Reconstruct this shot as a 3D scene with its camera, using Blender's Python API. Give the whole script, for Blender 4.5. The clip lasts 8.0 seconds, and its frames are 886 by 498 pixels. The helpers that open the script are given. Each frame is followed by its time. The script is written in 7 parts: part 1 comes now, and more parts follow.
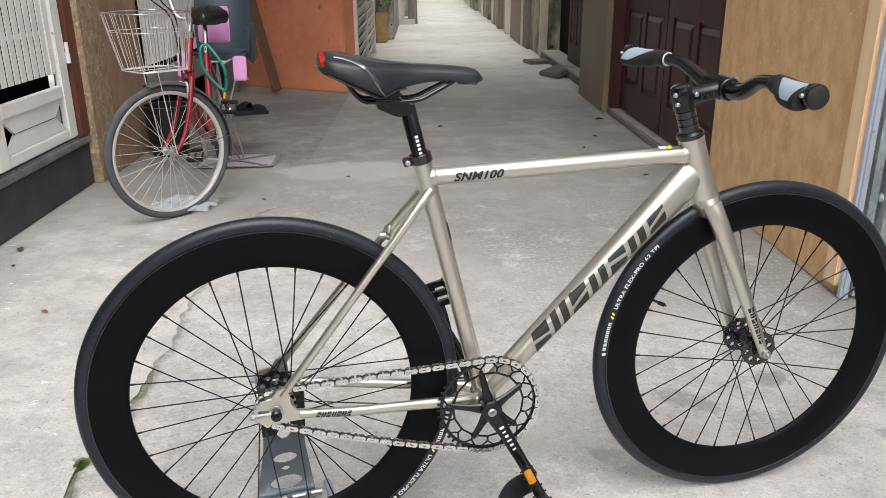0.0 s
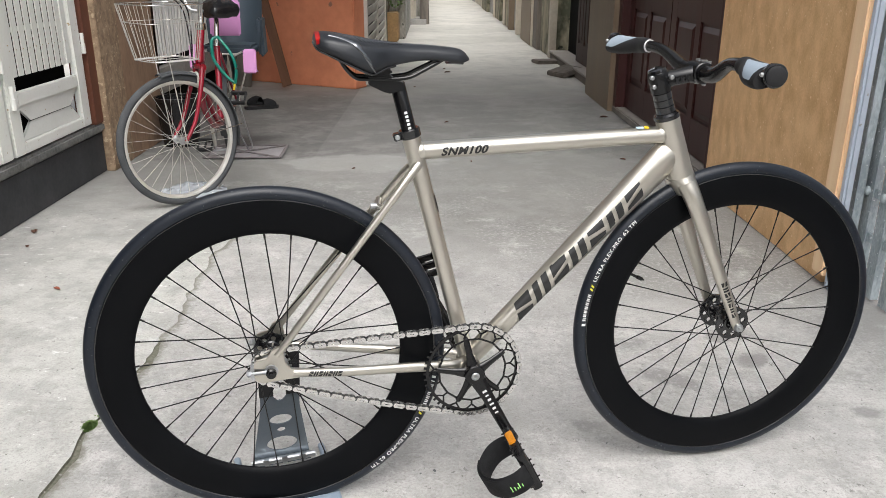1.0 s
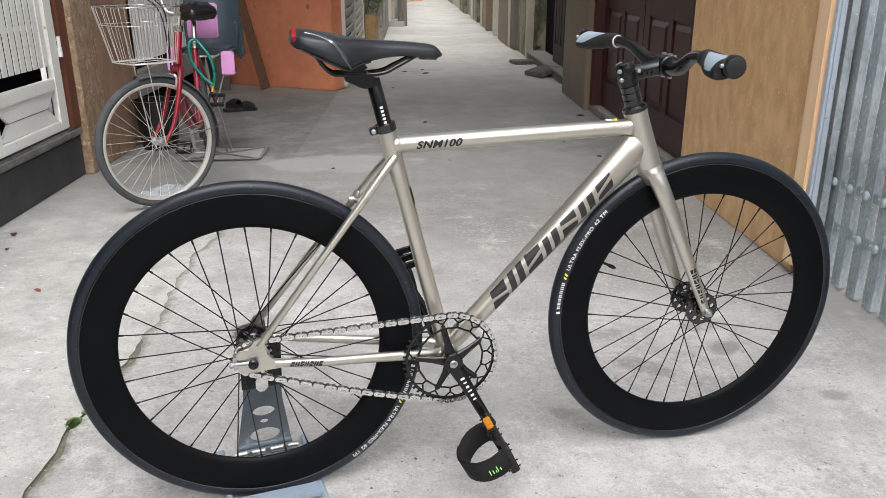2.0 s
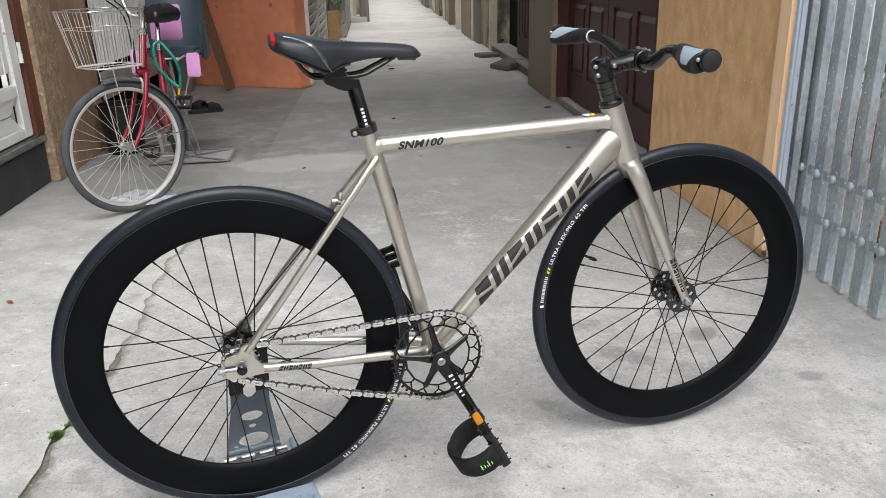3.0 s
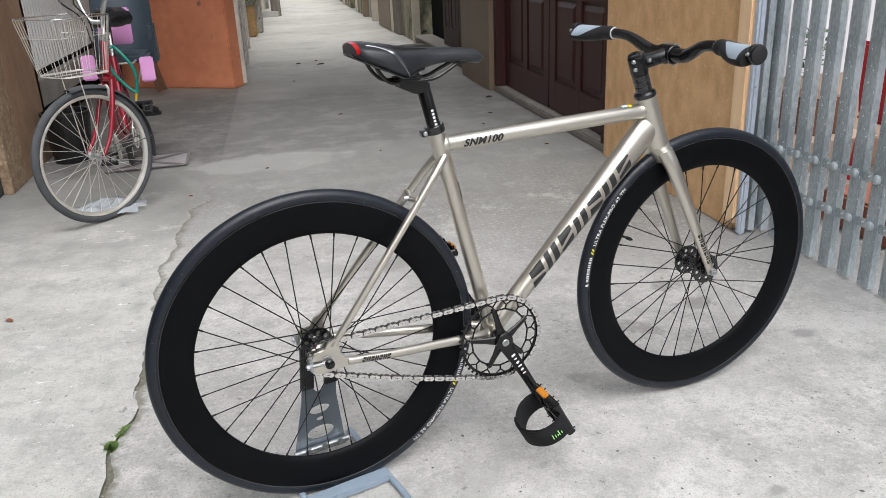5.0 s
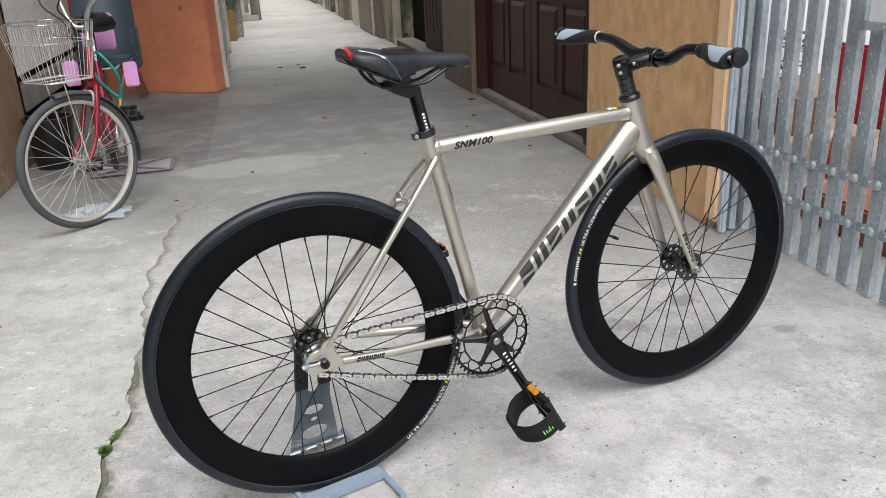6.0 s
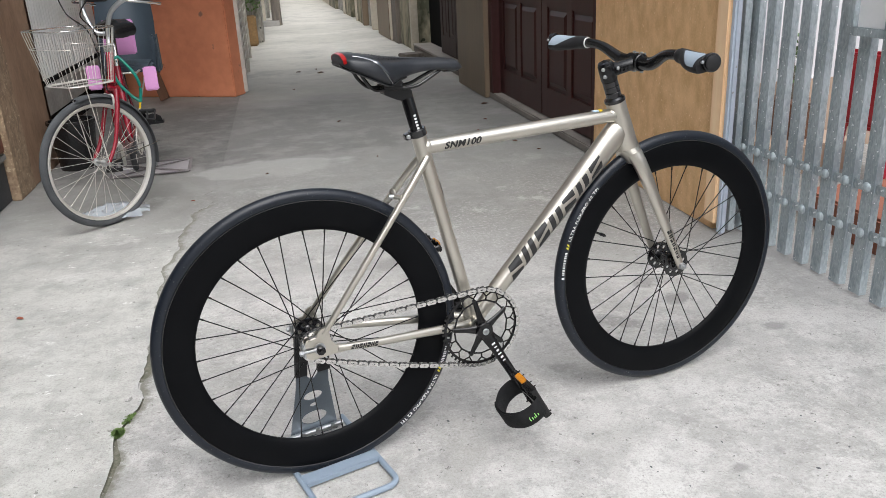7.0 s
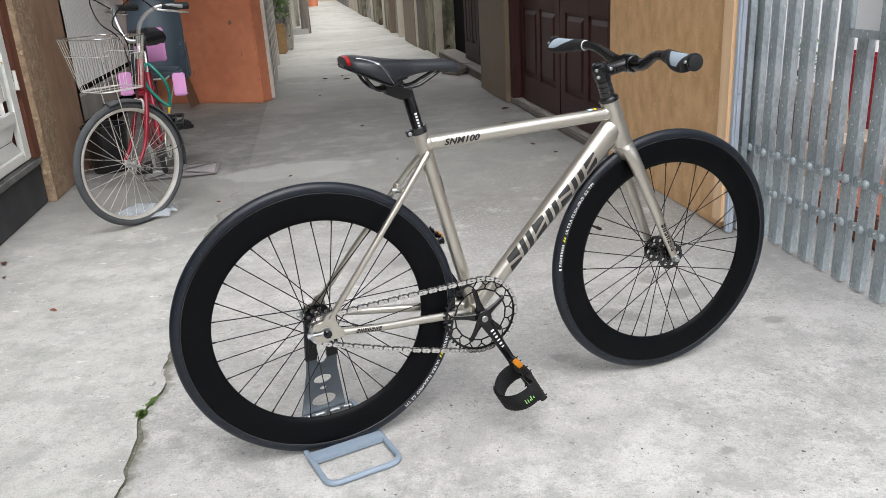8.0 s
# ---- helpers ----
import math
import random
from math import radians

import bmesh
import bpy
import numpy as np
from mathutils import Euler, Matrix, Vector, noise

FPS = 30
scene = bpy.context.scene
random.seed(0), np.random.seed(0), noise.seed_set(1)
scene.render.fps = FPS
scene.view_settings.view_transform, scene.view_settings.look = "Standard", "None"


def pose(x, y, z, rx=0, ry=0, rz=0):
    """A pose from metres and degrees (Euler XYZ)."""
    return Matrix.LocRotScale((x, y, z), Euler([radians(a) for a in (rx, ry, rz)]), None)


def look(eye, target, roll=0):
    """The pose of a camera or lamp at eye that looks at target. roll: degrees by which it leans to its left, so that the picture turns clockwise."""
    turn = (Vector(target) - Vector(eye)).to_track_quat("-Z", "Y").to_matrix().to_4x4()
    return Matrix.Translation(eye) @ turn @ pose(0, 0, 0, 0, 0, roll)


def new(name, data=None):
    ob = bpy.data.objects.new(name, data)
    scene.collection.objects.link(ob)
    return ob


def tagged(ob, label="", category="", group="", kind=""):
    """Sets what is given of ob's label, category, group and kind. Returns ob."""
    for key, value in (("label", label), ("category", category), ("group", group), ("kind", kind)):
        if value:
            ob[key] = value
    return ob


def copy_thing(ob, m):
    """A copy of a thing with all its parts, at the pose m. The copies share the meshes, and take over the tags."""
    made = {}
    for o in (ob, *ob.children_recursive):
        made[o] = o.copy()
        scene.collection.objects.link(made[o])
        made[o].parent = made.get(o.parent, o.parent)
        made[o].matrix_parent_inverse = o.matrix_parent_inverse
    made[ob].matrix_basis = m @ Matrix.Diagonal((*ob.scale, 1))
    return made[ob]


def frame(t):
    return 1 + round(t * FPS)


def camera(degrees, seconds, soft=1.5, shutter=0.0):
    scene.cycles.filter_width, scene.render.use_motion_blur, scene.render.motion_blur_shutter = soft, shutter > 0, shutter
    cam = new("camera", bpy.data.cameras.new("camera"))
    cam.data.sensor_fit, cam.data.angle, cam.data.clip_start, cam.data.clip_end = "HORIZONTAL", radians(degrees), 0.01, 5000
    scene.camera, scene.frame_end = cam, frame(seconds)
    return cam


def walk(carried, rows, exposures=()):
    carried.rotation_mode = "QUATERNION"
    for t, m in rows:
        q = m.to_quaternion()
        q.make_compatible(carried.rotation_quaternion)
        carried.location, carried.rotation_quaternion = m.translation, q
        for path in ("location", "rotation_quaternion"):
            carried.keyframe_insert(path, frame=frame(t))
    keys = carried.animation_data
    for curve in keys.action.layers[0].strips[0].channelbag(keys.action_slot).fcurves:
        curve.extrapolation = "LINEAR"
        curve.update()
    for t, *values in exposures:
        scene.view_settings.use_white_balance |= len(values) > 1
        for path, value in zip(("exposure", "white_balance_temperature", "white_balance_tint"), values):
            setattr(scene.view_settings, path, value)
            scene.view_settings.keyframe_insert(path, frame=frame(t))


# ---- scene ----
cam = camera(58.6, 8.0, 0.4)
PATH = [
    (0, (0.276, -1.293, 1.083), (0.329, 0.589, 0.407), -0.4),
    (0.5, (0.289, -1.344, 1.079), (0.313, 0.539, 0.405), -0.1),
    (1, (0.317, -1.396, 1.057), (0.344, 0.488, 0.386), 0.2),
    (1.5, (0.323, -1.426, 1.049), (0.369, 0.458, 0.381), 0.1),
    (2, (0.326, -1.442, 1.05), (0.399, 0.443, 0.384), -0.2),
    (3.5, (0.227, -1.449, 1.073), (0.429, 0.416, 0.379), -2.0),
    (4, (0.116, -1.458, 1.086), (0.376, 0.395, 0.381), -2.4),
    (5.5, (-0.051, -1.513, 1.115), (0.352, 0.313, 0.405), -2.6),
    (6, (-0.054, -1.522, 1.117), (0.36, 0.302, 0.41), -2.7),
    (6.5, (-0.051, -1.55, 1.12), (0.348, 0.279, 0.418), -2.8),
    (7, (-0.012, -1.631, 1.126), (0.353, 0.209, 0.432), -2.9),
    (7.5, (0.019, -1.714, 1.124), (0.345, 0.136, 0.439), -3.2),
    (8, (0.032, -1.756, 1.124), (0.326, 0.104, 0.45), -3.5),
]
EXPOSURE = 0.62
walk(cam, [(t, look(eye, target, roll)) for t, eye, target, roll in PATH], [(t, EXPOSURE + more, kelvin, 10) for t, more, kelvin in ((0.0, 0.12, 6480), (2.0, 0.08, 6330), (4.0, 0.02, 6280), (8.0, 0.01, 6270))])

# ---- light: a bright overcast sky ----
SUN_UP, SUN_ROUND = 58.0, 178.0
world = bpy.data.worlds.new("overcast_sky")
scene.world = world
world.use_nodes = True
wn, wl = world.node_tree.nodes, world.node_tree.links
sky = wn.new("ShaderNodeTexSky")
sky.sky_type = "NISHITA"
sky.sun_disc = False
sky.sun_elevation, sky.sun_rotation = radians(SUN_UP), radians(SUN_ROUND)
sky.dust_density, sky.air_density, sky.ozone_density = 5.0, 1.0, 0.6
grey = wn.new("ShaderNodeHueSaturation")
grey.inputs["Saturation"].default_value = 0.30
wl.new(sky.outputs["Color"], grey.inputs["Color"])
wl.new(grey.outputs["Color"], wn["Background"].inputs["Color"])
wn["Background"].inputs["Strength"].default_value = 0.15
sun = new("sun", bpy.data.lights.new("sun", "SUN"))
sun.data.energy, sun.data.angle, sun.data.color = 0.9, radians(60), (1.0, 1.0, 0.99)
up, way = radians(SUN_UP), radians(SUN_ROUND)
sun.matrix_world = look((20 * math.sin(way) * math.cos(up), 20 * math.cos(way) * math.cos(up), 20 * math.sin(up)), (0, 0, 0))

# ---- helpers for shapes ----
def spline(pts, n=8):
    """A smooth line through the points."""
    pts = [Vector(p) for p in pts]
    out = []
    for i in range(len(pts) - 1):
        a, b, c, d = pts[max(i - 1, 0)], pts[i], pts[i + 1], pts[min(i + 2, len(pts) - 1)]
        for k in range(n):
            t = k / n
            out.append(0.5 * ((2 * b) + (c - a) * t + (2 * a - 5 * b + 4 * c - d) * t * t + (3 * b - a - 3 * c + d) * t ** 3))
    return out + [pts[-1]]


def ramp(a, b, n):
    return [a + (b - a) * k / (n - 1) for k in range(n)]


def sweep(bm, pts, radii, seg=12, ref=(0, 1, 0), caps=True, closed=False):
    """A round or oval bar along pts; radii: one number, or one (across, along ref) or number a point."""
    pts, ref = [Vector(p) for p in pts], Vector(ref)
    n = len(pts)
    rings = []
    for i, p in enumerate(pts):
        ahead = (pts[(i + 1) % n] - pts[i - 1]) if closed else (pts[min(i + 1, n - 1)] - pts[max(i - 1, 0)])
        ahead.normalize()
        side = ref - ref.dot(ahead) * ahead
        if side.length < 1e-3:
            side = Vector((1, 0, 0)) - ahead.x * ahead
        side.normalize()
        across = ahead.cross(side)
        r = radii[i] if isinstance(radii, list) else radii
        ra, rb = r if isinstance(r, (list, tuple)) else (r, r)
        rings.append([bm.verts.new(p + across * (ra * math.cos(2 * math.pi * k / seg)) + side * (rb * math.sin(2 * math.pi * k / seg))) for k in range(seg)])
    for i in range(n if closed else n - 1):
        a, b = rings[i], rings[(i + 1) % n]
        for k in range(seg):
            bm.faces.new((a[k], a[(k + 1) % seg], b[(k + 1) % seg], b[k]))
    if caps and not closed:
        bm.faces.new(rings[0][::-1])
        bm.faces.new(rings[-1])
    return bm


def lathe(bm, profile, seg=64, at=(0, 0, 0), axis="y", closed=False):
    """Turns a profile of (radius, along) about an axis."""
    at = Vector(at)
    rings = []
    for r, h in profile:
        ring = []
        for k in range(seg):
            c, s = r * math.cos(2 * math.pi * k / seg), r * math.sin(2 * math.pi * k / seg)
            ring.append(bm.verts.new(at + Vector({"y": (c, h, s), "z": (c, -s, h), "x": (h, -c, s)}[axis])))
        rings.append(ring)
    m = len(rings)
    for i in range(m if closed else m - 1):
        a, b = rings[i], rings[(i + 1) % m]
        for k in range(seg):
            bm.faces.new((a[k], b[k], b[(k + 1) % seg], a[(k + 1) % seg]))
    if not closed:
        for ring, flip in ((rings[0], True), (rings[-1], False)):
            bm.faces.new(ring if flip else ring[::-1])
    return bm


def box(bm, size, m=None, bevel=0.0, at=(0, 0, 0)):
    m = m or Matrix.Translation(at)
    made = bmesh.ops.create_cube(bm, size=1.0, matrix=m @ Matrix.Diagonal((*size, 1)))
    if bevel:
        edges = {e for v in made["verts"] for e in v.link_edges}
        bmesh.ops.bevel(bm, geom=list(edges), offset=bevel, segments=2, affect="EDGES", clamp_overlap=True)
    return bm


def plate(bm, outline, thick, m=None, holes=()):
    """A flat plate with an outline in its x and z, thick along y; holes are outlines too."""
    m = m or Matrix()
    loops = [outline, *holes]
    edges = []
    for loop in loops:
        vs = [bm.verts.new((x, -thick / 2, z)) for x, z in loop]
        edges += [bm.edges.new((vs[i], vs[(i + 1) % len(vs)])) for i in range(len(vs))]
    made = bmesh.ops.triangle_fill(bm, use_beauty=True, use_dissolve=False, edges=edges)
    faces = [g for g in made["geom"] if isinstance(g, bmesh.types.BMFace)]
    ext = bmesh.ops.extrude_face_region(bm, geom=faces)
    vs = [g for g in ext["geom"] if isinstance(g, bmesh.types.BMVert)]
    bmesh.ops.translate(bm, vec=(0, thick, 0), verts=vs)
    mine = {v for f in faces for v in f.verts} | set(vs)
    bmesh.ops.transform(bm, matrix=m, verts=list(mine))
    bmesh.ops.recalc_face_normals(bm, faces=bm.faces)
    return bm


def oval(x, z, a, b, n=20):
    return [(x + a * math.cos(2 * math.pi * k / n), z + b * math.sin(2 * math.pi * k / n)) for k in range(n)]


def mesh_of(name, bm, material, sharp=35):
    me = bpy.data.meshes.new(name)
    bm.normal_update()
    bm.to_mesh(me)
    bm.free()
    me.materials.append(material)
    me.shade_smooth()
    me.set_sharp_from_angle(angle=radians(sharp))
    return me


def part(name, bm, material, parent, label="", sharp=35):
    """Links a bmesh as one mesh under a thing or a part."""
    ob = new(name, mesh_of(name, bm, material, sharp))
    ob.parent = parent
    if label:
        ob["label"] = label
    return ob


def thing(name, label, category, m=None, group="", kind=""):
    ob = new(name)
    ob.empty_display_size = 0.1
    ob.matrix_basis = m or Matrix()
    return tagged(ob, label, category, group, kind)


def solid(name, bm, material, label, category, m=None, group="", kind="", sharp=35):
    ob = new(name, mesh_of(name, bm, material, sharp))
    ob.matrix_basis = m or Matrix()
    return tagged(ob, label, category, group, kind)


# ---- materials ----
def mat(name, col, col2=None, rough=0.5, metal=0.0, scale=6.0, fine=60.0, amount=0.5, bump=0.1, depth=0.002, stretch=(1, 1, 1), coat=0.0, rough2=None, speck=0.0, speckcol=(0.02, 0.02, 0.02), spec=0.5):
    """A surface with two scales of variation: broad (scale) between col and col2, and fine grain with relief."""
    m = bpy.data.materials.new(name)
    m.use_nodes = True
    n, l = m.node_tree.nodes, m.node_tree.links
    b = n["Principled BSDF"]
    co = n.new("ShaderNodeTexCoord")
    mp = n.new("ShaderNodeMapping")
    mp.inputs["Scale"].default_value = stretch
    l.new(co.outputs["Object"], mp.inputs["Vector"])
    broad, grain = n.new("ShaderNodeTexNoise"), n.new("ShaderNodeTexNoise")
    for node, s, d in ((broad, scale, 6), (grain, fine, 4)):
        node.inputs["Scale"].default_value = s
        node.inputs["Detail"].default_value = d
        l.new(mp.outputs["Vector"], node.inputs["Vector"])
    add = n.new("ShaderNodeMath")
    add.operation = "MULTIPLY_ADD"
    l.new(grain.outputs["Fac"], add.inputs[0])
    add.inputs[1].default_value = 0.5
    l.new(broad.outputs["Fac"], add.inputs[2])
    spread = n.new("ShaderNodeMapRange")
    spread.inputs["From Min"].default_value, spread.inputs["From Max"].default_value = 0.75 - 0.3 / max(amount, 0.05) * 0.5, 0.75 + 0.3 / max(amount, 0.05) * 0.5
    l.new(add.outputs[0], spread.inputs["Value"])
    mix = n.new("ShaderNodeMix")
    mix.data_type = "RGBA"
    c2 = col2 or tuple(0.7 * c for c in col)
    mix.inputs[6].default_value, mix.inputs[7].default_value = (*c2, 1), (*col, 1)
    l.new(spread.outputs["Result"], mix.inputs[0])
    out = mix.outputs[2]
    if speck:
        sp = n.new("ShaderNodeTexNoise")
        sp.inputs["Scale"].default_value, sp.inputs["Detail"].default_value = fine * 0.6, 3
        l.new(co.outputs["Object"], sp.inputs["Vector"])
        cut = n.new("ShaderNodeMapRange")
        cut.inputs["From Min"].default_value, cut.inputs["From Max"].default_value = 0.72 - 0.2 * speck, 0.76 - 0.2 * speck
        l.new(sp.outputs["Fac"], cut.inputs["Value"])
        mix2 = n.new("ShaderNodeMix")
        mix2.data_type = "RGBA"
        l.new(cut.outputs["Result"], mix2.inputs[0])
        l.new(out, mix2.inputs[6])
        mix2.inputs[7].default_value = (*speckcol, 1)
        out = mix2.outputs[2]
    l.new(out, b.inputs["Base Color"])
    rr = n.new("ShaderNodeMapRange")
    rr.inputs["To Min"].default_value, rr.inputs["To Max"].default_value = rough, rough2 if rough2 is not None else min(rough * 1.3, 1)
    l.new(broad.outputs["Fac"], rr.inputs["Value"])
    l.new(rr.outputs["Result"], b.inputs["Roughness"])
    b.inputs["Metallic"].default_value = metal
    b.inputs["Specular IOR Level"].default_value = spec
    b.inputs["Coat Weight"].default_value = coat
    b.inputs["Coat Roughness"].default_value = 0.15
    if bump:
        bp = n.new("ShaderNodeBump")
        bp.inputs["Strength"].default_value, bp.inputs["Distance"].default_value = bump, depth
        l.new(grain.outputs["Fac"], bp.inputs["Height"])
        l.new(bp.outputs["Normal"], b.inputs["Normal"])
    return m


M_FRAME = mat("champagne_silver_paint", (0.585, 0.555, 0.49), (0.52, 0.49, 0.43), rough=0.29, metal=0.93, scale=5, fine=900, bump=0.03, depth=0.0003, coat=0.5)
M_BLACK = mat("black_anodised_metal", (0.0035, 0.0035, 0.004), (0.006, 0.006, 0.0065), rough=0.17, spec=0.42, metal=0.0, scale=20, fine=500, bump=0.03, depth=0.0002, rough2=0.30)
M_BLACKGLOSS = mat("black_gloss_paint", (0.005, 0.005, 0.006), (0.008, 0.008, 0.009), rough=0.12, spec=0.5, scale=10, fine=300, bump=0.02, depth=0.0003, coat=0.5)
M_RIM = mat("matt_black_rim", (0.0022, 0.0025, 0.0032), (0.0040, 0.0043, 0.0052), rough=0.36, spec=0.09, scale=9, fine=400, bump=0.06, depth=0.0004)
M_TYRE = mat("black_tyre_rubber", (0.009, 0.0125, 0.020), (0.0055, 0.008, 0.013), rough=0.30, spec=0.42, scale=14, fine=300, bump=0.25, depth=0.0006, speck=0.20, speckcol=(0.07, 0.07, 0.07), rough2=0.5)
M_SADDLE = mat("black_saddle_vinyl", (0.010, 0.012, 0.0155), (0.016, 0.018, 0.022), rough=0.36, scale=12, fine=700, bump=0.35, depth=0.0005)
M_GRIP = mat("black_grip_rubber", (0.011, 0.011, 0.012), (0.017, 0.017, 0.018), rough=0.5, spec=0.35, scale=20, fine=600, bump=0.3, depth=0.0005)
M_GRIPGREY = mat("grey_grip_rubber", (0.30, 0.36, 0.42), (0.26, 0.31, 0.36), rough=0.6, scale=20, fine=600, bump=0.3, depth=0.0005)
M_CHROME = mat("bright_steel", (0.74, 0.73, 0.71), (0.58, 0.57, 0.55), rough=0.2, metal=1.0, scale=25, fine=400, bump=0.03, depth=0.0003)
M_DARKSTEEL = mat("oiled_chain_steel", (0.13, 0.13, 0.13), (0.08, 0.08, 0.08), rough=0.35, metal=0.8, scale=25, fine=300, bump=0.05, depth=0.0003)
M_STEEL = mat("zinc_plated_steel", (0.52, 0.53, 0.54), (0.42, 0.43, 0.44), rough=0.32, metal=1.0, scale=25, fine=300, bump=0.08, depth=0.0004)
M_SPOKE = mat("black_spoke_steel", (0.004, 0.004, 0.004), (0.007, 0.007, 0.007), rough=0.3, spec=0.3, scale=30, fine=300, bump=0.0)
M_STAND = mat("blue_grey_stand_paint", (0.26, 0.32, 0.39), (0.22, 0.275, 0.34), rough=0.28, scale=12, fine=250, bump=0.1, depth=0.0005)
M_GUNMETAL = mat("blue_grey_gloss_paint", (0.30, 0.345, 0.39), (0.24, 0.28, 0.32), rough=0.22, metal=0.6, scale=12, fine=250, bump=0.06, depth=0.0004, coat=0.4)
M_DECAL = mat("black_decal", (0.012, 0.012, 0.012), (0.02, 0.02, 0.02), rough=0.3, scale=30, fine=300, bump=0.0)
M_WHITEDECAL = mat("white_decal", (0.75, 0.75, 0.74), (0.68, 0.68, 0.66), rough=0.5, scale=30, fine=300, bump=0.0)
M_YELLOW = mat("yellow_decal", (0.75, 0.68, 0.05), (0.7, 0.6, 0.04), rough=0.5, scale=30, fine=300, bump=0.0)
M_STICKBLUE = mat("pale_blue_sticker", (0.5, 0.66, 0.78), (0.45, 0.6, 0.72), rough=0.4, scale=30, fine=300, bump=0.0)
M_STICKYEL = mat("yellow_sticker", (0.8, 0.55, 0.02), (0.75, 0.5, 0.02), rough=0.4, scale=30, fine=300, bump=0.0)
M_DARKCHROME = mat("dark_chrome_trim", (0.20, 0.205, 0.215), (0.16, 0.165, 0.175), rough=0.07, metal=1.0, scale=10, fine=300, bump=0.0)
M_RED = mat("red_saddle_light", (0.42, 0.008, 0.008), (0.34, 0.006, 0.006), rough=0.25, scale=30, fine=300, bump=0.0, coat=0.5)
M_ORANGEREF = mat("amber_reflector", (0.62, 0.25, 0.012), (0.46, 0.16, 0.008), rough=0.2, scale=200, fine=900, bump=0.3, depth=0.001, coat=0.6)
M_STRAP = mat("black_nylon_strap", (0.008, 0.008, 0.009), (0.014, 0.014, 0.015), rough=0.75, spec=0.25, scale=60, fine=1500, bump=0.5, depth=0.0006)
M_GREENLOGO = mat("lime_strap_print", (0.35, 0.75, 0.2), (0.3, 0.65, 0.2), rough=0.6, scale=30, fine=300, bump=0.0)

M_PLY = mat("brown_plywood", (0.78, 0.51, 0.265), (0.58, 0.345, 0.155), rough=0.42, scale=9, fine=120, amount=0.8, bump=0.2, depth=0.001, stretch=(1.8, 1.8, 1.0), speck=0.28, speckcol=(0.84, 0.60, 0.36))
M_PINE = mat("pine_batten", (0.92, 0.68, 0.43), (0.84, 0.56, 0.32), rough=0.55, scale=4, fine=60, amount=0.7, bump=0.2, depth=0.001, stretch=(6, 6, 0.25))
M_PANEL = mat("olive_brown_panel", (0.20, 0.15, 0.10), (0.145, 0.105, 0.068), rough=0.45, scale=2, fine=30, amount=0.6, bump=0.1, depth=0.001, stretch=(3, 3, 0.2))
M_CHIP2 = mat("brown_chipboard", (0.37, 0.245, 0.16), (0.24, 0.15, 0.095), rough=0.5, scale=8, fine=45, amount=0.8, bump=0.2, depth=0.0015, stretch=(1, 1, 0.5), speck=0.3, speckcol=(0.30, 0.20, 0.125))
M_OSB = mat("chipboard", (0.40, 0.29, 0.19), (0.24, 0.165, 0.105), rough=0.6, scale=26, fine=90, amount=1.0, bump=0.25, depth=0.0015, stretch=(1, 1, 0.8), speck=0.5, speckcol=(0.52, 0.41, 0.27))
M_REDBROWN = mat("red_brown_board", (0.17, 0.085, 0.05), (0.12, 0.058, 0.034), rough=0.4, scale=3, fine=30, amount=0.8, bump=0.12, depth=0.001, stretch=(2, 2, 0.25))
M_DOOR = mat("dark_red_brown_door", (0.046, 0.014, 0.012), (0.030, 0.009, 0.008), rough=0.34, spec=0.34, scale=4, fine=40, amount=0.7, bump=0.12, depth=0.001, stretch=(3, 3, 0.25))
M_DOORFRAME = mat("dark_red_brown_frame", (0.052, 0.018, 0.017), (0.038, 0.013, 0.012), rough=0.45, spec=0.3, scale=4, fine=40, amount=0.7, bump=0.12, depth=0.001, stretch=(3, 3, 0.25))
M_FARDOOR = mat("brown_black_door", (0.052, 0.026, 0.019), (0.034, 0.017, 0.013), rough=0.6, scale=4, fine=40, amount=0.7, bump=0.1, depth=0.001, stretch=(3, 3, 0.25))
M_ORANGE = mat("orange_plaster", (0.78, 0.305, 0.16), (0.62, 0.22, 0.115), rough=0.8, scale=1.6, fine=14, amount=0.7, bump=0.3, depth=0.003, speck=0.13, speckcol=(0.30, 0.15, 0.10))
M_BLUEPAINT = mat("pale_blue_paint", (0.50, 0.56, 0.64), (0.42, 0.475, 0.55), rough=0.5, scale=5, fine=60, amount=0.7, bump=0.15, depth=0.001, speck=0.2, speckcol=(0.3, 0.3, 0.3))
M_WHITEGATE = mat("cream_white_gate_paint", (0.84, 0.845, 0.80), (0.76, 0.765, 0.715), rough=0.42, scale=5, fine=70, amount=0.6, bump=0.12, depth=0.001, speck=0.10, speckcol=(0.42, 0.30, 0.16))
M_PLINTH = mat("dark_grey_plinth", (0.035, 0.037, 0.04), (0.055, 0.057, 0.06), rough=0.75, scale=4, fine=50, amount=0.8, bump=0.35, depth=0.003)
M_PLINTHTOP = mat("weathered_stone_cap", (0.10, 0.10, 0.095), (0.20, 0.20, 0.19), rough=0.8, scale=9, fine=60, amount=0.9, bump=0.4, depth=0.003)
M_RUSTPOST = mat("red_brown_post", (0.16, 0.055, 0.028), (0.12, 0.04, 0.022), rough=0.55, scale=5, fine=50, amount=0.7, bump=0.15, depth=0.001, stretch=(2, 2, 0.4))
M_CEMENT = mat("bare_cement", (0.36, 0.35, 0.33), (0.25, 0.24, 0.22), rough=0.85, scale=3, fine=40, amount=0.8, bump=0.4, depth=0.004)
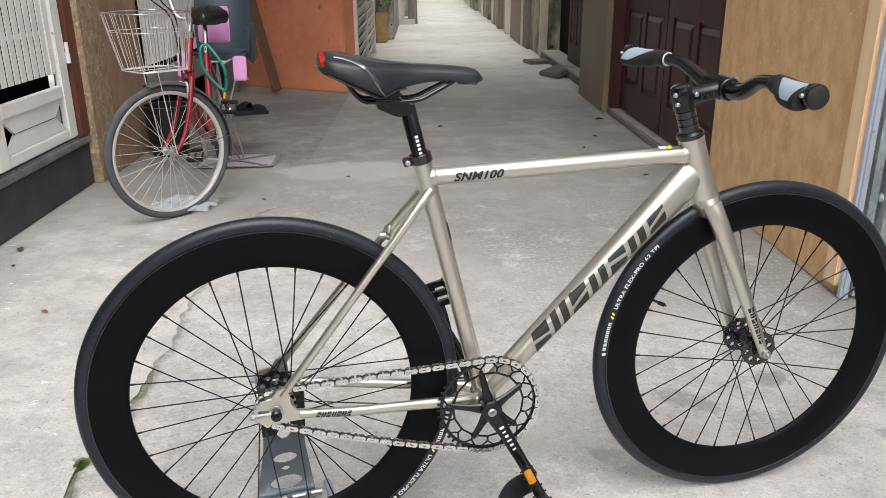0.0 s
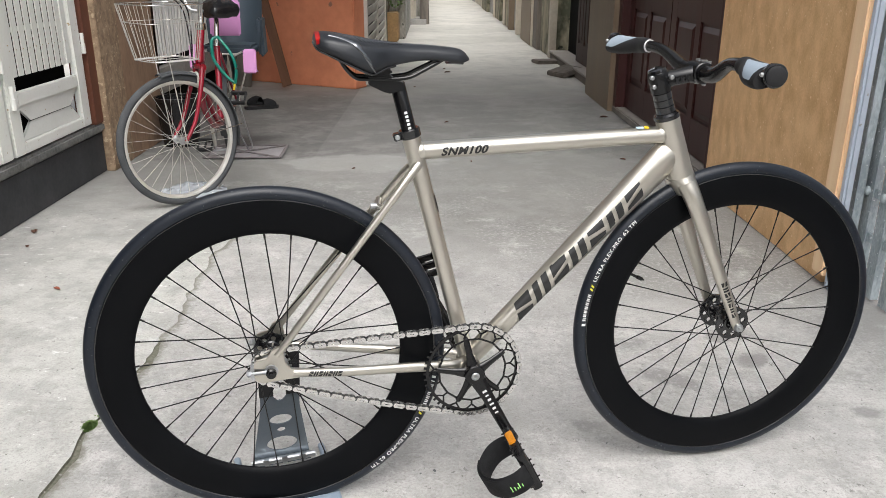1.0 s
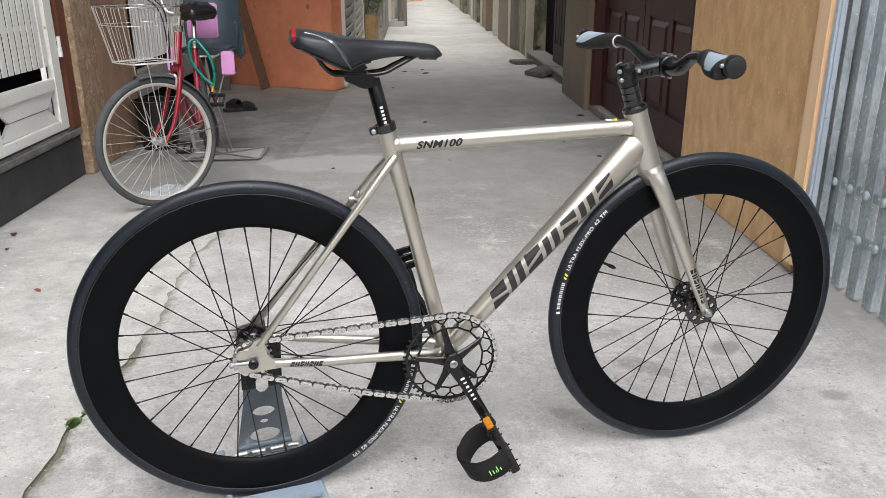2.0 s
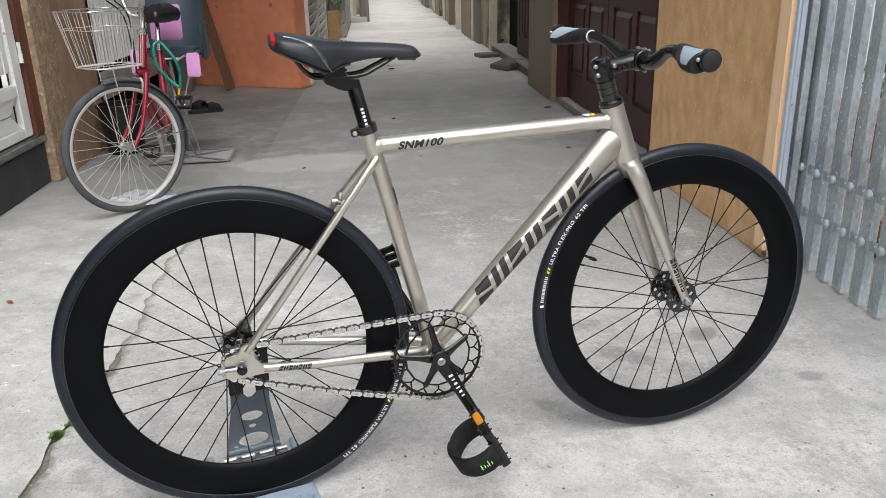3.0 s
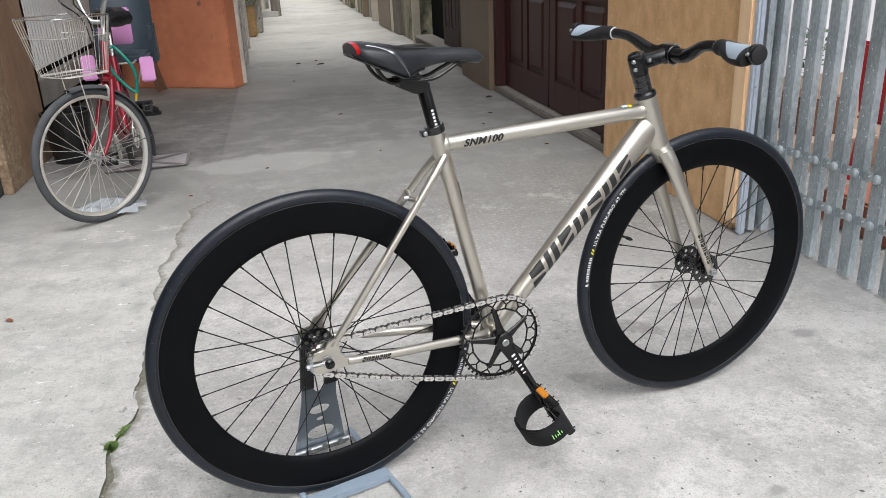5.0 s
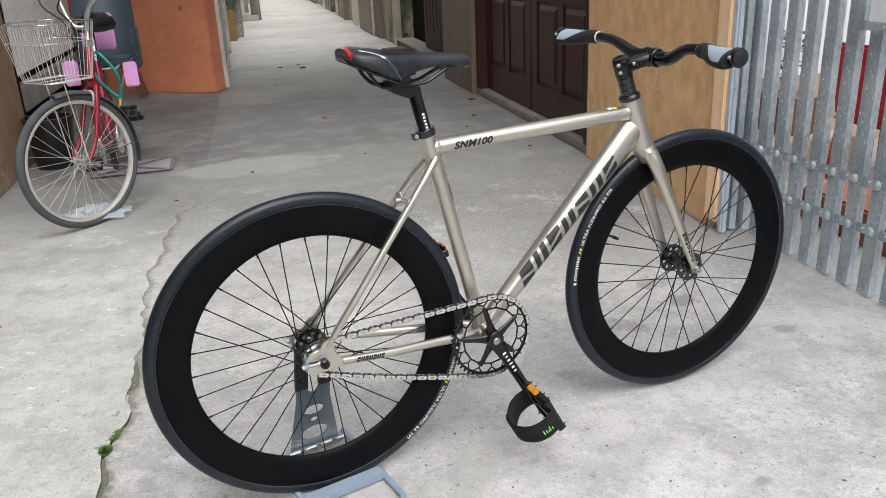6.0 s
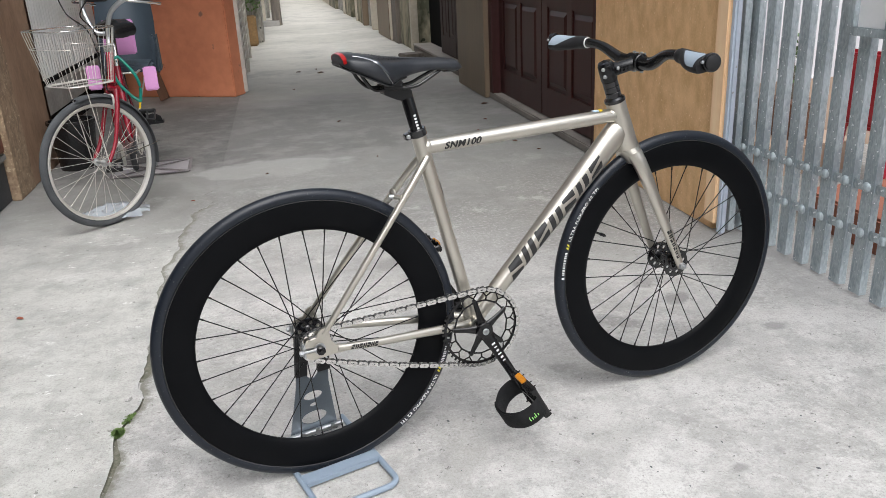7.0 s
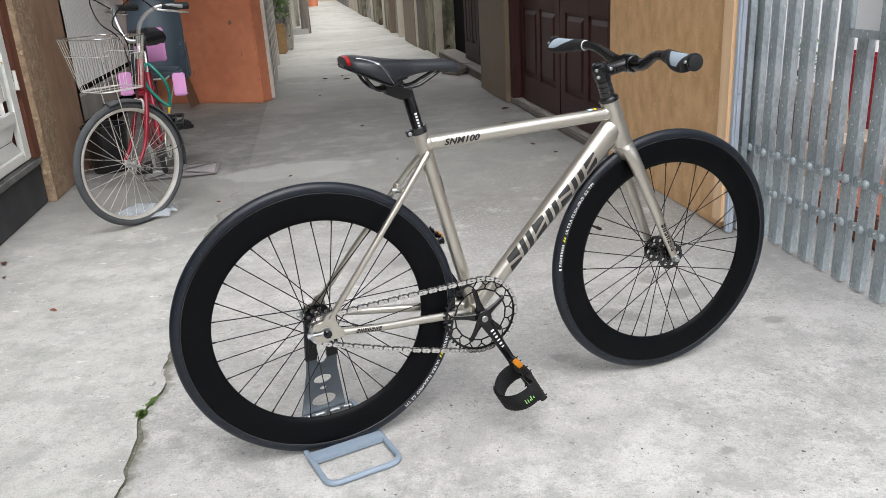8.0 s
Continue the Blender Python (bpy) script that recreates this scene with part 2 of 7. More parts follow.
M_SILL = mat("stone_sill", (0.38, 0.35, 0.31), (0.30, 0.27, 0.235), rough=0.7, scale=5, fine=60, amount=0.7, bump=0.2, depth=0.002)
M_MOULD = mat("mouldy_wall", (0.30, 0.265, 0.185), (0.065, 0.066, 0.040), rough=0.85, scale=2.6, fine=16, amount=1.1, bump=0.4, depth=0.006, stretch=(0.9, 0.9, 0.5), speck=0.25, speckcol=(0.03, 0.034, 0.02))
M_OCHRE = mat("ochre_paint", (0.34, 0.205, 0.09), (0.20, 0.13, 0.06), rough=0.8, scale=5, fine=40, amount=0.9, bump=0.3, depth=0.003)
M_STEP = mat("worn_grey_stone", (0.22, 0.20, 0.18), (0.15, 0.135, 0.12), rough=0.7, scale=5, fine=60, amount=0.8, bump=0.25, depth=0.002)
M_TIMBER = mat("grey_weathered_timber", (0.18, 0.155, 0.13), (0.11, 0.095, 0.08), rough=0.85, scale=4, fine=40, amount=0.9, bump=0.5, depth=0.003, stretch=(4, 4, 0.3))
M_CREAM = mat("cream_wall", (0.52, 0.47, 0.38), (0.40, 0.36, 0.29), rough=0.85, scale=2, fine=30, amount=0.8, bump=0.3, depth=0.003)
M_GREYWALL = mat("grey_render", (0.36, 0.345, 0.315), (0.13, 0.125, 0.105), rough=0.85, scale=2.6, fine=26, amount=1.1, bump=0.3, depth=0.004, stretch=(1.6, 1.6, 0.4), speck=0.2, speckcol=(0.05, 0.05, 0.04))
M_SHUTTER = mat("pale_ribbed_metal", (0.80, 0.80, 0.78), (0.70, 0.70, 0.68), rough=0.45, scale=5, fine=60, amount=0.6, bump=0.1, depth=0.001)
M_LOUVRE = mat("grey_louvre_paint", (0.70, 0.66, 0.59), (0.55, 0.51, 0.45), rough=0.6, scale=6, fine=60, amount=0.8, bump=0.2, depth=0.001)
M_PALE = mat("pale_wash", (0.71, 0.72, 0.745), (0.60, 0.61, 0.63), rough=0.8, scale=3, fine=40, bump=0.2, depth=0.002)
# near-black: stands for shade in gaps and openings, and the shutter's black rail
M_DARK = mat("black_shade_and_rail", (0.006, 0.006, 0.005), (0.004, 0.004, 0.004), rough=0.8, spec=0.1, scale=3, fine=30, bump=0.1)
M_ROOF = mat("grey_roof_sheet", (0.25, 0.25, 0.25), (0.2, 0.2, 0.2), rough=0.6, scale=3, fine=30, bump=0.1)


def galvanised():
    """Zinc with its spangle, drips and pale scuffs."""
    m = mat("galvanised_steel", (0.47, 0.53, 0.555), (0.24, 0.285, 0.305), rough=0.36, metal=0.10, scale=9, fine=130, amount=1.0, bump=0.2, depth=0.001, stretch=(1, 1, 0.4), speck=0.34, speckcol=(0.80, 0.83, 0.84), rough2=0.55)
    return m


M_ZINC = galvanised()


STAINS = ((0.883, 0.716, 0.13, 0.3), (0.966, 0.514, 0.13, -0.6), (1.21, 0.776, 0.10, 0.2), (1.237, 0.613, 0.10, 0.9), (0.914, -0.283, 0.06, 0.4), (0.704, 0.277, 0.09, 0.0), (1.419, 0.33, 0.08, 0.1), (0.35, 1.25, 0.16, 0.5))


def concrete():
    """Trodden cement: pours of differing grey, stains, pale scuffs and pits, with the lane's light and shade painted
    in.
    """
    m = bpy.data.materials.new("trodden_concrete")
    m.use_nodes = True
    n, l = m.node_tree.nodes, m.node_tree.links
    b = n["Principled BSDF"]
    co = n.new("ShaderNodeTexCoord")

    def tex(s, d, rough=0.6, sx=(1, 1, 1), shift=0.0):
        mp = n.new("ShaderNodeMapping")
        mp.inputs["Scale"].default_value, mp.inputs["Location"].default_value = sx, (shift, shift, 0)
        l.new(co.outputs["Object"], mp.inputs["Vector"])
        t = n.new("ShaderNodeTexNoise")
        t.inputs["Scale"].default_value, t.inputs["Detail"].default_value, t.inputs["Roughness"].default_value = s, d, rough
        l.new(mp.outputs["Vector"], t.inputs["Vector"])
        return t.outputs["Fac"]

    def cut(v, lo, hi, a=0.0, z=1.0):
        r = n.new("ShaderNodeMapRange")
        for key, val in (("From Min", lo), ("From Max", hi), ("To Min", a), ("To Max", z)):
            r.inputs[key].default_value = val
        l.new(v, r.inputs["Value"])
        return r.outputs["Result"]

    def times(a, c):
        x = n.new("ShaderNodeMath")
        x.operation = "MULTIPLY"
        l.new(a, x.inputs[0])
        if isinstance(c, float):
            x.inputs[1].default_value = c
        else:
            l.new(c, x.inputs[1])
        return x.outputs[0]

    def blend(fac, a, c):
        x = n.new("ShaderNodeMix")
        x.data_type = "RGBA"
        l.new(fac, x.inputs[0])
        for i, v in ((6, a), (7, c)):
            if isinstance(v, tuple):
                x.inputs[i].default_value = (*v, 1)
            else:
                l.new(v, x.inputs[i])
        return x.outputs[2]

    big, mid, small, grit = tex(0.9, 5), tex(4.5, 9, 0.72), tex(26, 7, 0.72, (1, 1, 1), 3.0), tex(170, 3)
    sep = n.new("ShaderNodeSeparateXYZ")
    l.new(co.outputs["Object"], sep.inputs[0])
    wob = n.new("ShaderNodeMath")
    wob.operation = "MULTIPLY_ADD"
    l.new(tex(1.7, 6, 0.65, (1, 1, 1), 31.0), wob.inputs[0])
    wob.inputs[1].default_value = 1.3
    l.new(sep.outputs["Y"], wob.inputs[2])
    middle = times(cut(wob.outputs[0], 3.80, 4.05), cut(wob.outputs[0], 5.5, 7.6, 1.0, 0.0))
    slant = n.new("ShaderNodeMath")
    slant.operation = "MULTIPLY_ADD"
    l.new(sep.outputs["Y"], slant.inputs[0])
    slant.inputs[1].default_value = -0.012
    l.new(sep.outputs["X"], slant.inputs[2])
    west = cut(slant.outputs[0], -0.425, -0.417, 1.0, 0.0)
    near_west = cut(sep.outputs["X"], -0.53, -0.50, 1.0, 0.0)
    # pours of differing grey: olive and smooth west of the joint, paler and rougher east of it; dull up the lane, where
    # shade is painted in
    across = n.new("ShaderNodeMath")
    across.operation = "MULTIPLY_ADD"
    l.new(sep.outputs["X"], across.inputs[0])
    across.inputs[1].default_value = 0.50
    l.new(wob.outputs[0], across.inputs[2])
    lane_shade = cut(across.outputs[0], 1.75, 2.80)
    near = cut(wob.outputs[0], 2.6, 3.8, 1.0, 0.08)
    c = blend(cut(big, 0.36, 0.64), (0.41, 0.402, 0.385), (0.62, 0.612, 0.588))
    c = blend(times(near_west, 0.7), c, (0.53, 0.532, 0.49))
    # darker up the lane and eastward: shade mixed into the colour
    c = blend(times(lane_shade, 0.88), c, (0.125, 0.123, 0.116))
    # covered stretch: a duller pour, darkened further with its shade painted in
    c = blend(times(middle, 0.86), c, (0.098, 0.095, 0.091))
    # beyond it: a paler pour plus open-sky brightness painted in
    c = blend(times(cut(wob.outputs[0], 5.8, 7.8), 0.85), c, (0.64, 0.615, 0.545))
    c = blend(times(times(cut(tex(0.55, 5, 0.6, (1, 1, 1), 211.0), 0.46, 0.62), cut(sep.outputs["Y"], 9.0, 10.5)), 0.45), c, (0.30, 0.295, 0.24))
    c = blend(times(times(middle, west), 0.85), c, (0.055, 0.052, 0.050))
    c = blend(times(times(cut(tex(5, 7, 0.66, (1, 1, 1), 101.0), 0.50, 0.60), cut(sep.outputs["Y"], 2.2, 5.5, 1.0, 0.25)), 0.42), c, (0.28, 0.278, 0.265))
    # a pale patch of newer cement beside the red bicycle
    here = n.new("ShaderNodeMapping")
    here.vector_type = "POINT"
    here.inputs["Location"].default_value, here.inputs["Scale"].default_value = (0.16, -13.2, 0), (1.9, 4.3, 1)
    l.new(co.outputs["Object"], here.inputs["Vector"])
    away = n.new("ShaderNodeVectorMath")
    away.operation = "LENGTH"
    l.new(here.outputs["Vector"], away.inputs[0])
    ragged = n.new("ShaderNodeMath")
    ragged.operation = "MULTIPLY_ADD"
    l.new(tex(3.1, 6, 0.6, (1, 1, 1), 7.0), ragged.inputs[0])
    ragged.inputs[1].default_value = 1.6
    l.new(away.outputs["Value"], ragged.inputs[2])
    c = blend(times(cut(ragged.outputs[0], 1.50, 1.70, 1.0, 0.0), 0.40), c, (0.42, 0.417, 0.40))
    # oily stains with ragged edges
    for sx, sy, size, turn in STAINS:
        at = n.new("ShaderNodeMapping")
        at.vector_type = "TEXTURE"
        at.inputs["Location"].default_value, at.inputs["Rotation"].default_value, at.inputs["Scale"].default_value = (sx, sy, 0), (0, 0, turn), (size, size * 0.55, 1)
        l.new(co.outputs["Object"], at.inputs["Vector"])
        far = n.new("ShaderNodeVectorMath")
        far.operation = "LENGTH"
        l.new(at.outputs["Vector"], far.inputs[0])
        edge = n.new("ShaderNodeMath")
        edge.operation = "MULTIPLY_ADD"
        l.new(mid, edge.inputs[0])
        edge.inputs[1].default_value = 3.2
        l.new(far.outputs["Value"], edge.inputs[2])
        c = blend(times(cut(edge.outputs[0], 1.90, 2.25, 1.0, 0.0), 0.72), c, (0.16, 0.157, 0.15))
    # trodden dirt in broad clouds, pale cement washes
    smooth_far = cut(sep.outputs["Y"], 1.8, 4.5, 1.0, 0.30)
    c = blend(times(times(cut(mid, 0.46, 0.60), smooth_far), 0.44), c, (0.26, 0.258, 0.235))
    c = blend(times(cut(tex(1.6, 7, 0.7, (1, 1, 1), 61.0), 0.50, 0.62), 0.4), c, (0.25, 0.247, 0.23))
    c = blend(times(times(cut(tex(2.6, 9, 0.78, (1, 1, 1), 11.0), 0.55, 0.66), near), 0.6), c, (0.66, 0.655, 0.625))
    east = cut(sep.outputs["X"], -0.52, -0.49)
    rough_pour = times(times(east, near), cut(tex(1.9, 5, 0.65, (1, 1, 1), 71.0), 0.38, 0.56))
    # scuffs with a ragged edge, grain, chips and pits of the rough pour
    c = blend(times(times(cut(tex(10, 9, 0.82, (1, 1, 1), 23.0), 0.56, 0.62), near), 0.45), c, (0.25, 0.247, 0.23))
    c = blend(times(times(times(cut(tex(5.5, 11, 0.86, (1, 1, 1), 181.0), 0.522, 0.55), near), east), 0.50), c, (0.27, 0.266, 0.255))
    c = blend(times(times(cut(small, 0.52, 0.62), rough_pour), 0.58), c, (0.26, 0.252, 0.24))
    c = blend(times(times(cut(tex(60, 5, 0.7, (1, 1, 1), 15.0), 0.52, 0.62), rough_pour), 0.28), c, (0.72, 0.71, 0.69))
    c = blend(times(times(cut(tex(20, 5, 0.7, (1.3, 0.8, 1), 121.0), 0.664, 0.676), near), 0.80), c, (0.16, 0.157, 0.147))
    c = blend(times(times(cut(tex(34, 4, 0.7, (1, 1, 1), 81.0), 0.652, 0.668), near), 0.82), c, (0.13, 0.128, 0.118))
    c = blend(times(times(cut(tex(95, 3, 0.6, (1, 1, 1), 5.0), 0.635, 0.675), rough_pour), 0.60), c, (0.12, 0.117, 0.11))
    c = blend(times(times(cut(tex(9, 6, 0.75, (1, 1.6, 1), 91.0), 0.685, 0.70), cut(sep.outputs["Y"], 1.6, 2.0, 1.0, 0.0)), 0.85), c, (0.80, 0.80, 0.775))
    # the west pour's olive mottling and pale flakes
    west_near = times(near_west, cut(sep.outputs["Y"], 1.8, 2.6, 1.0, 0.2))
    c = blend(times(times(cut(tex(15, 9, 0.8, (1, 1, 1), 131.0), 0.53, 0.62), west_near), 0.5), c, (0.30, 0.302, 0.265))
    c = blend(times(times(cut(tex(17, 6, 0.75, (0.8, 1.5, 1), 141.0), 0.625, 0.642), west_near), 0.8), c, (0.80, 0.80, 0.775))
    c = blend(times(times(cut(tex(55, 6, 0.75, (1, 1, 1), 151.0), 0.55, 0.66), near), 0.45), c, (0.24, 0.237, 0.22))
    # salt and pepper of the sand
    c = blend(times(times(cut(tex(150, 5, 0.75, (1, 1, 1), 161.0), 0.49, 0.64), near), 0.46), c, (0.22, 0.192, 0.180))
    c = blend(times(cut(grit, 0.3, 0.75), 0.14), c, (0.66, 0.655, 0.63))
    # crumbled band along the broken joint
    gap = n.new("ShaderNodeAttribute")
    gap.attribute_name = "joint"
    ragged2 = n.new("ShaderNodeMath")
    ragged2.operation = "MULTIPLY_ADD"
    l.new(tex(30, 7, 0.75, (1, 1, 1), 171.0), ragged2.inputs[0])
    ragged2.inputs[1].default_value = 0.09
    l.new(gap.outputs["Fac"], ragged2.inputs[2])
    crumbled = times(cut(gap.outputs["Fac"], -0.002, 0.003), cut(ragged2.outputs[0], 0.055, 0.078, 1.0, 0.0))
    c = blend(times(crumbled, 0.85), c, (0.165, 0.162, 0.125))
    lip = times(cut(ragged2.outputs[0], 0.026, 0.034), cut(gap.outputs["Fac"], -0.003, 0.0, 1.0, 0.0))
    c = blend(times(lip, 0.12), c, (0.64, 0.64, 0.605))
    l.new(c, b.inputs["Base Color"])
    l.new(cut(mid, 0.3, 0.7, 0.62, 0.85), b.inputs["Roughness"])
    add = n.new("ShaderNodeMath")
    add.operation = "ADD"
    l.new(times(small, 0.6), add.inputs[0])
    l.new(times(grit, 0.4), add.inputs[1])
    bp = n.new("ShaderNodeBump")
    bp.inputs["Strength"].default_value, bp.inputs["Distance"].default_value = 0.55, 0.006
    l.new(add.outputs[0], bp.inputs["Height"])
    l.new(bp.outputs["Normal"], b.inputs["Normal"])
    return m


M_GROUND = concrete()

# ---- ground ----
M_DIRT = mat("joint_dirt", (0.20, 0.195, 0.155), (0.10, 0.10, 0.07), rough=0.95, scale=30, fine=160, amount=0.9, bump=0.8, depth=0.006)
def crack_x(y):
    """The broken joint between the two pours."""
    base = -0.51 + 0.012 * math.sin(3.1 * y) + 0.03 * noise.noise((0.0, y * 3.0, 0.4)) + 0.022 * noise.noise((3.0, y * 8.3, 0.0)) + 0.010 * noise.noise((9.0, y * 21.0, 0.0)) + 0.003 * noise.noise((7.0, y * 53.0, 0.0))
    base -= 0.031 * math.exp(-((y - 0.285) / 0.07) ** 2)
    if y > 1.9:
        base += 0.11 * (min(y, 2.9) - 1.9) + 0.05 * noise.noise((5.0, y * 6.0, 0.0)) * min(1.0, (y - 1.9) * 4)
    return base


def ground():
    bm = bmesh.new()
    ys = [-400, -60, -10, -2.5] + [-1.2 + 0.02 * k for k in range(210)] + [3.05, 3.2, 4, 6, 10, 20, 60, 400]
    offs = [-400, -60, -8, -2.5, -1.2, -0.6, -0.3, -0.12, -0.05, -0.0075, -0.0055, 0.0055, 0.012, 0.05, 0.12, 0.3, 0.6, 1.2, 2.5, 8, 60, 400]
    rows = []
    joint = bm.verts.layers.float.new("joint")
    for y in ys:
        row = []
        fade = (1.0 if y < 0.45 else max(0.15, 1 - (y - 0.45) / 0.5)) if -1.1 < y < 1.9 else max(0.0, 1 - (y - 1.9) / 1.15) * 0.4 if 1.9 <= y < 3.05 else 0.0
        for k, o in enumerate(offs):
            wide = 0.22 + 0.9 * max(0.0, noise.noise((11.0, y * 4.0, 0.0)) + 0.25) if abs(o) < 0.03 else 1.0
            x = o * wide + (crack_x(y) if abs(o) < 1 and -1.3 < y < 3.1 else -0.51)
            z = 0.0
            if abs(o) < 0.06:
                chip = 0.5 + 0.5 * noise.noise((y * 14.0, o * 5, 2.0))
                if k in (10, 11):
                    z = -0.007 * fade * (0.2 + 1.2 * chip)
                elif k in (9, 12):
                    z = (0.001 if k == 9 else -0.005 * chip) * fade
                elif o < 0:
                    z = 0.003 * fade * chip
            v = bm.verts.new((x, y, z))
            v[joint] = o if -1.3 < y < 2.4 else 9.0
            row.append(v)
        rows.append(row)
    for a, b in zip(rows, rows[1:]):
        for k in range(len(offs) - 1):
            bm.faces.new((a[k], a[k + 1], b[k + 1], b[k]))
    bm.faces.ensure_lookup_table()
    cols = len(offs) - 1
    for i in range(len(ys) - 1):
        if -1.2 < ys[i] < 0.75 or 1.9 < ys[i] < 2.65:
            gap = noise.noise((21.0, ys[i] * 7.0, 0.0)) + 0.5 * noise.noise((2.0, ys[i] * 31.0, 0.0))
            for k in (9, 10, 11) if gap > (-0.05 if ys[i] < 1.9 else 9) else (9, 10) if gap > -0.3 and ys[i] < 1.9 else (9,) if gap > -0.1 else ():
                bm.faces[i * cols + k].material_index = 1
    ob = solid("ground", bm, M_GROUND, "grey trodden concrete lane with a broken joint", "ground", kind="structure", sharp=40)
    ob.data.materials.append(M_DIRT)
    return ob


ground()


def wall(name, size, at, material, label, rz=0.0, bevel=0.004):
    bm = bmesh.new()
    box(bm, size, bevel=bevel)
    return solid(name, bm, material, label, "wall", pose(*at, 0, 0, rz), kind="structure")


# ---- east side: gate, plywood wall, doors ----
wall("wall_plywood", (0.10, 1.29, 2.2), (1.755, 1.855, 1.10), M_PLY, "brown plywood sheeting beside the gate")
wall("trim_batten", (0.03, 0.080, 2.16), (1.697, 1.205, 1.12), M_PINE, "pale pine batten on the plywood edge")
wall("wall_panel", (0.14, 0.95, 2.6), (1.76, 5.275, 1.3), M_PANEL, "olive brown boarded wall between the doors")
wall("wall_over_doors", (0.3, 2.30, 0.3), (1.98, 3.65, 2.48), M_PLY, "brown boarding above the double door")


def panel_door(name, wide, high, material, label, m, knob=False):
    """A leaf with raised and fielded panels; its face looks to -x."""
    d = thing(name, label, "door", m, kind="structure")
    bm = bmesh.new()
    stile = 0.11
    box(bm, (0.028, wide, high), at=(0.012, wide / 2, high / 2))
    for y in (stile / 2, wide - stile / 2, wide / 2):
        box(bm, (0.014, stile if y != wide / 2 else 0.09, high), at=(-0.009, y, high / 2), bevel=0.004)
    rails = (0.10, 0.80, high - 0.08)
    for z in rails:
        box(bm, (0.0136, wide, 0.15 if z != 0.10 else 0.20), at=(-0.0086, wide / 2, z), bevel=0.004)
    part("leaf", bm, material, d)
    cols = ((stile, wide / 2 - 0.045), (wide / 2 + 0.045, wide - stile))
    # one tall panel below, two narrow ones above, in either half of the leaf
    fields = []
    for y0, y1 in cols:
        ym = (y0 + y1) / 2
        fields += [(y0, y1, 0.20, 0.725), (y0, ym - 0.012, 0.875, high - 0.155), (ym + 0.012, y1, 0.875, high - 0.155)]
    for y0, y1, z0, z1 in fields:
        bm = bmesh.new()
        g = 0.018
        cy, cz, w, h = (y0 + y1) / 2, (z0 + z1) / 2, y1 - y0 - 2 * g, z1 - z0 - 2 * g
        a = [bm.verts.new((-0.003, cy + sy * w / 2, cz + sz * h / 2)) for sy, sz in ((-1, -1), (1, -1), (1, 1), (-1, 1))]
        b = [bm.verts.new((-0.016, cy + sy * (w / 2 - 0.03), cz + sz * (h / 2 - 0.03))) for sy, sz in ((-1, -1), (1, -1), (1, 1), (-1, 1))]
        for k in range(4):
            bm.faces.new((a[k], b[k], b[(k + 1) % 4], a[(k + 1) % 4]))
        bm.faces.new(b[::-1])
        bmesh.ops.recalc_face_normals(bm, faces=bm.faces)
        part("panel", bm, material, d, sharp=20)
    return d


def door_frame(name, wide, high, material, label, m):
    d = thing(name, label, "door frame", m, kind="structure")
    for y in (0.05, wide - 0.05):
        bm = bmesh.new()
        box(bm, (0.14, 0.10, high), at=(0, y, high / 2), bevel=0.005)
        part("jamb", bm, material, d)
    bm = bmesh.new()
    box(bm, (0.14, wide - 0.202, 0.10), at=(0, wide / 2, high - 0.05), bevel=0.005)
    part("head", bm, material, d)
    return d


DOOR_H = 2.12
door_frame("door_frame_1", 2.29, DOOR_H + 0.16, M_DOORFRAME, "dark red-brown timber frame of the double door", pose(1.80, 2.505, 0.045))
panel_door("door_1", 1.035, DOOR_H, M_DOOR, "closed dark red-brown panelled double-door leaf", pose(1.81, 2.61, 0.055))
panel_door("door_2", 1.035, DOOR_H, M_DOOR, "closed dark red-brown panelled double-door leaf", pose(1.81, 3.655, 0.055))
wall("door_step_1", (0.225, 2.29, 0.05), (1.8375, 3.652, 0.025), M_STEP, "grey worn stone threshold of the double door", bevel=0.008)

# the next doorway up the lane
wall("door_step_2", (0.22, 2.85, 0.075), (1.89, 7.22, 0.0375), M_TIMBER, "dark stained step before the dark doors", bevel=0.008)
wall("trim_step_sill", (0.23, 2.86, 0.022), (1.885, 7.22, 0.087), M_SILL, "pale stone sill on the dark step", bevel=0.004)
# near-black sheet paints the shade deep in the doorway
wall("wall_recess", (0.1, 2.9, 3.0), (2.06, 7.22, 1.5), M_DARK, "near-black wall of the recessed doorway, its shade painted in")
for k, (y, w) in enumerate(((5.90, 0.75), (6.66, 0.75))):
    panel_door("door_3" if not k else "door_4", w, 2.1, M_FARDOOR, "closed brown-black panelled door leaf", pose(1.90, y, 0.105))
wall("wall_white_post", (0.09, 0.10, 3.0), (1.815, 8.735, 1.5), M_CREAM, "cream painted post beside the dark doors")
FAR_H = 1.8
# the M_DARK entries paint the shade of open doorways as near-black boxes
far_right = ((8.80, 9.70, 1.79, M_MOULD), (9.72, 10.15, 1.74, M_TIMBER), (10.17, 10.26, 1.72, M_CREAM), (10.30, 11.55, 1.72, M_PANEL), (11.57, 12.30, 1.90, M_DARK), (12.32, 12.42, 1.72, M_CREAM), (12.47, 13.40, 1.80, M_GREYWALL), (13.42, 13.60, 1.70, M_PANEL), (13.62, 14.70, 1.74, M_MOULD), (14.72, 14.82, 1.71, M_CREAM), (14.90, 15.90, 1.92, M_DARK), (15.92, 17.20, 1.74, M_MOULD), (17.22, 17.34, 1.70, M_CREAM), (17.42, 19.50, 1.78, M_GREYWALL), (19.52, 21.50, 1.70, M_MOULD), (21.52, 26.0, 1.74, M_CREAM), (26.02, 34.0, 1.70, M_GREYWALL))
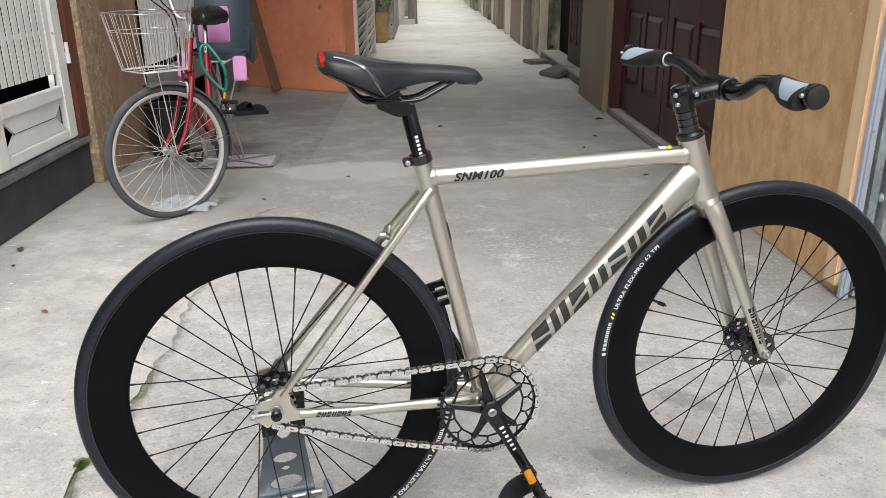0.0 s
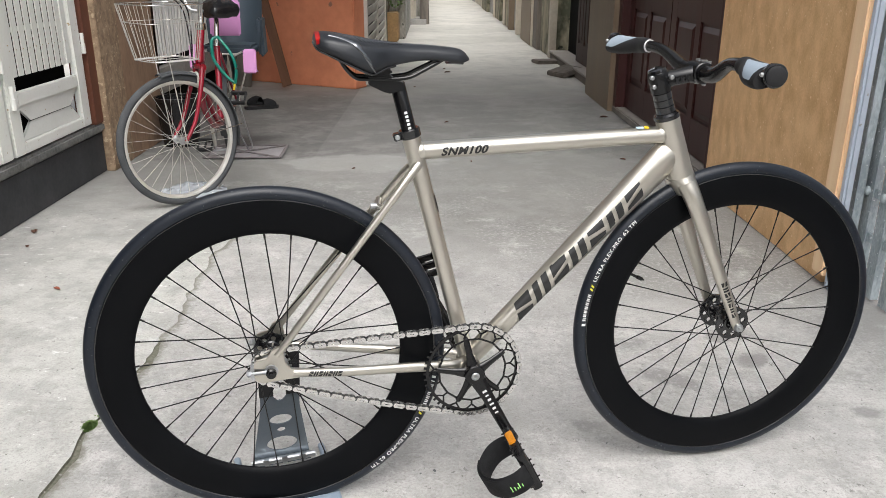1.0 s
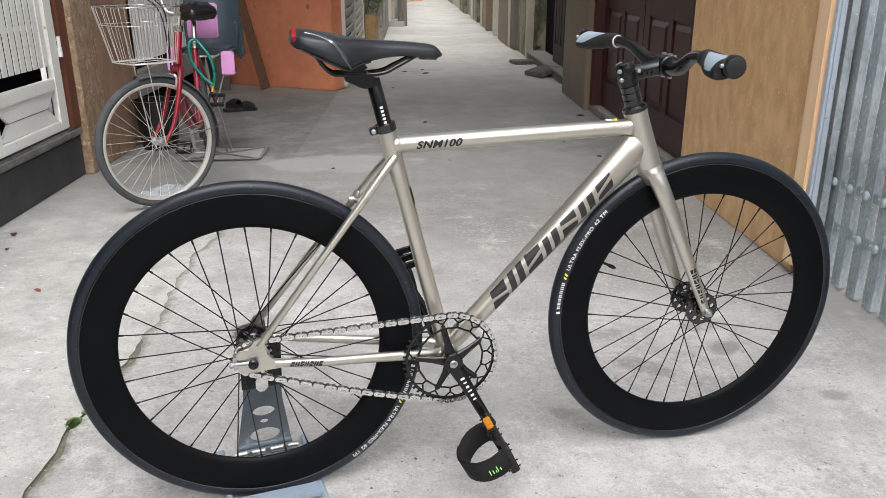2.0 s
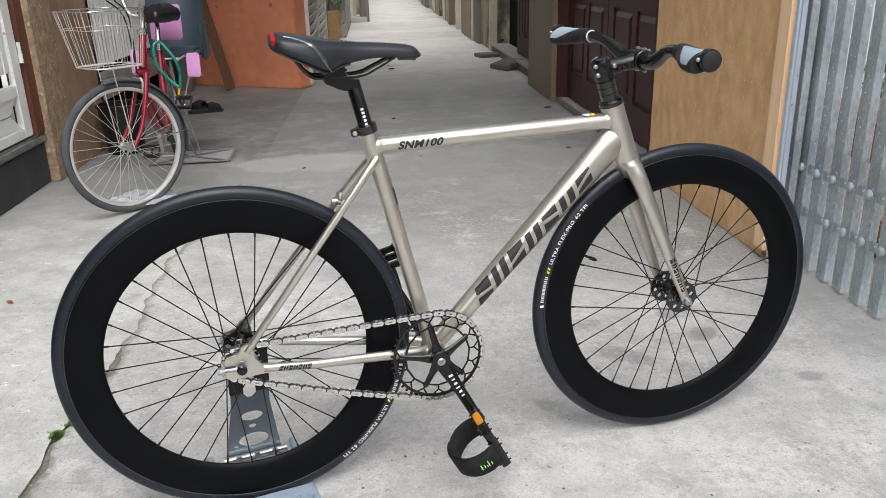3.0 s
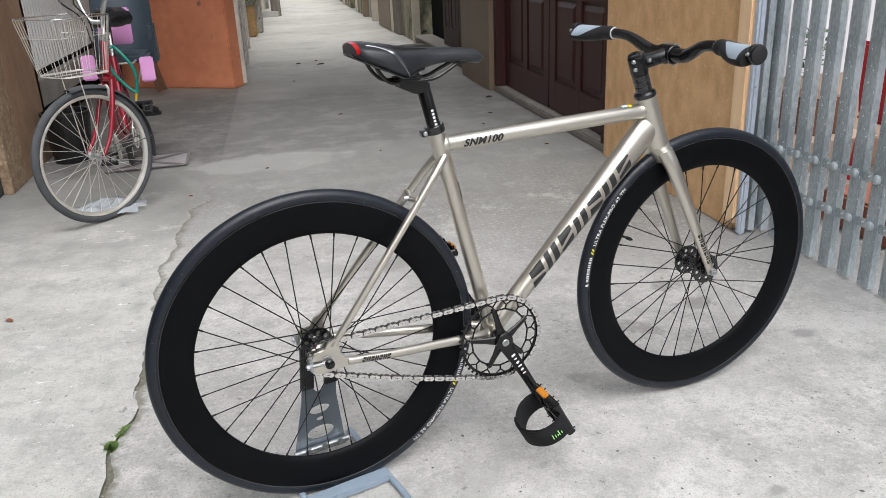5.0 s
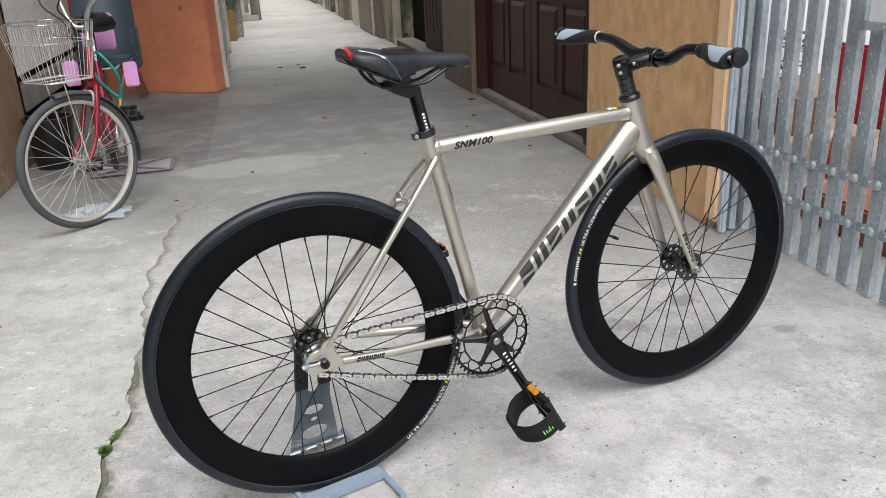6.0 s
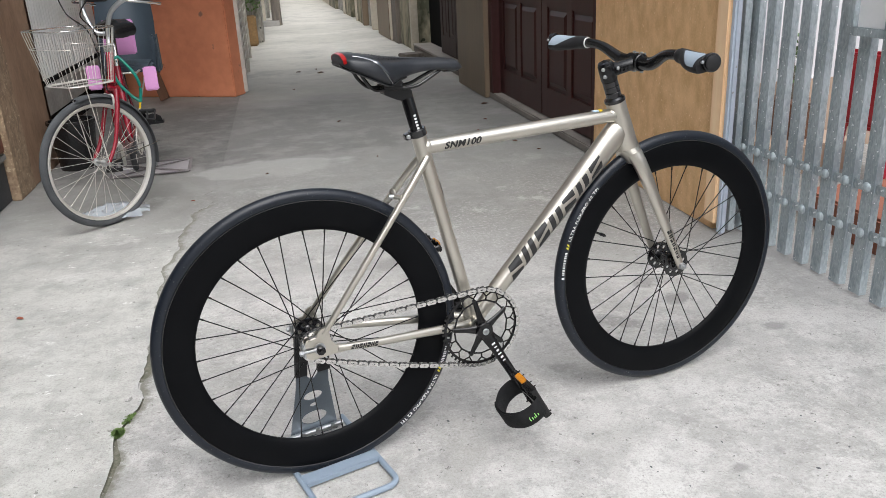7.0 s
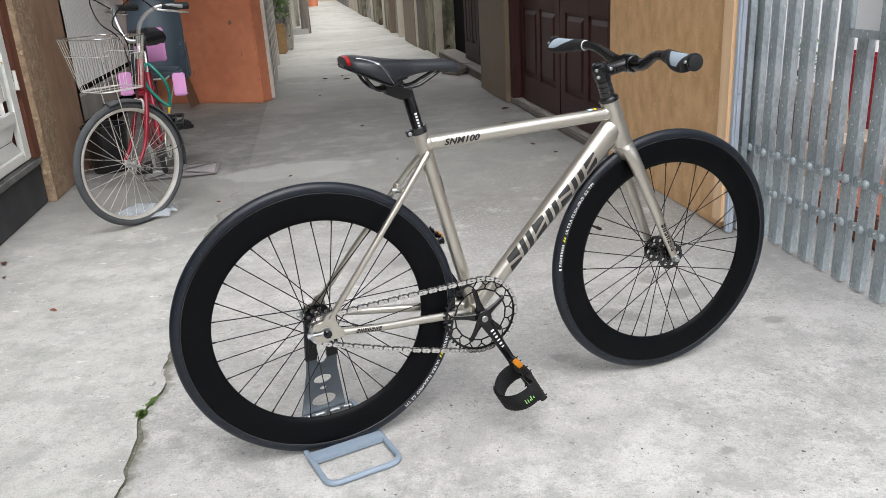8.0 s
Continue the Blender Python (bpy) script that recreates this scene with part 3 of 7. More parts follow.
for k, (y0, y1, x, mt) in enumerate(far_right):
    wall("wall_lane_east_%d" % (k + 1), (0.5, y1 - y0, FAR_H), (x + 0.25, (y0 + y1) / 2, FAR_H / 2), mt, "weathered house front along the lane", bevel=0.012)

# ---- west side ----
P_TOP = 0.27
bm = bmesh.new()
box(bm, (0.5, 6.0, P_TOP - 0.05), at=(-1.72, -0.09, (P_TOP - 0.05) / 2), bevel=0.006)
solid("wall_plinth", bm, M_PLINTH, "dark grey painted plinth under the white gate", "wall", kind="structure")
bm = bmesh.new()
box(bm, (0.53, 6.02, 0.05), at=(-1.715, -0.09, P_TOP - 0.024), bevel=0.012)
solid("trim_plinth_cap", bm, M_PLINTHTOP, "weathered grey stone cap of the plinth", "trim", kind="structure")
wall("trim_gate_post", (0.10, 0.10, 2.2), (-1.50, 2.815, P_TOP + 1.10), M_RUSTPOST, "red-brown painted gate post")
wall("wall_chipboard", (0.05, 0.283, 3.0), (-1.445, 3.0015, 1.5), M_OSB, "brown chipboard sheeting on the house corner", 0)
wall("wall_brown_board", (0.05, 0.612, 3.0), (-1.450, 3.459, 1.5), M_CHIP2, "dark red-brown board beside the chipboard")
wall("wall_corner_return", (0.30, 0.05, 3.0), (-1.575, 3.745, 1.5), M_REDBROWN, "brown boarded return of the house corner")

# the ribbed shutter in the recess behind the red bicycle, over a cement sill and a near-black strip that paints the
# shade under it
bm = bmesh.new()
prev = None
for k in range(40 * 4 + 1):
    dx = (0, 0, 0.018, 0.018)[k % 4]
    v = [bm.verts.new((-1.62 + dx, 3.78 + 2.9 * k / 160, z)) for z in (0.44, 3.0)]
    if prev:
        bm.faces.new((prev[0], prev[1], v[1], v[0]))
    prev = v
solid("wall_ribbed_shutter", bm, M_SHUTTER, "pale ribbed metal shutter in the recess", "wall", kind="structure", sharp=15)
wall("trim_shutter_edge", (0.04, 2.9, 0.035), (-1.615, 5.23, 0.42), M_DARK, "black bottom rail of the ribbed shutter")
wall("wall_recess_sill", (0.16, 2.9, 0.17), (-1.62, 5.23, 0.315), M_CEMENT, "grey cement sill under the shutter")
wall("wall_recess_shade", (0.06, 2.9, 0.22), (-1.68, 5.23, 0.115), M_DARK, "near-black strip painted for the shade under the cement sill")

# orange house
ORANGE_TURN = math.degrees(math.atan2(5.95 - 6.36, -0.29 + 1.055))
wall("wall_orange", (1.56, 0.20, 3.2), (-0.29 - 0.78 * math.cos(radians(ORANGE_TURN)) + 0.1 * math.sin(radians(ORANGE_TURN)), 5.95 - 0.78 * math.sin(radians(ORANGE_TURN)) + 0.1 * math.cos(radians(ORANGE_TURN)), 1.6), M_ORANGE, "stained orange plastered house wall", ORANGE_TURN, bevel=0.01)
far_left = ((9.2, 10.9, -0.35, M_MOULD), (11.4, 14.6, -0.10, M_GREYWALL), (15.0, 17.5, -0.05, M_CREAM), (17.52, 21.0, 0.05, M_GREYWALL), (21.02, 26.0, 0.12, M_CREAM), (26.02, 34.0, 0.15, M_GREYWALL))
for k, (y0, y1, x, mt) in enumerate(far_left):
    wall("wall_lane_west_%d" % (k + 1), (0.5, y1 - y0, FAR_H), (x - 0.25, (y0 + y1) / 2, FAR_H / 2), mt, "weathered house front along the lane", bevel=0.012)
wall("wall_lane_end", (6.0, 0.3, 3.0), (1.0, 34.3, 1.5), M_CREAM, "pale wall closing the lane")


def louvre_shutter():
    """The slatted shutter on the orange house's lane side."""
    t = thing("louvred_shutter", "grey slatted timber shutter on the orange house", "shutter", pose(-0.30, 6.10, 0.02), kind="structure")
    for y in (0.03, 1.5, 3.0):
        bm = bmesh.new()
        box(bm, (0.06, 0.06, 2.9), at=(0, y, 1.45), bevel=0.004)
        part("stile", bm, M_LOUVRE, t)
    bm = bmesh.new()
    box(bm, (0.012, 1.41, 0.102), bevel=0.003)
    me = mesh_of("slat", bm, M_LOUVRE)
    for y in (0.765, 2.25):
        for k in range(31):
            s = new("slat", me)
            s.parent = t
            s.matrix_basis = pose(0, y, 0.1 + 0.09 * k, 0, 18, 0)
    # near-black backing paints the shade seen between the slats
    bm = bmesh.new()
    box(bm, (0.02, 2.96, 2.9), at=(-0.06, 1.5, 1.45))
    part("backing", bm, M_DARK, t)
    return t


louvre_shutter()

# unseen roof over the middle of the lane, placed for the shade on the ground there
wall("ceiling_lane_roof", (4.6, 2.8, 0.06), (0.1, 4.6, 3.6), M_ROOF, "unseen sheet roof placed to shade the middle of the lane")
# unseen upper storeys over the lane's two sides, added to cut its sky light
wall("wall_upper_east", (0.4, 5.2, 3.6), (1.98, 5.1, 4.45), M_CREAM, "plain unseen upper storey added to shade the lane")
wall("wall_upper_west", (0.4, 4.6, 3.6), (-1.75, 5.1, 4.85), M_GREYWALL, "plain unseen upper storey added to shade the lane")
# unseen wall, added to keep western sky light off the folding gate
wall("wall_block_west", (0.3, 6.4, 5.2), (-2.2, -0.5, 2.6), M_GREYWALL, "plain unseen wall added behind the white gate to block the sky")
# houses behind the viewer
wall("wall_south", (14.0, 0.3, 3.2), (0.0, -9.0, 1.6), M_CREAM, "pale house wall behind the lane")


# ---- folding gate of galvanised channels ----
def folding_gate():
    g = thing("folding_gate", "galvanised steel folding gate with riveted channels, closed", "gate", pose(1.785, 0, 0))
    bm = bmesh.new()
    w, d, splay, th, h = 0.052, 0.026, 0.0, 0.003, 2.1
    c = [(0, -w / 2), (d, -w / 2 - splay), (d + th, -w / 2 - splay + th), (th, -w / 2 + th), (th, w / 2 - th), (d + th, w / 2 + splay - th), (d, w / 2 + splay), (0, w / 2)]
    lo, hi = [bm.verts.new((x, y, 0)) for x, y in c], [bm.verts.new((x, y, h)) for x, y in c]
    for k in range(8):
        bm.faces.new((lo[k], lo[(k + 1) % 8], hi[(k + 1) % 8], hi[k]))
    bm.faces.new(lo[::-1])
    bm.faces.new(hi)
    bmesh.ops.recalc_face_normals(bm, faces=bm.faces)
    me = mesh_of("channel", bm, M_ZINC)
    ys = [1.150 - 0.0997 * k for k in range(22)]
    c = new("channel", me)
    c.parent = g
    c.matrix_basis = pose(-0.045, 1.170, 0.012)
    for k, y in enumerate(ys):
        c = new("channel", me)
        c.parent = g
        c.matrix_basis = pose(0.0, y, 0.012)
    bm = bmesh.new()
    lathe(bm, [(0.0165, 0.0), (0.0165, -0.003), (0.013, -0.009), (0.007, -0.012), (0.001, -0.013)], seg=16, axis="x")
    rv = mesh_of("rivet", bm, M_ZINC)
    for k, y in enumerate(ys):
        for z in ((0.356 + 0.0028 * k, 0.203 + 0.0028 * k) if k > 1 else (0.356,)):
            r = new("rivet", rv)
            r.parent = g
            r.matrix_basis = pose(-0.001, y + 0.004, z, 0, 0, 0)
    for z0, z1 in ((0.36, 0.22), (0.22, 0.36)):
        for k in range(0, 20):
            y0, y1 = ys[k], ys[k + 1]
            bm = bmesh.new()
            box(bm, (0.005, abs(y1 - y0) + 0.03, 0.032), at=(0.02, 0, 0), bevel=0.002)
            o = part("brace", bm, M_ZINC, g)
            o.matrix_basis = pose(-0.012, (y0 + y1) / 2 + 0.004, 0.356 + 0.0028 * k if z0 > z1 else 0.203 + 0.0028 * k, -1.6, 0, 0)
    return g


folding_gate()
bm = bmesh.new()
box(bm, (0.03, 0.034, 2.2), at=(1.707, 1.147, 1.10), bevel=0.008)
solid("trim_blue_post", bm, M_BLUEPAINT, "pale blue painted post between plywood and gate", "post", kind="structure")
wall("wall_yard", (0.2, 6.0, 1.8), (4.2, 0.5, 0.9), M_PALE, "pale wall of the yard behind the gate")
wall("wall_yard_north", (2.3, 0.2, 1.8), (2.98, 2.36, 0.9), M_PALE, "pale wall of the yard behind the gate")


def white_gate(name, m):
    """A painted steel leaf: close upright slats over a panel with two triangular cut-outs."""
    g = thing(name, "cream-white painted steel gate leaf, closed, on the dark plinth", "gate", m, "white gate leaves")
    W, H = 0.79, 1.80
    for y in (0.045, W - 0.045):
        bm = bmesh.new()
        box(bm, (0.03, 0.09, H), at=(0, y, H / 2), bevel=0.004)
        part("stile", bm, M_WHITEGATE, g)
    for z, h in ((0.025, 0.05), (0.235, 0.06), (H - 0.04, 0.08)):
        bm = bmesh.new()
        box(bm, (0.028, W - 0.182, h), at=(0, W / 2, z), bevel=0.004)
        part("rail", bm, M_WHITEGATE, g)
    bm = bmesh.new()
    box(bm, (0.005, 0.0475, H - 0.40), bevel=0.002)
    me = mesh_of("slat", bm, M_WHITEGATE)
    for k in range(10):
        o = new("slat", me)
        o.parent = g
        o.matrix_basis = pose(0, 0.093 + 0.0302 + 0.0604 * k, 0.325 + (H - 0.40) / 2, 0, 0, 0)
    bm = bmesh.new()
    box(bm, (0.010, W - 0.182, 0.022), at=(-0.009, W / 2, 0.52), bevel=0.003)
    part("cross_rail", bm, M_WHITEGATE, g)
    # lower panel, folded to leave a triangular opening at either end
    y0, y1, z0, z1 = 0.093, W - 0.093, 0.053, 0.203
    zm = (z0 + z1) / 2
    out = [(y0, z0), (y1, z0), (y1 - 0.10, zm), (y1, z1), (y0, z1), (y0 + 0.10, zm)]
    bm = bmesh.new()
    plate(bm, out, 0.006, Matrix(((0, 1, 0, 0.0), (1, 0, 0, 0), (0, 0, 1, 0), (0, 0, 0, 1))))
    bmesh.ops.recalc_face_normals(bm, faces=bm.faces)
    panel = part("panel", bm, M_WHITEGATE, g)
    for a, b in (((y0, z0), (y0 + 0.10, zm)), ((y0 + 0.10, zm), (y0, z1)), ((y1, z0), (y1 - 0.10, zm)), ((y1 - 0.10, zm), (y1, z1))):
        bm = bmesh.new()
        vs = [bm.verts.new((x, y, z)) for x, (y, z) in ((0.002, a), (0.002, b), (-0.009, b), (-0.009, a))]
        bm.faces.new(vs)
        ext = bmesh.ops.extrude_face_region(bm, geom=bm.faces[:])
        bmesh.ops.translate(bm, vec=(0, 0.003 if a[0] + b[0] < W else -0.003, 0), verts=[q for q in ext["geom"] if isinstance(q, bmesh.types.BMVert)])
        bmesh.ops.recalc_face_normals(bm, faces=bm.faces)
        part("fold", bm, M_WHITEGATE, panel)
    bm = bmesh.new()
    box(bm, (0.004, y1 - y0 - 0.16, 0.003), at=(0.0035, W / 2, zm))
    part("seam", bm, M_PLINTHTOP, panel)
    for y, zz in ((0.03, 0.20), (W + 0.004, 0.36)):
        bm = bmesh.new()
        sweep(bm, [(0.024, y, zz), (0.024, y, zz + 0.045), (0.024, y, zz + 0.047), (0.024, y, zz + 0.10)], [0.011, 0.011, 0.009, 0.009], 12)
        part("hinge", bm, M_WHITEGATE, g, "white barrel hinge with a rusty end")
    return g


gate_leaf = white_gate("white_gate", pose(-1.475, 1.945, P_TOP + 0.012))
copy_thing(gate_leaf, pose(-1.475, 1.13, P_TOP + 0.012))
copy_thing(gate_leaf, pose(-1.475, 0.315, P_TOP + 0.012))
# near-black sheet paints the unlit depth behind the gate's slits
wall("wall_behind_white_gate", (0.1, 5.85, 1.80), (-1.62, -0.17, 1.175), M_DARK, "near-black sheet painted for the shade behind the white gate")

# ---- the silver track bicycle: x forward, y to its left, z up, from the ground under the rear axle ----
AXLE_R, AXLE_F = Vector((0, 0, 0.3415)), Vector((0.963, 0, 0.3450))
BB = Vector((0.3925, 0, 0.2955))
bike = thing("track_bicycle", "champagne-silver track bicycle with deep black rims on a rear stand", "bicycle", pose(0.003, -0.010, 0, 0, 0, 10.5))


def tube_decal(bm, p0, p1, r0, r1, quads, lift=0.0006):
    """Flat marks laid on a tube: quads of four (distance along, angle from its right side upward in degrees)."""
    p0, p1 = Vector(p0), Vector(p1)
    ahead = (p1 - p0).normalized()
    out = Vector((0, -1, 0))
    out = (out - out.dot(ahead) * ahead).normalized()
    up = ahead.cross(out)
    if up.z < 0:
        up = -up
    length = (p1 - p0).length
    for q in quads:
        grid = []
        for i in range(5):
            u = i / 4
            row = []
            for j in range(7):
                v = j / 6
                s = (q[0][0] * (1 - u) + q[1][0] * u) * (1 - v) + (q[3][0] * (1 - u) + q[2][0] * u) * v
                a = radians((q[0][1] * (1 - u) + q[1][1] * u) * (1 - v) + (q[3][1] * (1 - u) + q[2][1] * u) * v)
                r = r0 + (r1 - r0) * s / length + lift
                row.append(bm.verts.new(p0 + ahead * s + out * (r * math.cos(a)) + up * (r * math.sin(a))))
            grid.append(row)
        for i in range(4):
            for j in range(6):
                bm.faces.new((grid[i][j], grid[i + 1][j], grid[i + 1][j + 1], grid[i][j + 1]))
    bmesh.ops.recalc_face_normals(bm, faces=bm.faces)
    return bm


def slanted_blocks(s0, s1, n, a0, a1, lean, gap=0.20):
    """A plain row of slanted blocks, some cut in two by a slit."""
    step = (s1 - s0) / n
    quads = []
    for k in range(n):
        b0, b1 = s0 + k * step + gap * step / 2, s0 + (k + 1) * step - gap * step / 2
        # two upright bars, or a block parted by a rising slit
        if k % 2:
            for f0, f1 in ((0.0, 0.38), (0.60, 1.0)):
                c0, c1 = b0 + (b1 - b0) * f0, b0 + (b1 - b0) * f1
                quads.append(((c0, a0), (c1, a0), (c1 + lean, a1), (c0 + lean, a1)))
        else:
            h0, h1 = (0.30, 0.50) if k % 4 else (0.50, 0.30)
            q0, q1 = h0 + 0.17, h1 + 0.17
            quads.append(((b0, a0), (b1, a0), (b1 + lean * h1, a0 + (a1 - a0) * h1), (b0 + lean * h0, a0 + (a1 - a0) * h0)))
            quads.append(((b0 + lean * q0, a0 + (a1 - a0) * q0), (b1 + lean * q1, a0 + (a1 - a0) * q1), (b1 + lean, a1), (b0 + lean, a1)))
    return quads


def lettering(words, size, long, bold=0.0, shear=0.0):
    """A flat mesh of words, stretched to a length, its lower left at the origin."""
    cu = bpy.data.curves.new("words", "FONT")
    cu.body, cu.size, cu.space_character, cu.offset, cu.shear = words, size, 1.08, bold, shear
    tmp = bpy.data.objects.new("words", cu)
    scene.collection.objects.link(tmp)
    me = bpy.data.meshes.new_from_object(tmp.evaluated_get(bpy.context.evaluated_depsgraph_get()))
    bpy.data.objects.remove(tmp)
    bm = bmesh.new()
    bm.from_mesh(me)
    bmesh.ops.subdivide_edges(bm, edges=bm.edges[:], cuts=3, use_grid_fill=True)
    bm.to_mesh(me)
    bm.free()
    left = min(v.co.x for v in me.vertices)
    k = long / (max(v.co.x for v in me.vertices) - left)
    for v in me.vertices:
        v.co.x = (v.co.x - left) * k
    me.materials.clear()
    return me


# frame
S_TOP = Vector((0.2775, 0, 0.771))
HT0, HT1 = Vector((0.8235, 0, 0.668)), Vector((0.7850, 0, 0.783))
bm = bmesh.new()
sweep(bm, [BB, BB.lerp(S_TOP, 0.5), S_TOP], [0.0165, 0.0155, 0.0170], 24)
seat_tube = part("seat_tube", bm, M_FRAME, bike)
bm = bmesh.new()
TT0, TT1 = Vector((0.287, 0, 0.7370)), Vector((0.790, 0, 0.751))
sweep(bm, [TT0, TT0.lerp(TT1, 0.5), TT1], [(0.0165, 0.0165), (0.0165, 0.017), (0.0165, 0.018)], 24)
top_tube = part("top_tube", bm, M_FRAME, bike)
bm = bmesh.new()
DT0, DT1 = Vector((0.397, 0, 0.3015)), Vector((0.793, 0, 0.710))
sweep(bm, [DT0, DT0.lerp(DT1, 0.12), DT0.lerp(DT1, 0.3), DT0.lerp(DT1, 0.6), DT0.lerp(DT1, 0.85), DT0.lerp(DT1, 0.96), DT0.lerp(DT1, 1.0), DT0.lerp(DT1, 1.035)], [(0.0195, 0.0205), (0.0205, 0.0205), (0.0225, 0.0215), (0.0270, 0.0235), (0.0305, 0.0245), (0.0325, 0.0245), (0.0335, 0.0240), (0.0200, 0.0200)], 28)
down_tube = part("down_tube", bm, M_FRAME, bike)
bm = bmesh.new()
sweep(bm, [HT0, HT0.lerp(HT1, 0.12), HT0.lerp(HT1, 0.4), HT0.lerp(HT1, 0.85), HT1], [0.0275, 0.0265, 0.0255, 0.0235, 0.0240], 28)
head_tube = part("head_tube", bm, M_FRAME, bike)
for at, axis, r0, name in ((TT1 - Vector((0.016, 0, 0)), TT1 - TT0, 0.0185, "weld_collar"), (TT0 + Vector((0.010, 0, 0)), TT1 - TT0, 0.0180, "weld_collar")):
    bm = bmesh.new()
    a = axis.normalized()
    sweep(bm, [at - a * 0.006, at - a * 0.003, at, at + a * 0.003, at + a * 0.006], [r0 * 0.92, r0 * 0.98, r0, r0 * 0.98, r0 * 0.92], 24)
    part(name, bm, M_FRAME, bike)
bm = bmesh.new()
lathe(bm, [(0.0205, -0.036), (0.0215, -0.034), (0.0215, 0.034), (0.0205, 0.036)], 28, BB)
part("bottom_bracket_shell", bm, M_FRAME, bike)
for s in (-1, 1):
    bm = bmesh.new()
    pts = spline([(0.379, 0.020 * s, 0.2985), (0.345, 0.030 * s, 0.303), (0.25, 0.040 * s, 0.312), (0.13, 0.054 * s, 0.323), (0.040, 0.0605 * s, 0.334)], 6)
    n = len(pts)
    sweep(bm, pts, [(0.0125 - 0.0045 * k / (n - 1), 0.0095 - 0.002 * k / (n - 1)) for k in range(n)], 16)
    cs = part("chainstay", bm, M_FRAME, bike)
    bm = bmesh.new()
    pts = spline([(0.292, 0.012 * s, 0.716), (0.272, 0.022 * s, 0.695), (0.235, 0.031 * s, 0.650), (0.12, 0.049 * s, 0.508), (0.012, 0.0605 * s, 0.373)], 6)
    sweep(bm, pts, [0.0085 - 0.0015 * k / (len(pts) - 1) for k in range(len(pts))], 14)
    part("seatstay", bm, M_FRAME, bike)
    bm = bmesh.new()
    track_end = [(-0.031, 0.352), (-0.027, 0.357), (-0.006, 0.362), (0.004, 0.378), (0.016, 0.383), (0.024, 0.372), (0.026, 0.350), (0.036, 0.337), (0.060, 0.333), (0.062, 0.318), (0.030, 0.316), (0.006, 0.314), (-0.018, 0.312), (-0.030, 0.318), (-0.031, 0.329), (0.004, 0.3305), (0.006, 0.336), (0.004, 0.3415), (-0.031, 0.343)]
    plate(bm, track_end, 0.007, Matrix.Translation((0, 0.0605 * s, 0.007)))
    part("track_end", bm, M_FRAME, bike)
    # chain tug and axle nut
    bm = bmesh.new()
    box(bm, (0.006, 0.018, 0.030), at=(-0.0345, 0.0605 * s, 0.343), bevel=0.002)
    sweep(bm, [(0.0, 0.0675 * s, 0.343), (-0.046, 0.0675 * s, 0.343)], 0.0028, 8)
    lathe(bm, [(0.006, -0.004), (0.0075, 0), (0.006, 0.004)], 6, (-0.041, 0.0675 * s, 0.343), "x")
    lathe(bm, [(0.0115, 0.0005), (0.013, 0.001), (0.013, 0.0025), (0.0115, 0.003)], 24, (0, 0.066 * s, 0.343))
    part("chain_tug", bm, M_STEEL, bike, "bright steel chain tug on the axle")
    bm = bmesh.new()
    lathe(bm, [(0.009, -0.004), (0.0098, -0.003), (0.0098, 0.004), (0.0075, 0.006), (0.0048, 0.006), (0.0048, 0.010), (0.003, 0.011)] if s > 0 else [(0.003, -0.011), (0.0048, -0.010), (0.0048, -0.006), (0.0075, -0.006), (0.0098, -0.004), (0.0098, 0.003), (0.009, 0.004)], 12, (0, 0.074 * s, 0.343))
    part("axle_nut", bm, M_BLACK, bike, "dark axle nut")
bm = bmesh.new()
sweep(bm, [(0.222, -0.034, 0.640), (0.216, 0, 0.634), (0.222, 0.034, 0.640)], 0.0065, 12, (0, 0, 1))
part("seatstay_bridge", bm, M_FRAME, bike)
bm = bmesh.new()
lathe(bm, [(0.006, -0.004), (0.006, 0.006), (0.004, 0.008)], 12, (0.206, 0, 0.636), "x")
part("bridge_bolt", bm, M_STEEL, bike)
bm = bmesh.new()
sweep(bm, [(0.335, -0.030, 0.304), (0.332, 0, 0.304), (0.335, 0.030, 0.304)], 0.007, 12, (0, 0, 1))
part("chainstay_bridge", bm, M_FRAME, bike)

# decals, drawn as plain slanted shapes
bm = bmesh.new()
tube_decal(bm, DT0, DT1, 0.0205, 0.0255, slanted_blocks(0.120, 0.480, 7, -46, 58, 0.020), 0.0012)
part("logo_shape", bm, M_DECAL, down_tube, "black slanted logo blocks")
me = lettering("SNM100", 0.0205, 0.090, 0.00075, 0.30)
for v in me.vertices:
    a = radians(-26) + v.co.y / 0.0172
    v.co = TT0 + (TT1 - TT0).normalized() * (0.046 + v.co.x) + Vector((0, -0.0178 * math.cos(a), 0.0178 * math.sin(a)))
me.materials.append(M_DECAL)
words = new("lettering", me)
words.parent = top_tube
words["label"] = "black slanted lettering SNM100"
bm = bmesh.new()
tube_decal(bm, TT0, TT1, 0.0168, 0.0178, [((0.434, 62), (0.449, 62), (0.449, 105), (0.434, 105))])
part("sticker", bm, M_STICKBLUE, top_tube, "pale blue sticker")
bm = bmesh.new()
tube_decal(bm, TT0, TT1, 0.0168, 0.0178, [((0.4495, 58), (0.458, 58), (0.461, 105), (0.4525, 105))])
part("sticker", bm, M_STICKYEL, top_tube, "yellow sticker")
bm = bmesh.new()
tube_decal(bm, (0.050, -0.0605, 0.3332), (0.13, -0.054, 0.323), 0.0088, 0.0098, slanted_blocks(0.016, 0.080, 7, -25, 40, 0.004, 0.2))
part("logo_shape", bm, M_DECAL, bike, "small black slanted logo blocks on the chainstay")
bm = bmesh.new()
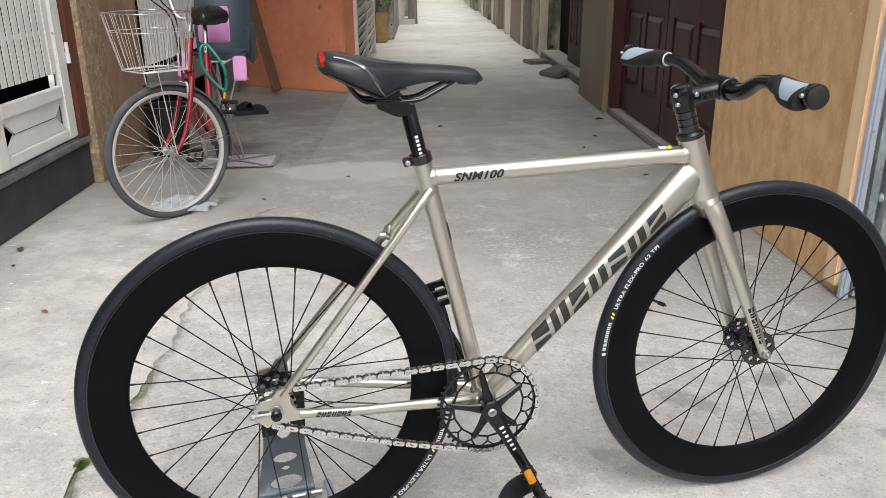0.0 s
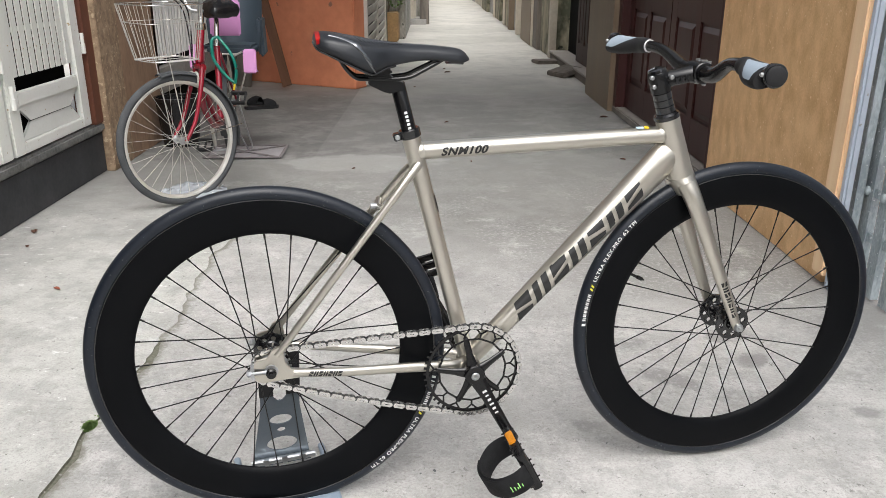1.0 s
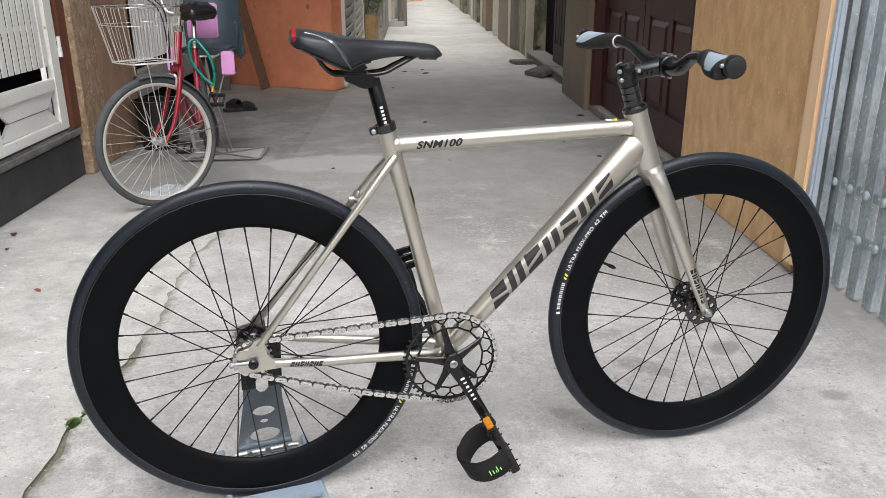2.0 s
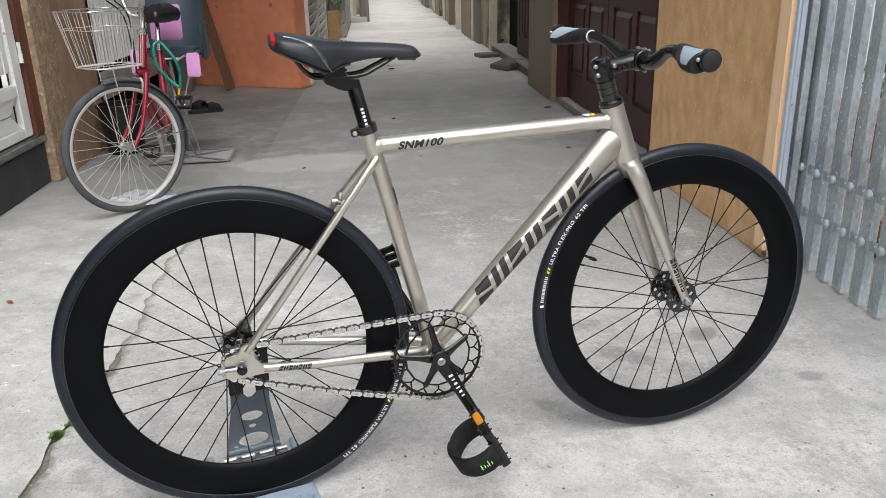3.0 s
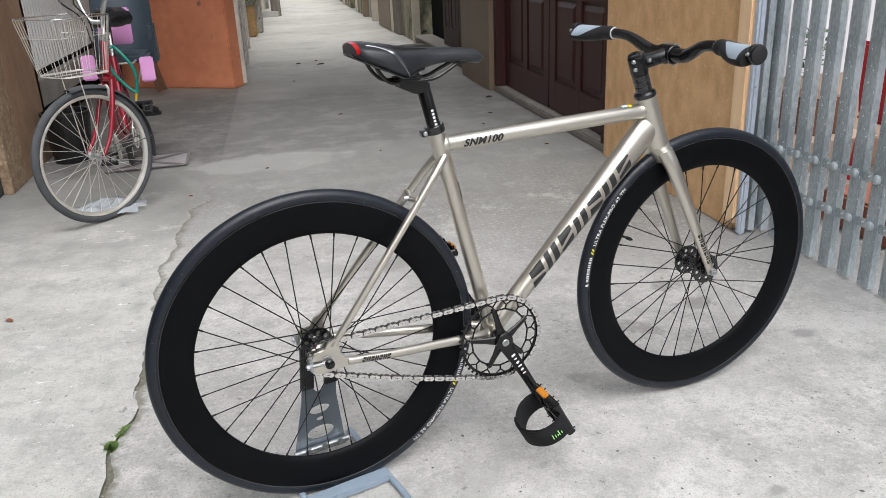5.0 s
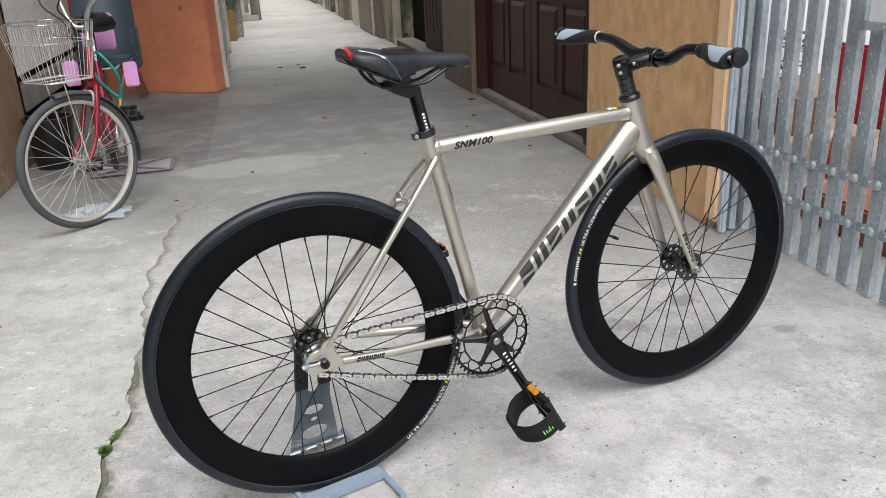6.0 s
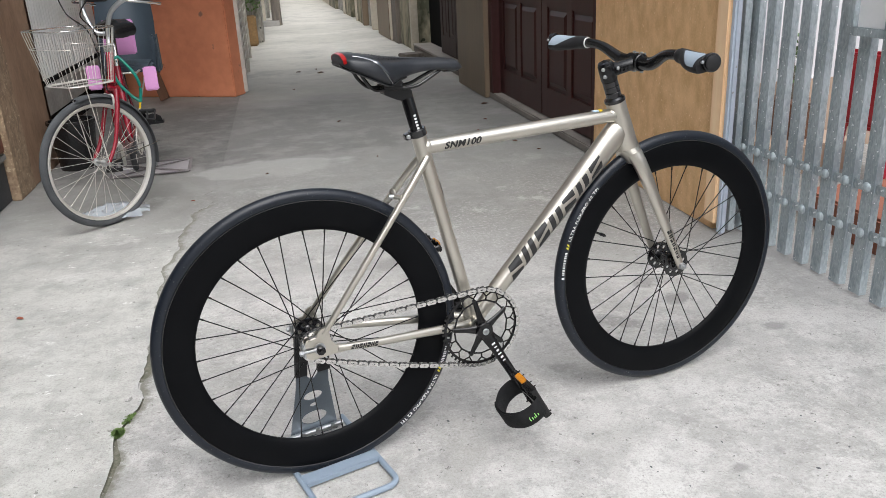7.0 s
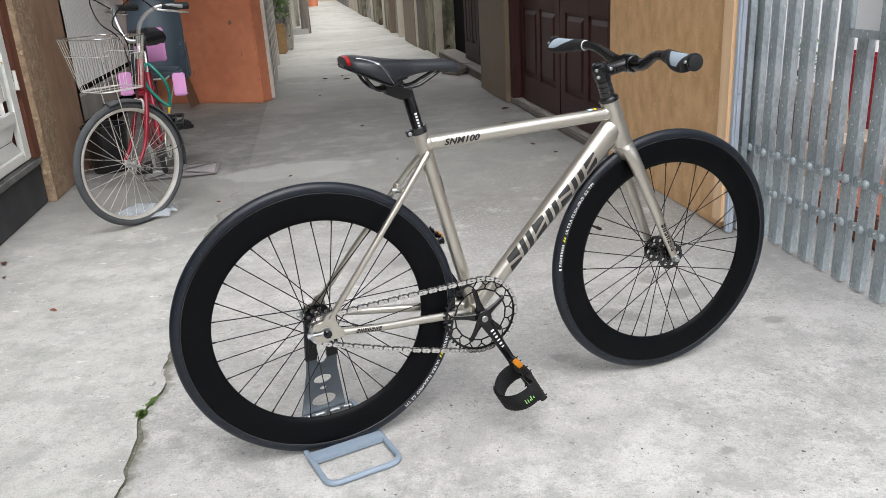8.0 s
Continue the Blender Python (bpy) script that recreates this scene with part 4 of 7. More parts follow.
tube_decal(bm, BB, S_TOP, 0.0165, 0.0170, [((0.33, 55), (0.365, 55), (0.365, 100), (0.33, 100))], 0.0008)
part("badge", bm, M_DECAL, seat_tube, "small black mark")
bm = bmesh.new()
tube_decal(bm, HT0, HT1, 0.0262, 0.0235, [((0.045, -92), (0.09, -92), (0.09, -68), (0.045, -68))], 0.0008)
part("badge", bm, M_DECAL, head_tube, "black head badge")

# fork
bm = bmesh.new()
CR = HT0 + (HT0 - HT1).normalized() * 0.004
sweep(bm, [HT0, CR, CR + Vector((0.004, 0, -0.012)), CR + Vector((0.009, 0, -0.030))], [(0.0285, 0.0285), (0.029, 0.030), (0.027, 0.038), (0.020, 0.040)], 24)
fork = part("fork_crown", bm, M_FRAME, bike)
for s in (-1, 1):
    bm = bmesh.new()
    pts = spline([(0.828, 0.024 * s, 0.656), (0.842, 0.036 * s, 0.622), (0.872, 0.0430 * s, 0.554), (0.909, 0.0490 * s, 0.468), (0.946, 0.0535 * s, 0.383), (0.964, 0.0545 * s, 0.341)], 6)
    n = len(pts)
    sweep(bm, pts, [(0.0205 - 0.0115 * (k / (n - 1)), 0.0145 - 0.008 * (k / (n - 1))) for k in range(n)], 18)
    part("fork_blade", bm, M_FRAME, bike)
    bm = bmesh.new()
    lathe(bm, [(0.003, -0.012), (0.0048, -0.011), (0.0048, -0.006), (0.008, -0.005), (0.0092, -0.003), (0.0092, 0.003)] if s < 0 else [(0.0092, -0.003), (0.0092, 0.003), (0.008, 0.005), (0.0048, 0.006), (0.0048, 0.011), (0.003, 0.012)], 12, (0.962, 0.063 * s, 0.3465))
    part("axle_nut", bm, M_STEEL, bike, "steel axle nut")
bm = bmesh.new()
tube_decal(bm, (0.909, -0.0490, 0.468), (0.963, -0.0545, 0.342), 0.0108, 0.0075, slanted_blocks(0.018, 0.108, 7, -35, 40, 0.0, 0.25))
part("logo_shape", bm, M_DECAL, bike, "small black logo blocks on the fork blade")

# headset, stem, handlebar
UP = (HT1 - HT0).normalized()
bm = bmesh.new()
sweep(bm, [HT1, HT1 + UP * 0.003, HT1 + UP * 0.008, HT1 + UP * 0.012], [0.0245, 0.0255, 0.0245, 0.019], 28)
part("headset_cup", bm, M_BLACKGLOSS, bike)
for k in range(3):
    bm = bmesh.new()
    a = HT1 + UP * (0.0125 + 0.0137 * k)
    sweep(bm, [a, a + UP * 0.0006, a + UP * 0.0124, a + UP * 0.013], [0.0175, 0.0182, 0.0182, 0.0175], 24)
    part("headset_spacer", bm, M_BLACKGLOSS, bike)
ST0 = HT1 + UP * 0.054
BAR = Vector((0.841, 0, 0.870))
bm = bmesh.new()
sweep(bm, [ST0, ST0 + UP * 0.002, ST0 + UP * 0.038, ST0 + UP * 0.040], [0.0185, 0.0195, 0.0195, 0.0185], 24)
a = ST0 + UP * 0.022
sweep(bm, [a, a.lerp(BAR, 0.35), a.lerp(BAR, 0.75), BAR - Vector((0.010, 0, 0.003))], [(0.018, 0.0165), (0.0160, 0.0155), (0.0155, 0.0165), (0.0185, 0.020)], 20)
lathe(bm, [(0.0185, -0.023), (0.0205, -0.0215), (0.0205, 0.0215), (0.0185, 0.023)], 24, BAR)
stem = part("stem", bm, M_BLACK, bike, "black alloy stem")
bm = bmesh.new()
sweep(bm, [ST0 + UP * 0.0405, ST0 + UP * 0.045, ST0 + UP * 0.047], [0.0180, 0.0170, 0.0120], 24)
lathe(bm, [(0.004, 0), (0.004, 0.003)], 10, ST0 + UP * 0.047, "z")
part("top_cap", bm, M_BLACKGLOSS, stem)
for q in ((-0.021, 0.030), (-0.021, 0.012), (0.018, 0.031)):
    bm = bmesh.new()
    lathe(bm, [(0.0028, -0.004), (0.0042, -0.003), (0.0042, 0.002)], 12, ST0 + UP * q[1] + Vector((q[0], -0.0175 if q[0] < 0 else -0.020, 0)))
    part("bolt", bm, M_STEEL, stem, "bright steel bolt")
for y in (-0.014, 0.014):
    for dx, dz in ((0.004, 0.021), (0.012, 0.018), (0.006, -0.021)):
        bm = bmesh.new()
        lathe(bm, [(0.0028, -0.004), (0.0042, -0.003), (0.0042, 0.003)], 10, BAR + Vector((dx, y, dz)), "z")
        part("bolt", bm, M_STEEL, stem)
bm = bmesh.new()
for k in range(3):
    box(bm, (0.003, 0.0008, 0.012), pose(0.790 + 0.010 * k, -0.0168, 0.856 + 0.002 * k, 0, 28, 0))
    box(bm, (0.003, 0.0008, 0.012), pose(0.790 + 0.010 * k, -0.0168, 0.856 + 0.002 * k, 0, -28, 0))
part("print_mark", bm, M_GRIP, stem, "faint grey printed crosses")

bar_half = [(0.0, 0.0, 0.0), (0.0, 0.045, 0.0), (-0.002, 0.070, 0.005), (-0.011, 0.120, 0.026), (-0.016, 0.155, 0.032), (-0.024, 0.208, 0.033), (-0.041, 0.296, 0.032)]
for s in (-1, 1):
    pts = spline([BAR + Vector((x, y * s, z)) for x, y, z in bar_half], 8)
    bm = bmesh.new()
    n = len(pts)
    rad = [0.0159 - 0.0047 * min(1, max(0, (abs(p.y) - 0.04) / 0.09)) for p in pts]
    sweep(bm, pts, rad, 18, (0, 0, 1))
    part("handlebar_half", bm, M_BLACK, bike)
    # grip: a round sleeve that widens to a palm rest, with a grey inlay
    g0, g1 = BAR + Vector((-0.020, 0.182 * s, 0.0325)), BAR + Vector((-0.041, 0.300 * s, 0.032))
    bm = bmesh.new()
    steps = 17
    gp, gr = [], []
    for k in range(steps):
        u = k / (steps - 1)
        wide = 0.0165 if u < 0.22 else 0.0165 + 0.0105 * math.sin((u - 0.22) / 0.78 * math.pi * 0.62)
        gp.append(g0.lerp(g1, u) + Vector((-max(0, wide - 0.0165) * 0.75, 0, -max(0, wide - 0.0165) * 0.45)))
        gr.append((wide, 0.0162) if 0 < k < steps - 1 else (wide * 0.9, 0.0145))
    sweep(bm, gp, gr, 22, (-0.42, 0, 0.9))
    grip = part("grip", bm, M_GRIP, bike, "black rubber grip with grey palm inlay")
    bm = bmesh.new()
    ring = []
    for k in range(5, steps - 1):
        p, (ra, rb) = gp[k], gr[k]
        u = (k - 5) / (steps - 7)
        ax = (gp[min(k + 1, steps - 1)] - gp[k - 1]).normalized()
        side = Vector((-0.42, 0, 0.9))
        side = (side - side.dot(ax) * ax).normalized()
        back = Vector((-1, 0, 0)) - Vector((-1, 0, 0)).dot(side) * side
        back = (back - back.dot(ax) * ax).normalized()
        ring.append([bm.verts.new(p + back * ((ra + 0.0008) * math.cos(radians(ang))) + side * ((rb + 0.0008) * math.sin(radians(ang)))) for ang in ramp(88 - 62 * min(1, u * 1.5), 100 + 25 * min(1, u * 1.3), 11)])
    for a, b in zip(ring, ring[1:]):
        for k in range(10):
            bm.faces.new((a[k], a[k + 1], b[k + 1], b[k]))
    bmesh.ops.recalc_face_normals(bm, faces=bm.faces)
    part("palm_inlay", bm, M_GRIPGREY, grip, "pale blue-grey ribbed palm inlay")
    bm = bmesh.new()
    sweep(bm, [g0 + (g0 - g1) * 0.016, g0 + (g0 - g1) * 0.002], 0.0138, 20, (0, 0, 1))
    part("ring", bm, M_WHITEDECAL, grip, "thin white ring")
    ax = (g1 - g0).normalized()
    bm = bmesh.new()
    e = g1 + ax * 0.001
    sweep(bm, [e, e + ax * 0.002, e + ax * 0.012, e + ax * 0.014], [0.0180, 0.0192, 0.0192, 0.0180], 24, (0, 0, 1))
    part("clamp_ring", bm, M_BLACKGLOSS, grip, "black lock-on clamp")
    bm = bmesh.new()
    sweep(bm, [e + ax * 0.014, e + ax * 0.017, e + ax * 0.0185], [0.0162, 0.0160, 0.0125], 24, (0, 0, 1))
    part("end_plug", bm, M_GRIP, grip)
    bm = bmesh.new()
    lathe(bm, [(0.003, -0.003), (0.0038, 0.0), (0.003, 0.003)], 10, e + ax * 0.006 + Vector((-0.0205, 0, 0.002)), "x")
    part("bolt", bm, M_STEEL, grip)

# seat clamp, post, saddle
SU = (S_TOP - BB).normalized()
bm = bmesh.new()
c0 = S_TOP - SU * 0.008
sweep(bm, [c0, c0 + SU * 0.0015, c0 + SU * 0.0155, c0 + SU * 0.017], [0.0185, 0.0200, 0.0200, 0.0185], 28)
box(bm, (0.016, 0.016, 0.014), pose(*(c0 + SU * 0.0085 + Vector((-0.023, 0, -0.006))), 0, -14, 0), 0.002)
clamp = part("seat_clamp", bm, M_BLACKGLOSS, bike)
bm = bmesh.new()
lathe(bm, [(0.003, -0.004), (0.0045, -0.003), (0.0045, 0.003)], 12, c0 + SU * 0.0085 + Vector((-0.024, -0.009, -0.006)))
part("bolt", bm, M_STEEL, clamp)
bm = bmesh.new()
PT = BB + SU * 0.5835
sweep(bm, [S_TOP - SU * 0.02, PT - SU * 0.002, PT], [0.0136, 0.0136, 0.0125], 24)
post = part("seat_post", bm, M_BLACK, bike)
bm = bmesh.new()
plate(bm, [(0.203, 0.873), (0.205, 0.861), (0.230, 0.849), (0.240, 0.846), (0.266, 0.852), (0.2655, 0.865), (0.243, 0.8695)], 0.030)
box(bm, (0.048, 0.050, 0.009), pose(0.222, 0, 0.8755, 0, 2, 0), 0.003)
box(bm, (0.040, 0.054, 0.009), pose(0.224, 0, 0.8855, 0, 2, 0), 0.003)
lathe(bm, [(0.004, 0), (0.004, 0.030)], 10, (0.222, 0, 0.858), "z")
part("seat_post_head", bm, M_BLACK, post)
bm = bmesh.new()
tube_decal(bm, BB, PT, 0.0136, 0.0136, [((0.499 + 0.0072 * k, -9), (0.5035 + 0.0072 * k, -9), (0.5035 + 0.0072 * k, 14), (0.499 + 0.0072 * k, 14)) for k in range(5)], 0.0005)
part("logo_shape", bm, M_WHITEDECAL, post, "small white logo blocks")


def curve_through(knots):
    """A smooth function of one number through knots of (number, value)."""
    def at(x):
        x = min(max(x, knots[0][0]), knots[-1][0])
        for k in range(len(knots) - 1):
            (x0, v0), (x1, v1) = knots[k], knots[k + 1]
            if x <= x1:
                before, after = knots[max(k - 1, 0)], knots[min(k + 2, len(knots) - 1)]
                m0 = (v1 - before[1]) / (x1 - before[0])
                m1 = (after[1] - v0) / (after[0] - x0)
                h, t = x1 - x0, (x - x0) / (x1 - x0)
                return (2 * t ** 3 - 3 * t * t + 1) * v0 + (t ** 3 - 2 * t * t + t) * h * m0 + (3 * t * t - 2 * t ** 3) * v1 + (t ** 3 - t * t) * h * m1
        return knots[-1][1]
    return at


SADDLE_TOP = curve_through([(0.100, 0.9430), (0.1025, 0.9485), (0.108, 0.9522), (0.120, 0.9535), (0.165, 0.9465), (0.214, 0.9375), (0.290, 0.9300), (0.350, 0.9240), (0.372, 0.9190), (0.382, 0.9110), (0.386, 0.9050)])
SADDLE_LOW = curve_through([(0.100, 0.9370), (0.1025, 0.9315), (0.108, 0.9270), (0.126, 0.9185), (0.160, 0.9020), (0.190, 0.8880), (0.203, 0.8845), (0.216, 0.8890), (0.230, 0.8940), (0.285, 0.9025), (0.330, 0.9020), (0.368, 0.8965), (0.386, 0.9005)])
SADDLE_HALF = curve_through([(0.100, 0.018), (0.1012, 0.031), (0.104, 0.043), (0.111, 0.055), (0.130, 0.0645), (0.165, 0.0680), (0.200, 0.0600), (0.230, 0.0430), (0.260, 0.0310), (0.300, 0.0255), (0.350, 0.0225), (0.372, 0.0180), (0.382, 0.0110), (0.386, 0.0060)])


def saddle_point(u, v):
    """The saddle's skin: u from tail to nose, v from the right skirt over the top to the left."""
    x = 0.100 + 0.286 * u
    half, top, low = SADDLE_HALF(x), SADDLE_TOP(x), SADDLE_LOW(x)
    if abs(v) < 0.6:
        w = v / 0.6
        y = half * 0.92 * w
        crown = min(0.010, (top - low) * 0.35)
        z = top - crown * abs(w) ** 2.6 - 0.003 * math.exp(-(y / 0.010) ** 2) * max(0.0, 1 - abs(u - 0.36) / 0.34)
    else:
        w = (abs(v) - 0.6) / 0.4
        crown = min(0.010, (top - low) * 0.35)
        y = math.copysign(half * (0.92 + 0.08 * math.sin(w * math.pi * 0.7)), v)
        z = top - crown - (top - crown - low) * w ** 1.1
        if w > 0.7:
            y *= 1 - 0.16 * ((w - 0.7) / 0.3) ** 2
    return Vector((0.386 - 0.965 * (0.386 - x), y, z))


def saddle():
    bm = bmesh.new()
    n, m = 60, 32
    rows = [[bm.verts.new(saddle_point((i / n) ** 1.5, -1 + 2 * j / m)) for j in range(m + 1)] for i in range(n + 1)]
    for a, b in zip(rows, rows[1:]):
        for k in range(m):
            bm.faces.new((a[k], b[k], b[k + 1], a[k + 1]))
        bm.faces.new((a[0], a[m], b[m], b[0]))
    bm.faces.new(rows[0])
    bm.faces.new(rows[-1][::-1])
    bmesh.ops.recalc_face_normals(bm, faces=bm.faces)
    return bm


def saddle_ribbon(bm, line, width, lift=0.0006):
    """A flat ribbon that follows the saddle's skin along points of (u, v)."""
    prev = None
    for k, (u, v) in enumerate(line):
        p = saddle_point(u, v)
        q = saddle_point(*line[min(k + 1, len(line) - 1)]) - saddle_point(*line[max(k - 1, 0)])
        du, dv = saddle_point(u + 0.01, v) - p, saddle_point(u, v + 0.02) - p
        nrm = du.cross(dv).normalized()
        if nrm.z < -0.2 or (abs(nrm.z) <= 0.2 and nrm.y * v < 0):
            nrm = -nrm
        side = nrm.cross(q.normalized()).normalized() * (width(k / (len(line) - 1)) / 2)
        pair = [bm.verts.new(p + side + nrm * lift), bm.verts.new(p - side + nrm * lift)]
        if prev:
            bm.faces.new((prev[0], prev[1], pair[1], pair[0]))
        prev = pair
    return bm


sad = part("saddle", saddle(), M_SADDLE, bike, "black padded sport saddle with red rear light", 50)
for s in (-1, 1):
    bm = bmesh.new()
    sweep(bm, spline([(0.152, 0.028 * s, 0.912), (0.163, 0.028 * s, 0.893), (0.180, 0.024 * s, 0.8765), (0.200, 0.022 * s, 0.8735), (0.266, 0.022 * s, 0.8735), (0.300, 0.020 * s, 0.886), (0.345, 0.012 * s, 0.908)], 6), 0.0036, 10)
    part("saddle_rail", bm, M_BLACK, sad, "glossy black saddle rail")
    bm = bmesh.new()
    trim = [saddle_point(0.09 + 0.275 * k / 30, s * (0.40 + 0.56 * (k / 30) ** 1.9)) for k in range(31)]
    sweep(bm, trim, [(0.0008 + 0.0030 * math.sin(math.pi * min(1, 0.06 + k / 30)) ** 0.7 + 0.0022 * k / 30, 0.0010 + 0.0012 * k / 30) for k in range(31)], 12, (0, s * 0.7, 0.7))
    part("side_trim", bm, M_DARKCHROME, sad, "glossy dark side trim")
    for i in range(11):
        bm = bmesh.new()
        u0 = 0.24 + 0.026 * i
        saddle_ribbon(bm, [(u0 + 0.05 * k / 6, s * (0.12 + 0.34 * k / 6 * (1 - 0.03 * i))) for k in range(7)], lambda t: 0.0020, 0.0006)
        part("stitched_groove", bm, M_BLACK, sad)
for s in (-1, 1):
    bm = bmesh.new()
    edge = [saddle_point(0.004 + 0.50 * k / 40, s * 0.985) - Vector((0, 0, 0.0015)) for k in range(41)]
    sweep(bm, edge, [(0.0022, 0.0026) for k in range(41)], 8)
    part("saddle_rim", bm, M_BLACK, sad, "hard black rim under the saddle cover")
bm = bmesh.new()
saddle_ribbon(bm, [(0.026, -0.80 + 1.60 * k / 40) for k in range(41)], lambda t: 0.0080, 0.0009)
part("rear_light", bm, M_RED, sad, "red rear light strip")
bm = bmesh.new()
sweep(bm, [(0.345, 0, 0.8985), (0.375, 0, 0.8965)], [(0.004, 0.016), (0.004, 0.012)], 10)
part("nose_plate", bm, M_BLACK, sad)


# wheels
def wheel(name, at, flange_y, flange_r, turn, label, valve):
    rim_profile = [(0.3215, -0.0118), (0.319, -0.0128), (0.303, -0.0132), (0.284, -0.0125), (0.267, -0.0098), (0.257, -0.0062), (0.2525, -0.002), (0.2525, 0.002), (0.257, 0.0062), (0.267, 0.0098), (0.284, 0.0125), (0.303, 0.0132), (0.319, 0.0128), (0.3215, 0.0118)]
    bm = bmesh.new()
    lathe(bm, rim_profile, 128, closed=True)
    w = part(name, bm, M_RIM, bike, label, 45)
    w.matrix_basis = Matrix.Translation(at) @ pose(0, 0, 0, 0, turn, 0)
    bm = bmesh.new()
    prof = [(0.3285 + 0.0145 * math.cos(a), 0.0142 * math.sin(a)) for a in (radians(d) for d in range(-135, 136, 15))]
    lathe(bm, prof + [(0.319, 0.0105), (0.319, -0.0105)], 144, closed=True)
    part("tyre", bm, M_TYRE, w, "black slick road tyre")
    bm = bmesh.new()
    lathe(bm, [(0.3200, -0.0124), (0.3212, -0.0135), (0.3202, -0.0138), (0.3190, -0.0131)], 144, closed=True)
    part("bead_line", bm, M_BLACKGLOSS, w)
    # hub: barrel, drilled flanges, axle
    bm = bmesh.new()
    f = flange_y
    lathe(bm, [(0.011, -f - 0.018), (0.0135, -f - 0.016), (0.0145, -f - 0.003), (0.0185, -f - 0.002), (0.0185, -f + 0.002), (0.0165, -f + 0.004), (0.0155, -f + 0.012), (0.0155, f - 0.012), (0.0165, f - 0.004), (0.0185, f - 0.002), (0.0185, f + 0.002), (0.0145, f + 0.003), (0.0135, f + 0.016), (0.011, f + 0.018)], 36)
    part("hub", bm, M_BLACKGLOSS, w, "glossy black flanged hub")
    bm = bmesh.new()
    lathe(bm, [(0.0045, -0.062), (0.0048, -0.061), (0.0048, 0.061), (0.0045, 0.062)], 12)
    part("axle", bm, M_STEEL, w)
    for s in (-1, 1):
        bm = bmesh.new()
        drill = [[(0.74 * flange_r * math.cos(a) + 0.0055 * math.cos(b), 0.74 * flange_r * math.sin(a) + 0.0055 * math.sin(b)) for b in ramp(0, 5.5, 8)] for a in ramp(0.2, 0.2 + 2 * math.pi * 7 / 8, 8)]
        plate(bm, oval(0, 0, flange_r + 0.003, flange_r + 0.003, 40), 0.004, Matrix.Translation((0, s * f, 0)), drill)
        part("hub_flange", bm, M_BLACKGLOSS, w, "glossy black drilled hub flange")
    # spokes
    for s in (-1, 1):
        for lead in (-1, 1):
            bm = bmesh.new()
            hub_a = radians(66 * lead)
            p_hub = Vector((flange_r * 0.90 * math.cos(hub_a), s * (f + 0.0012 * lead), flange_r * 0.90 * math.sin(hub_a)))
            p_rim = Vector((0.255, s * 0.0015, 0))
            sweep(bm, [p_hub, p_rim], 0.0013, 6, (0, 1, 0))
            sweep(bm, [p_rim.lerp(p_hub, 0.045), p_rim], 0.0021, 6, (0, 1, 0))
            me = mesh_of("spoke", bm, M_SPOKE)
            for k in range(8):
                o = new("spoke", me)
                o.parent = w
                deg = 45 * k + 22.5 * (0 if lead > 0 else 1) + (11.25 if s > 0 else 0)
                o.matrix_basis = pose(0, 0, 0, 0, deg, 0)
    if valve is not None:
        bm = bmesh.new()
        d = Vector((math.cos(radians(valve)), 0, math.sin(radians(valve))))
        sweep(bm, [d * 0.2525, d * 0.237, d * 0.2365, d * 0.224, d * 0.223, d * 0.219], [0.0030, 0.0030, 0.0042, 0.0042, 0.0025, 0.0020], 10)
        v = part("valve", bm, M_BLACK, w)
        v.matrix_basis = pose(0, 0, 0, 0, -turn, 0)
    return w


front = wheel("front_wheel", AXLE_F, 0.034, 0.034, -0.4, "matt black deep-section front wheel rim", 153.0)
rear = wheel("rear_wheel", AXLE_R, 0.031, 0.032, -21.8, "matt black deep-section rear wheel rim", None)


